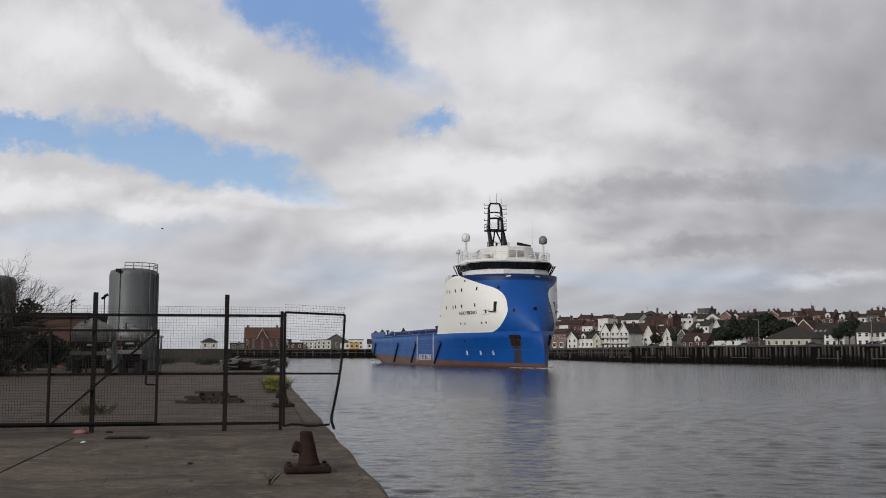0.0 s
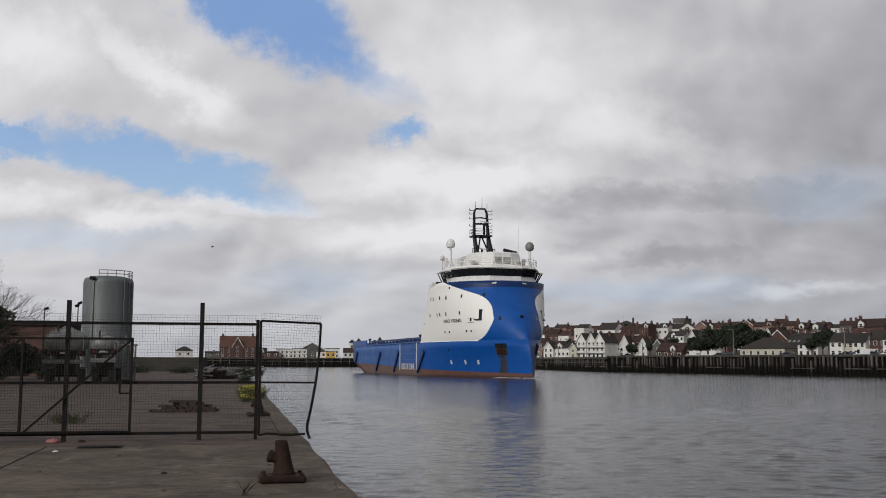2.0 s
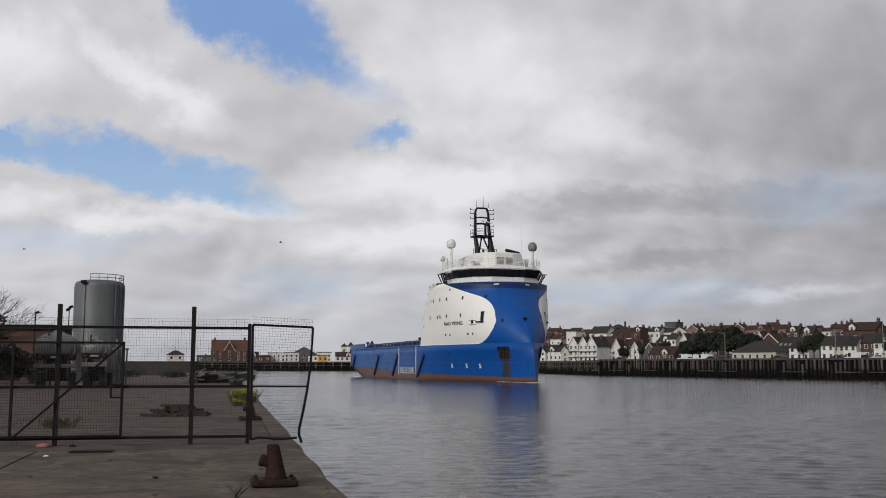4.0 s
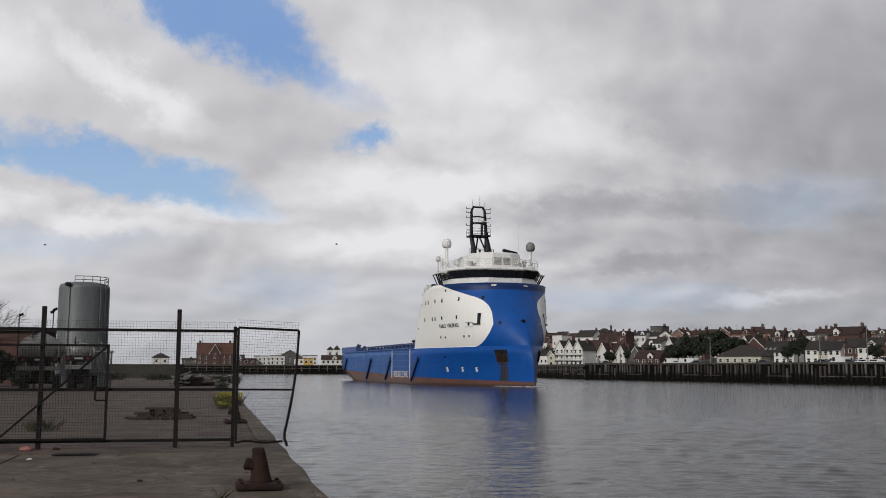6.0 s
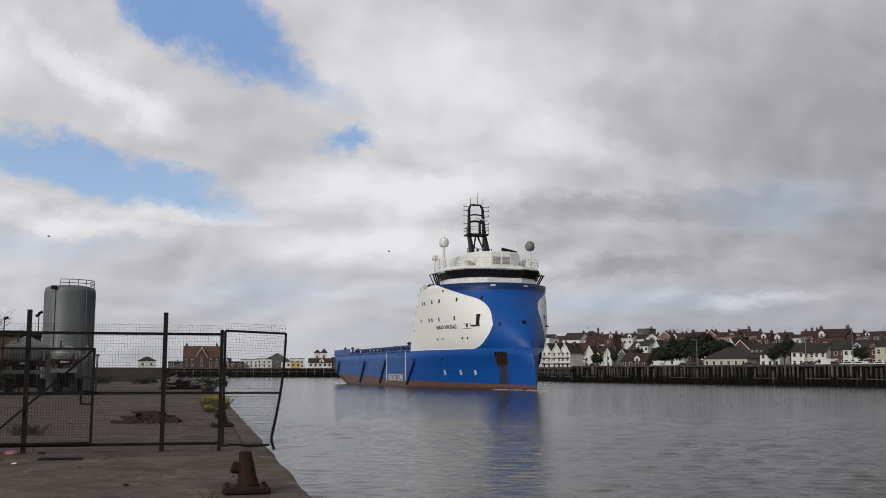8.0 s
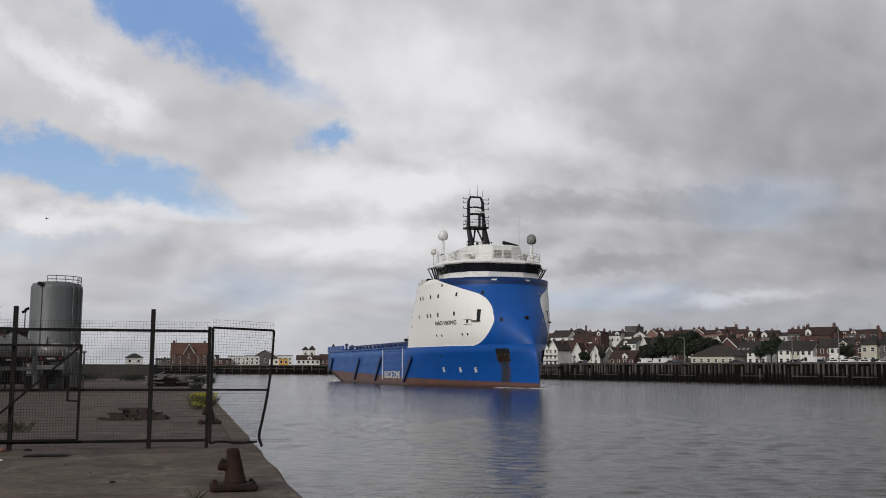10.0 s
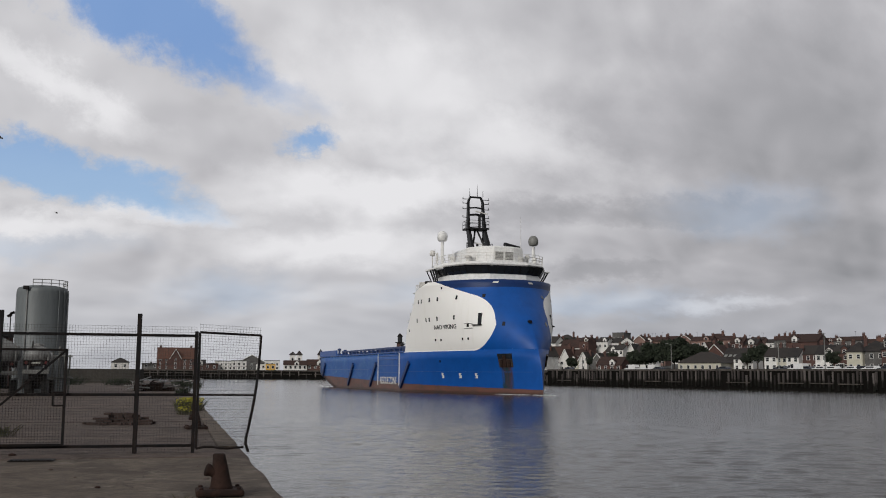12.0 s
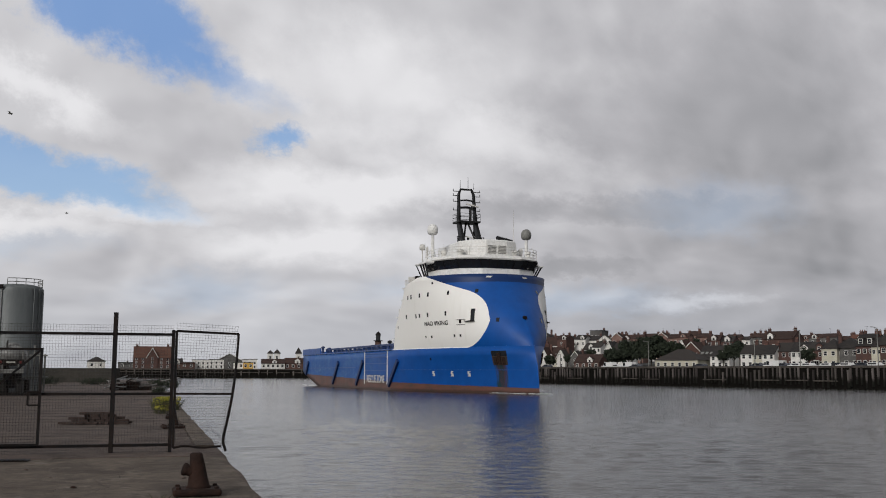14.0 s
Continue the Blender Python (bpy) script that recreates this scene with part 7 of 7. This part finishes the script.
weed(-11.5, 22.0, 0.4, 0.3, 110, "dry green weed clump behind the fence", 0, 11)
weed(-34.0, 120.0, 2.2, 1.1, 300, "dark green scrub below the wall", 0, 12)


OLD_BRICK = paint("sooty_brick", (0.055, 0.032, 0.026), (0.03, 0.02, 0.018), 0.9, 0, 12, 3, 0.3, vary=0.7)


def brick_stack():
    s = thing("brick_stack", "low untidy stack of old red bricks", "brick stack", pose(-6.95, 30.5, 0.022, 0, 0, 8))
    rng = random.Random(3)
    def one(bm):
        return box(bm, -0.108, 0.108, -0.05, 0.05, 0, 0.068, 0.006)
    for layer in range(5):
        for i in range(7 if layer < 3 else 4):
            for j in range(4):
                if rng.random() < 0.06 * layer:
                    continue
                x = -0.68 + i * 0.222 + rng.uniform(-0.02, 0.02) + (0.1 if layer % 2 else 0) + (0.3 if layer > 2 else 0)
                y = -0.3 + j * 0.13 + rng.uniform(-0.015, 0.015)
                piece("brick", "old_brick", one, OLD_BRICK, s, Matrix.Translation((x, y, layer * 0.0695)) @ pose(0, 0, 0, 0, 0, rng.uniform(-4, 4)))
    for k in range(16):
        a = rng.uniform(0, 6.28)
        piece("brick", "old_brick", one, OLD_BRICK, s, Matrix.Translation((math.cos(a) * 1.0, math.sin(a) * 0.55, 0)) @ pose(0, 0, 0, 0, 0, rng.uniform(0, 180)))


brick_stack()
PALE_STEEL = paint("galvanised_scrap", (0.34, 0.34, 0.33), (0.18, 0.16, 0.15), 0.6, 0.4, 5, 1, 0.1)


def scrap_heap():
    s = thing("scrap_heap", "tangled heap of grey pipes and bars", "scrap heap", pose(-16.9, 84.5, 0.02))
    rng = random.Random(9)
    for k in range(46):
        bm = mesh()
        a = rng.uniform(-0.5, 0.5) + (math.pi / 2 if rng.random() < 0.25 else 0)
        l = rng.uniform(0.8, 2.2)
        z = 0.06 + 0.9 * rng.random() ** 1.8
        c = Vector((rng.gauss(0, 1.0), rng.gauss(0, 0.7), z))
        d = Vector((math.cos(a), math.sin(a), rng.uniform(-0.25, 0.25))).normalized() * l / 2
        lo = min((c - d).z, (c + d).z) - 0.05
        c.z -= min(0.0, lo)
        rod(bm, c - d, c + d, rng.uniform(0.03, 0.07), n=6)
        part("pipe", bm, PALE_STEEL if rng.random() < 0.85 else RUST, s)
    for k in range(5):
        bm = mesh()
        x, y = rng.uniform(-1.4, 1.4), rng.uniform(-0.6, 0.6)
        box(bm, x - 0.5, x + 0.5, y - 0.4, y + 0.4, 0, rng.uniform(0.3, 0.7), 0.04)
        part("crate", bm, RUST, s)


scrap_heap()


def drain_cover():
    d = thing("drain_cover", "dark iron drain cover set in the slab", "drain cover", pose(-5.62, 18.1, 0.024, 0, 0, QUAY_TURN))
    bm = mesh()
    box(bm, -0.37, 0.37, -0.2, 0.2, 0.0, 0.012, 0.004)
    part("frame", bm, STEEL, d)
    for k in range(9):
        bm = mesh()
        box(bm, -0.32 + k * 0.072, -0.28 + k * 0.072, -0.17, 0.17, 0.013, 0.02)
        part("bar", bm, STEEL, d)


drain_cover()
PINK = paint("faded_pink_plastic", (0.30, 0.12, 0.11), (0.22, 0.09, 0.08), 0.6, 0, 8, 3, 0.1)


def rag(x, y, r, material, label, category, seed):
    rng = random.Random(seed)
    bm = mesh()
    rings = []
    for z, s in ((0, 1.0), (0.25, 1.05), (0.6, 0.7), (0.85, 0.25)):
        rings.append([bm.verts.new((math.cos(k * 0.698) * r * s * rng.uniform(0.7, 1.3), math.sin(k * 0.698) * r * 0.6 * s * rng.uniform(0.7, 1.3), z * r * 0.7)) for k in range(9)])
    loft_rings(bm, rings)
    ob = part(category.replace(" ", "_"), bm, material, smooth=True)
    ob.matrix_basis = pose(x, y, 0.022)
    tagged(ob, label, category)


rag(-6.78, 19.0, 0.13, PINK, "faded pink plastic bag at the fence post", "plastic bag", 1)
rag(-6.3, 19.15, 0.07, RUST, "small rusty lump by the fence", "rubble", 2)
rag(-6.05, 17.1, 0.045, FRAME, "crumpled white paper cup on the slab", "paper cup", 3)
rag(-3.45, 13.9, 0.04, RUST, "small dark stone on the slab", "stone", 4)
rag(-9.6, 21.0, 0.16, RUST, "dark lump of rubble behind the fence", "rubble", 5)
for k, (kx, ky) in enumerate(((-4.1, 15.2), (-2.6, 16.9), (-5.2, 14.1), (-3.0, 12.1), (-4.8, 16.4), (-2.2, 15.0), (-7.2, 17.8))):
    rag(kx, ky, 0.02 + 0.004 * k, YARD, "small chip of broken concrete", "stone", 20 + k)


def bare_tree(x, y, h, seed):
    """Branches fork again and again; few leaves low down."""
    rng = random.Random(seed)
    t = thing("bare_tree", "leafless tree with fine twigs behind the fence", "tree", pose(x, y, 0))
    bm = mesh()
    tips = []
    def grow(p, d, l, r, depth):
        q = p + d * l
        rod(bm, p, q, r, r * 0.7, n=5 if depth < 3 else 3)
        if depth >= 6:
            tips.append(q)
            return
        for _ in range(3 if depth in (1, 2, 4) else 2):
            n = (d + Vector((rng.gauss(0, 0.42), rng.gauss(0, 0.42), rng.gauss(0.08, 0.3)))).normalized()
            grow(q, n, l * rng.uniform(0.62, 0.88), r * 0.62, depth + 1)
    for k in range(3):
        grow(Vector((rng.uniform(-0.3, 0.3), rng.uniform(-0.3, 0.3), 0)), Vector((rng.uniform(-0.4, 0.5), rng.uniform(-0.3, 0.3), 1)).normalized(), h * 0.25, 0.10, 0)
    tagged(part("twig_mass", bm, BARK, t), kind="stuff")
    bm = mesh()
    for k in range(24):
        leaves(bm, rng, (rng.uniform(-3.2, 1.0), rng.uniform(-1, 1), rng.uniform(0.4, h * 0.6)), 0.9, 170, 0.17)
    tagged(part("leaves", bm, LEAF, t), kind="stuff")


def bush(x, y, wide, h, seed):
    """A dense dark shrub: short stems under many leaves."""
    rng = random.Random(seed)
    b = thing("bush", "dense dark green bush beside the yard shed", "bush", pose(x, y, 0), "bushes by the shed")
    bm = mesh()
    for k in range(6):
        rod(bm, (0.1 * k - 0.3, 0, 0), (rng.uniform(-1, 1) * wide * 0.7, rng.uniform(-0.5, 0.5), h * rng.uniform(0.5, 0.8)), 0.05, 0.02, 5)
    part("stem", bm, BARK, b)
    bm = mesh()
    for k in range(12):
        leaves(bm, rng, (rng.uniform(-wide, wide), rng.uniform(-0.6, 0.6), rng.uniform(0.35, 0.8) * h), h * 0.3, 150, 0.2)
    tagged(part("leaves", bm, LEAF, b), kind="stuff")


bush(-29.6, 80.0, 1.7, 2.6, 21)
bush(-32.6, 79.5, 1.8, 2.9, 22)
bush(-35.6, 80.5, 1.9, 3.3, 23)
bush(-27.3, 76.0, 1.0, 1.7, 24)
bare_tree(-26.4, 62.0, 7.0, 4)
bare_tree(-27.6, 60.5, 8.2, 8)


def gull():
    g = thing("gull", "small grey gull gliding over the river", "bird", group="gulls")
    bm = mesh()
    lathe(bm, [(0.01, -0.22), (0.06, -0.1), (0.075, 0.02), (0.05, 0.15), (0.035, 0.2), (0.01, 0.24)], 10, m=pose(0, 0, 0, 0, 90, 0))
    part("body", bm, GREY_PAINT, g, smooth=True)
    for side in (-1, 1):
        bm = mesh()
        pts = [((-0.07, 0.04, 0), (0.09, 0.04, 0)), ((-0.05, 0.3, 0.1), (0.1, 0.3, 0.1)), ((-0.1, 0.68, 0.04), (-0.04, 0.68, 0.04))]
        rows = [[bm.verts.new((a[0], side * a[1], a[2] + dz)) for a in r for dz in (0.0, 0.012)] for r in pts]
        for a, b in zip(rows, rows[1:]):
            for i, j in ((0, 1), (1, 3), (3, 2), (2, 0)):
                bm.faces.new((a[i], a[j], b[j], b[i]))
        bm.faces.new((rows[-1][0], rows[-1][1], rows[-1][3], rows[-1][2]))
        bmesh.ops.recalc_face_normals(bm, faces=bm.faces)
        part("wing", bm, GREY_PAINT, g)
    return g


gulls = [gull()]
gulls[0].scale = (0.65, 0.65, 0.65)
gulls += [copy_thing(gulls[0], pose(0, 0, 30)) for _ in range(2)]


# ----------------------------------------------------------------- motion
def motions():
    walk(ship, [
        (0, afloat(14.78, 146.01, 15.34)),
        (0.5, afloat(15.03, 144.86, 15.24)),
        (1, afloat(15.28, 143.70, 15.15)),
        (1.5, afloat(15.54, 142.53, 15.06)),
        (2, afloat(15.80, 141.36, 14.98)),
        (2.5, afloat(16.06, 140.18, 14.90)),
        (3, afloat(16.32, 139.00, 14.83)),
        (3.5, afloat(16.59, 137.82, 14.76)),
        (4, afloat(16.86, 136.63, 14.69)),
        (4.5, afloat(17.13, 135.44, 14.63)),
        (5, afloat(17.40, 134.25, 14.57)),
        (5.5, afloat(17.68, 133.05, 14.52)),
        (6, afloat(17.96, 131.85, 14.47)),
        (6.5, afloat(18.24, 130.65, 14.43)),
        (7, afloat(18.52, 129.44, 14.39)),
        (7.5, afloat(18.81, 128.24, 14.36)),
        (8, afloat(19.09, 127.03, 14.33)),
        (8.5, afloat(19.38, 125.83, 14.30)),
        (9, afloat(19.67, 124.62, 14.28)),
        (9.5, afloat(19.96, 123.41, 14.26)),
        (10, afloat(20.26, 122.21, 14.25)),
        (10.5, afloat(20.55, 121.00, 14.25)),
        (11, afloat(20.85, 119.80, 14.24)),
        (11.5, afloat(21.15, 118.60, 14.24)),
        (12, afloat(21.44, 117.40, 14.25)),
        (12.5, afloat(21.74, 116.20, 14.26)),
        (13, afloat(22.04, 115.00, 14.28)),
        (13.5, afloat(22.34, 113.81, 14.30)),
        (14, afloat(22.65, 112.62, 14.32)),
    ])
    walk(clouds, [(0, pose(0, 0, 0)), (7, pose(DRIFT * 7, -4, 0)), (14, pose(DRIFT * 14, -8, 0))])
    walk(water, [(0, pose(0, 0, WATER_Z)), (7, pose(2.2, -3.0, WATER_Z)), (14, pose(4.4, -6.0, WATER_Z))])

    walk(gulls[0], [(0, pose(-25.4, 90, 12.6)), (1.5, pose(-20.4, 90, 11.6)), (3, pose(-15.2, 90, 12.1)), (6.5, pose(-4.4, 95, 13.2)), (7.5, pose(-1.3, 95, 13.0)), (14, pose(19, 100, 12))])
    walk(gulls[1], [(0, pose(-75, 60, 14)), (10, pose(-34, 60, 15.5)), (13, pose(-19.11, 60, 15.15)), (14, pose(-19.5, 60, 16.6))])
    walk(gulls[2], [(0, pose(-44, 90, 11.5)), (6.5, pose(-30.9, 90, 12.5)), (11, pose(-28.2, 90, 15.1)), (12.5, pose(-26.3, 90, 15.5)), (14, pose(-24, 90, 15.3))])


motions()
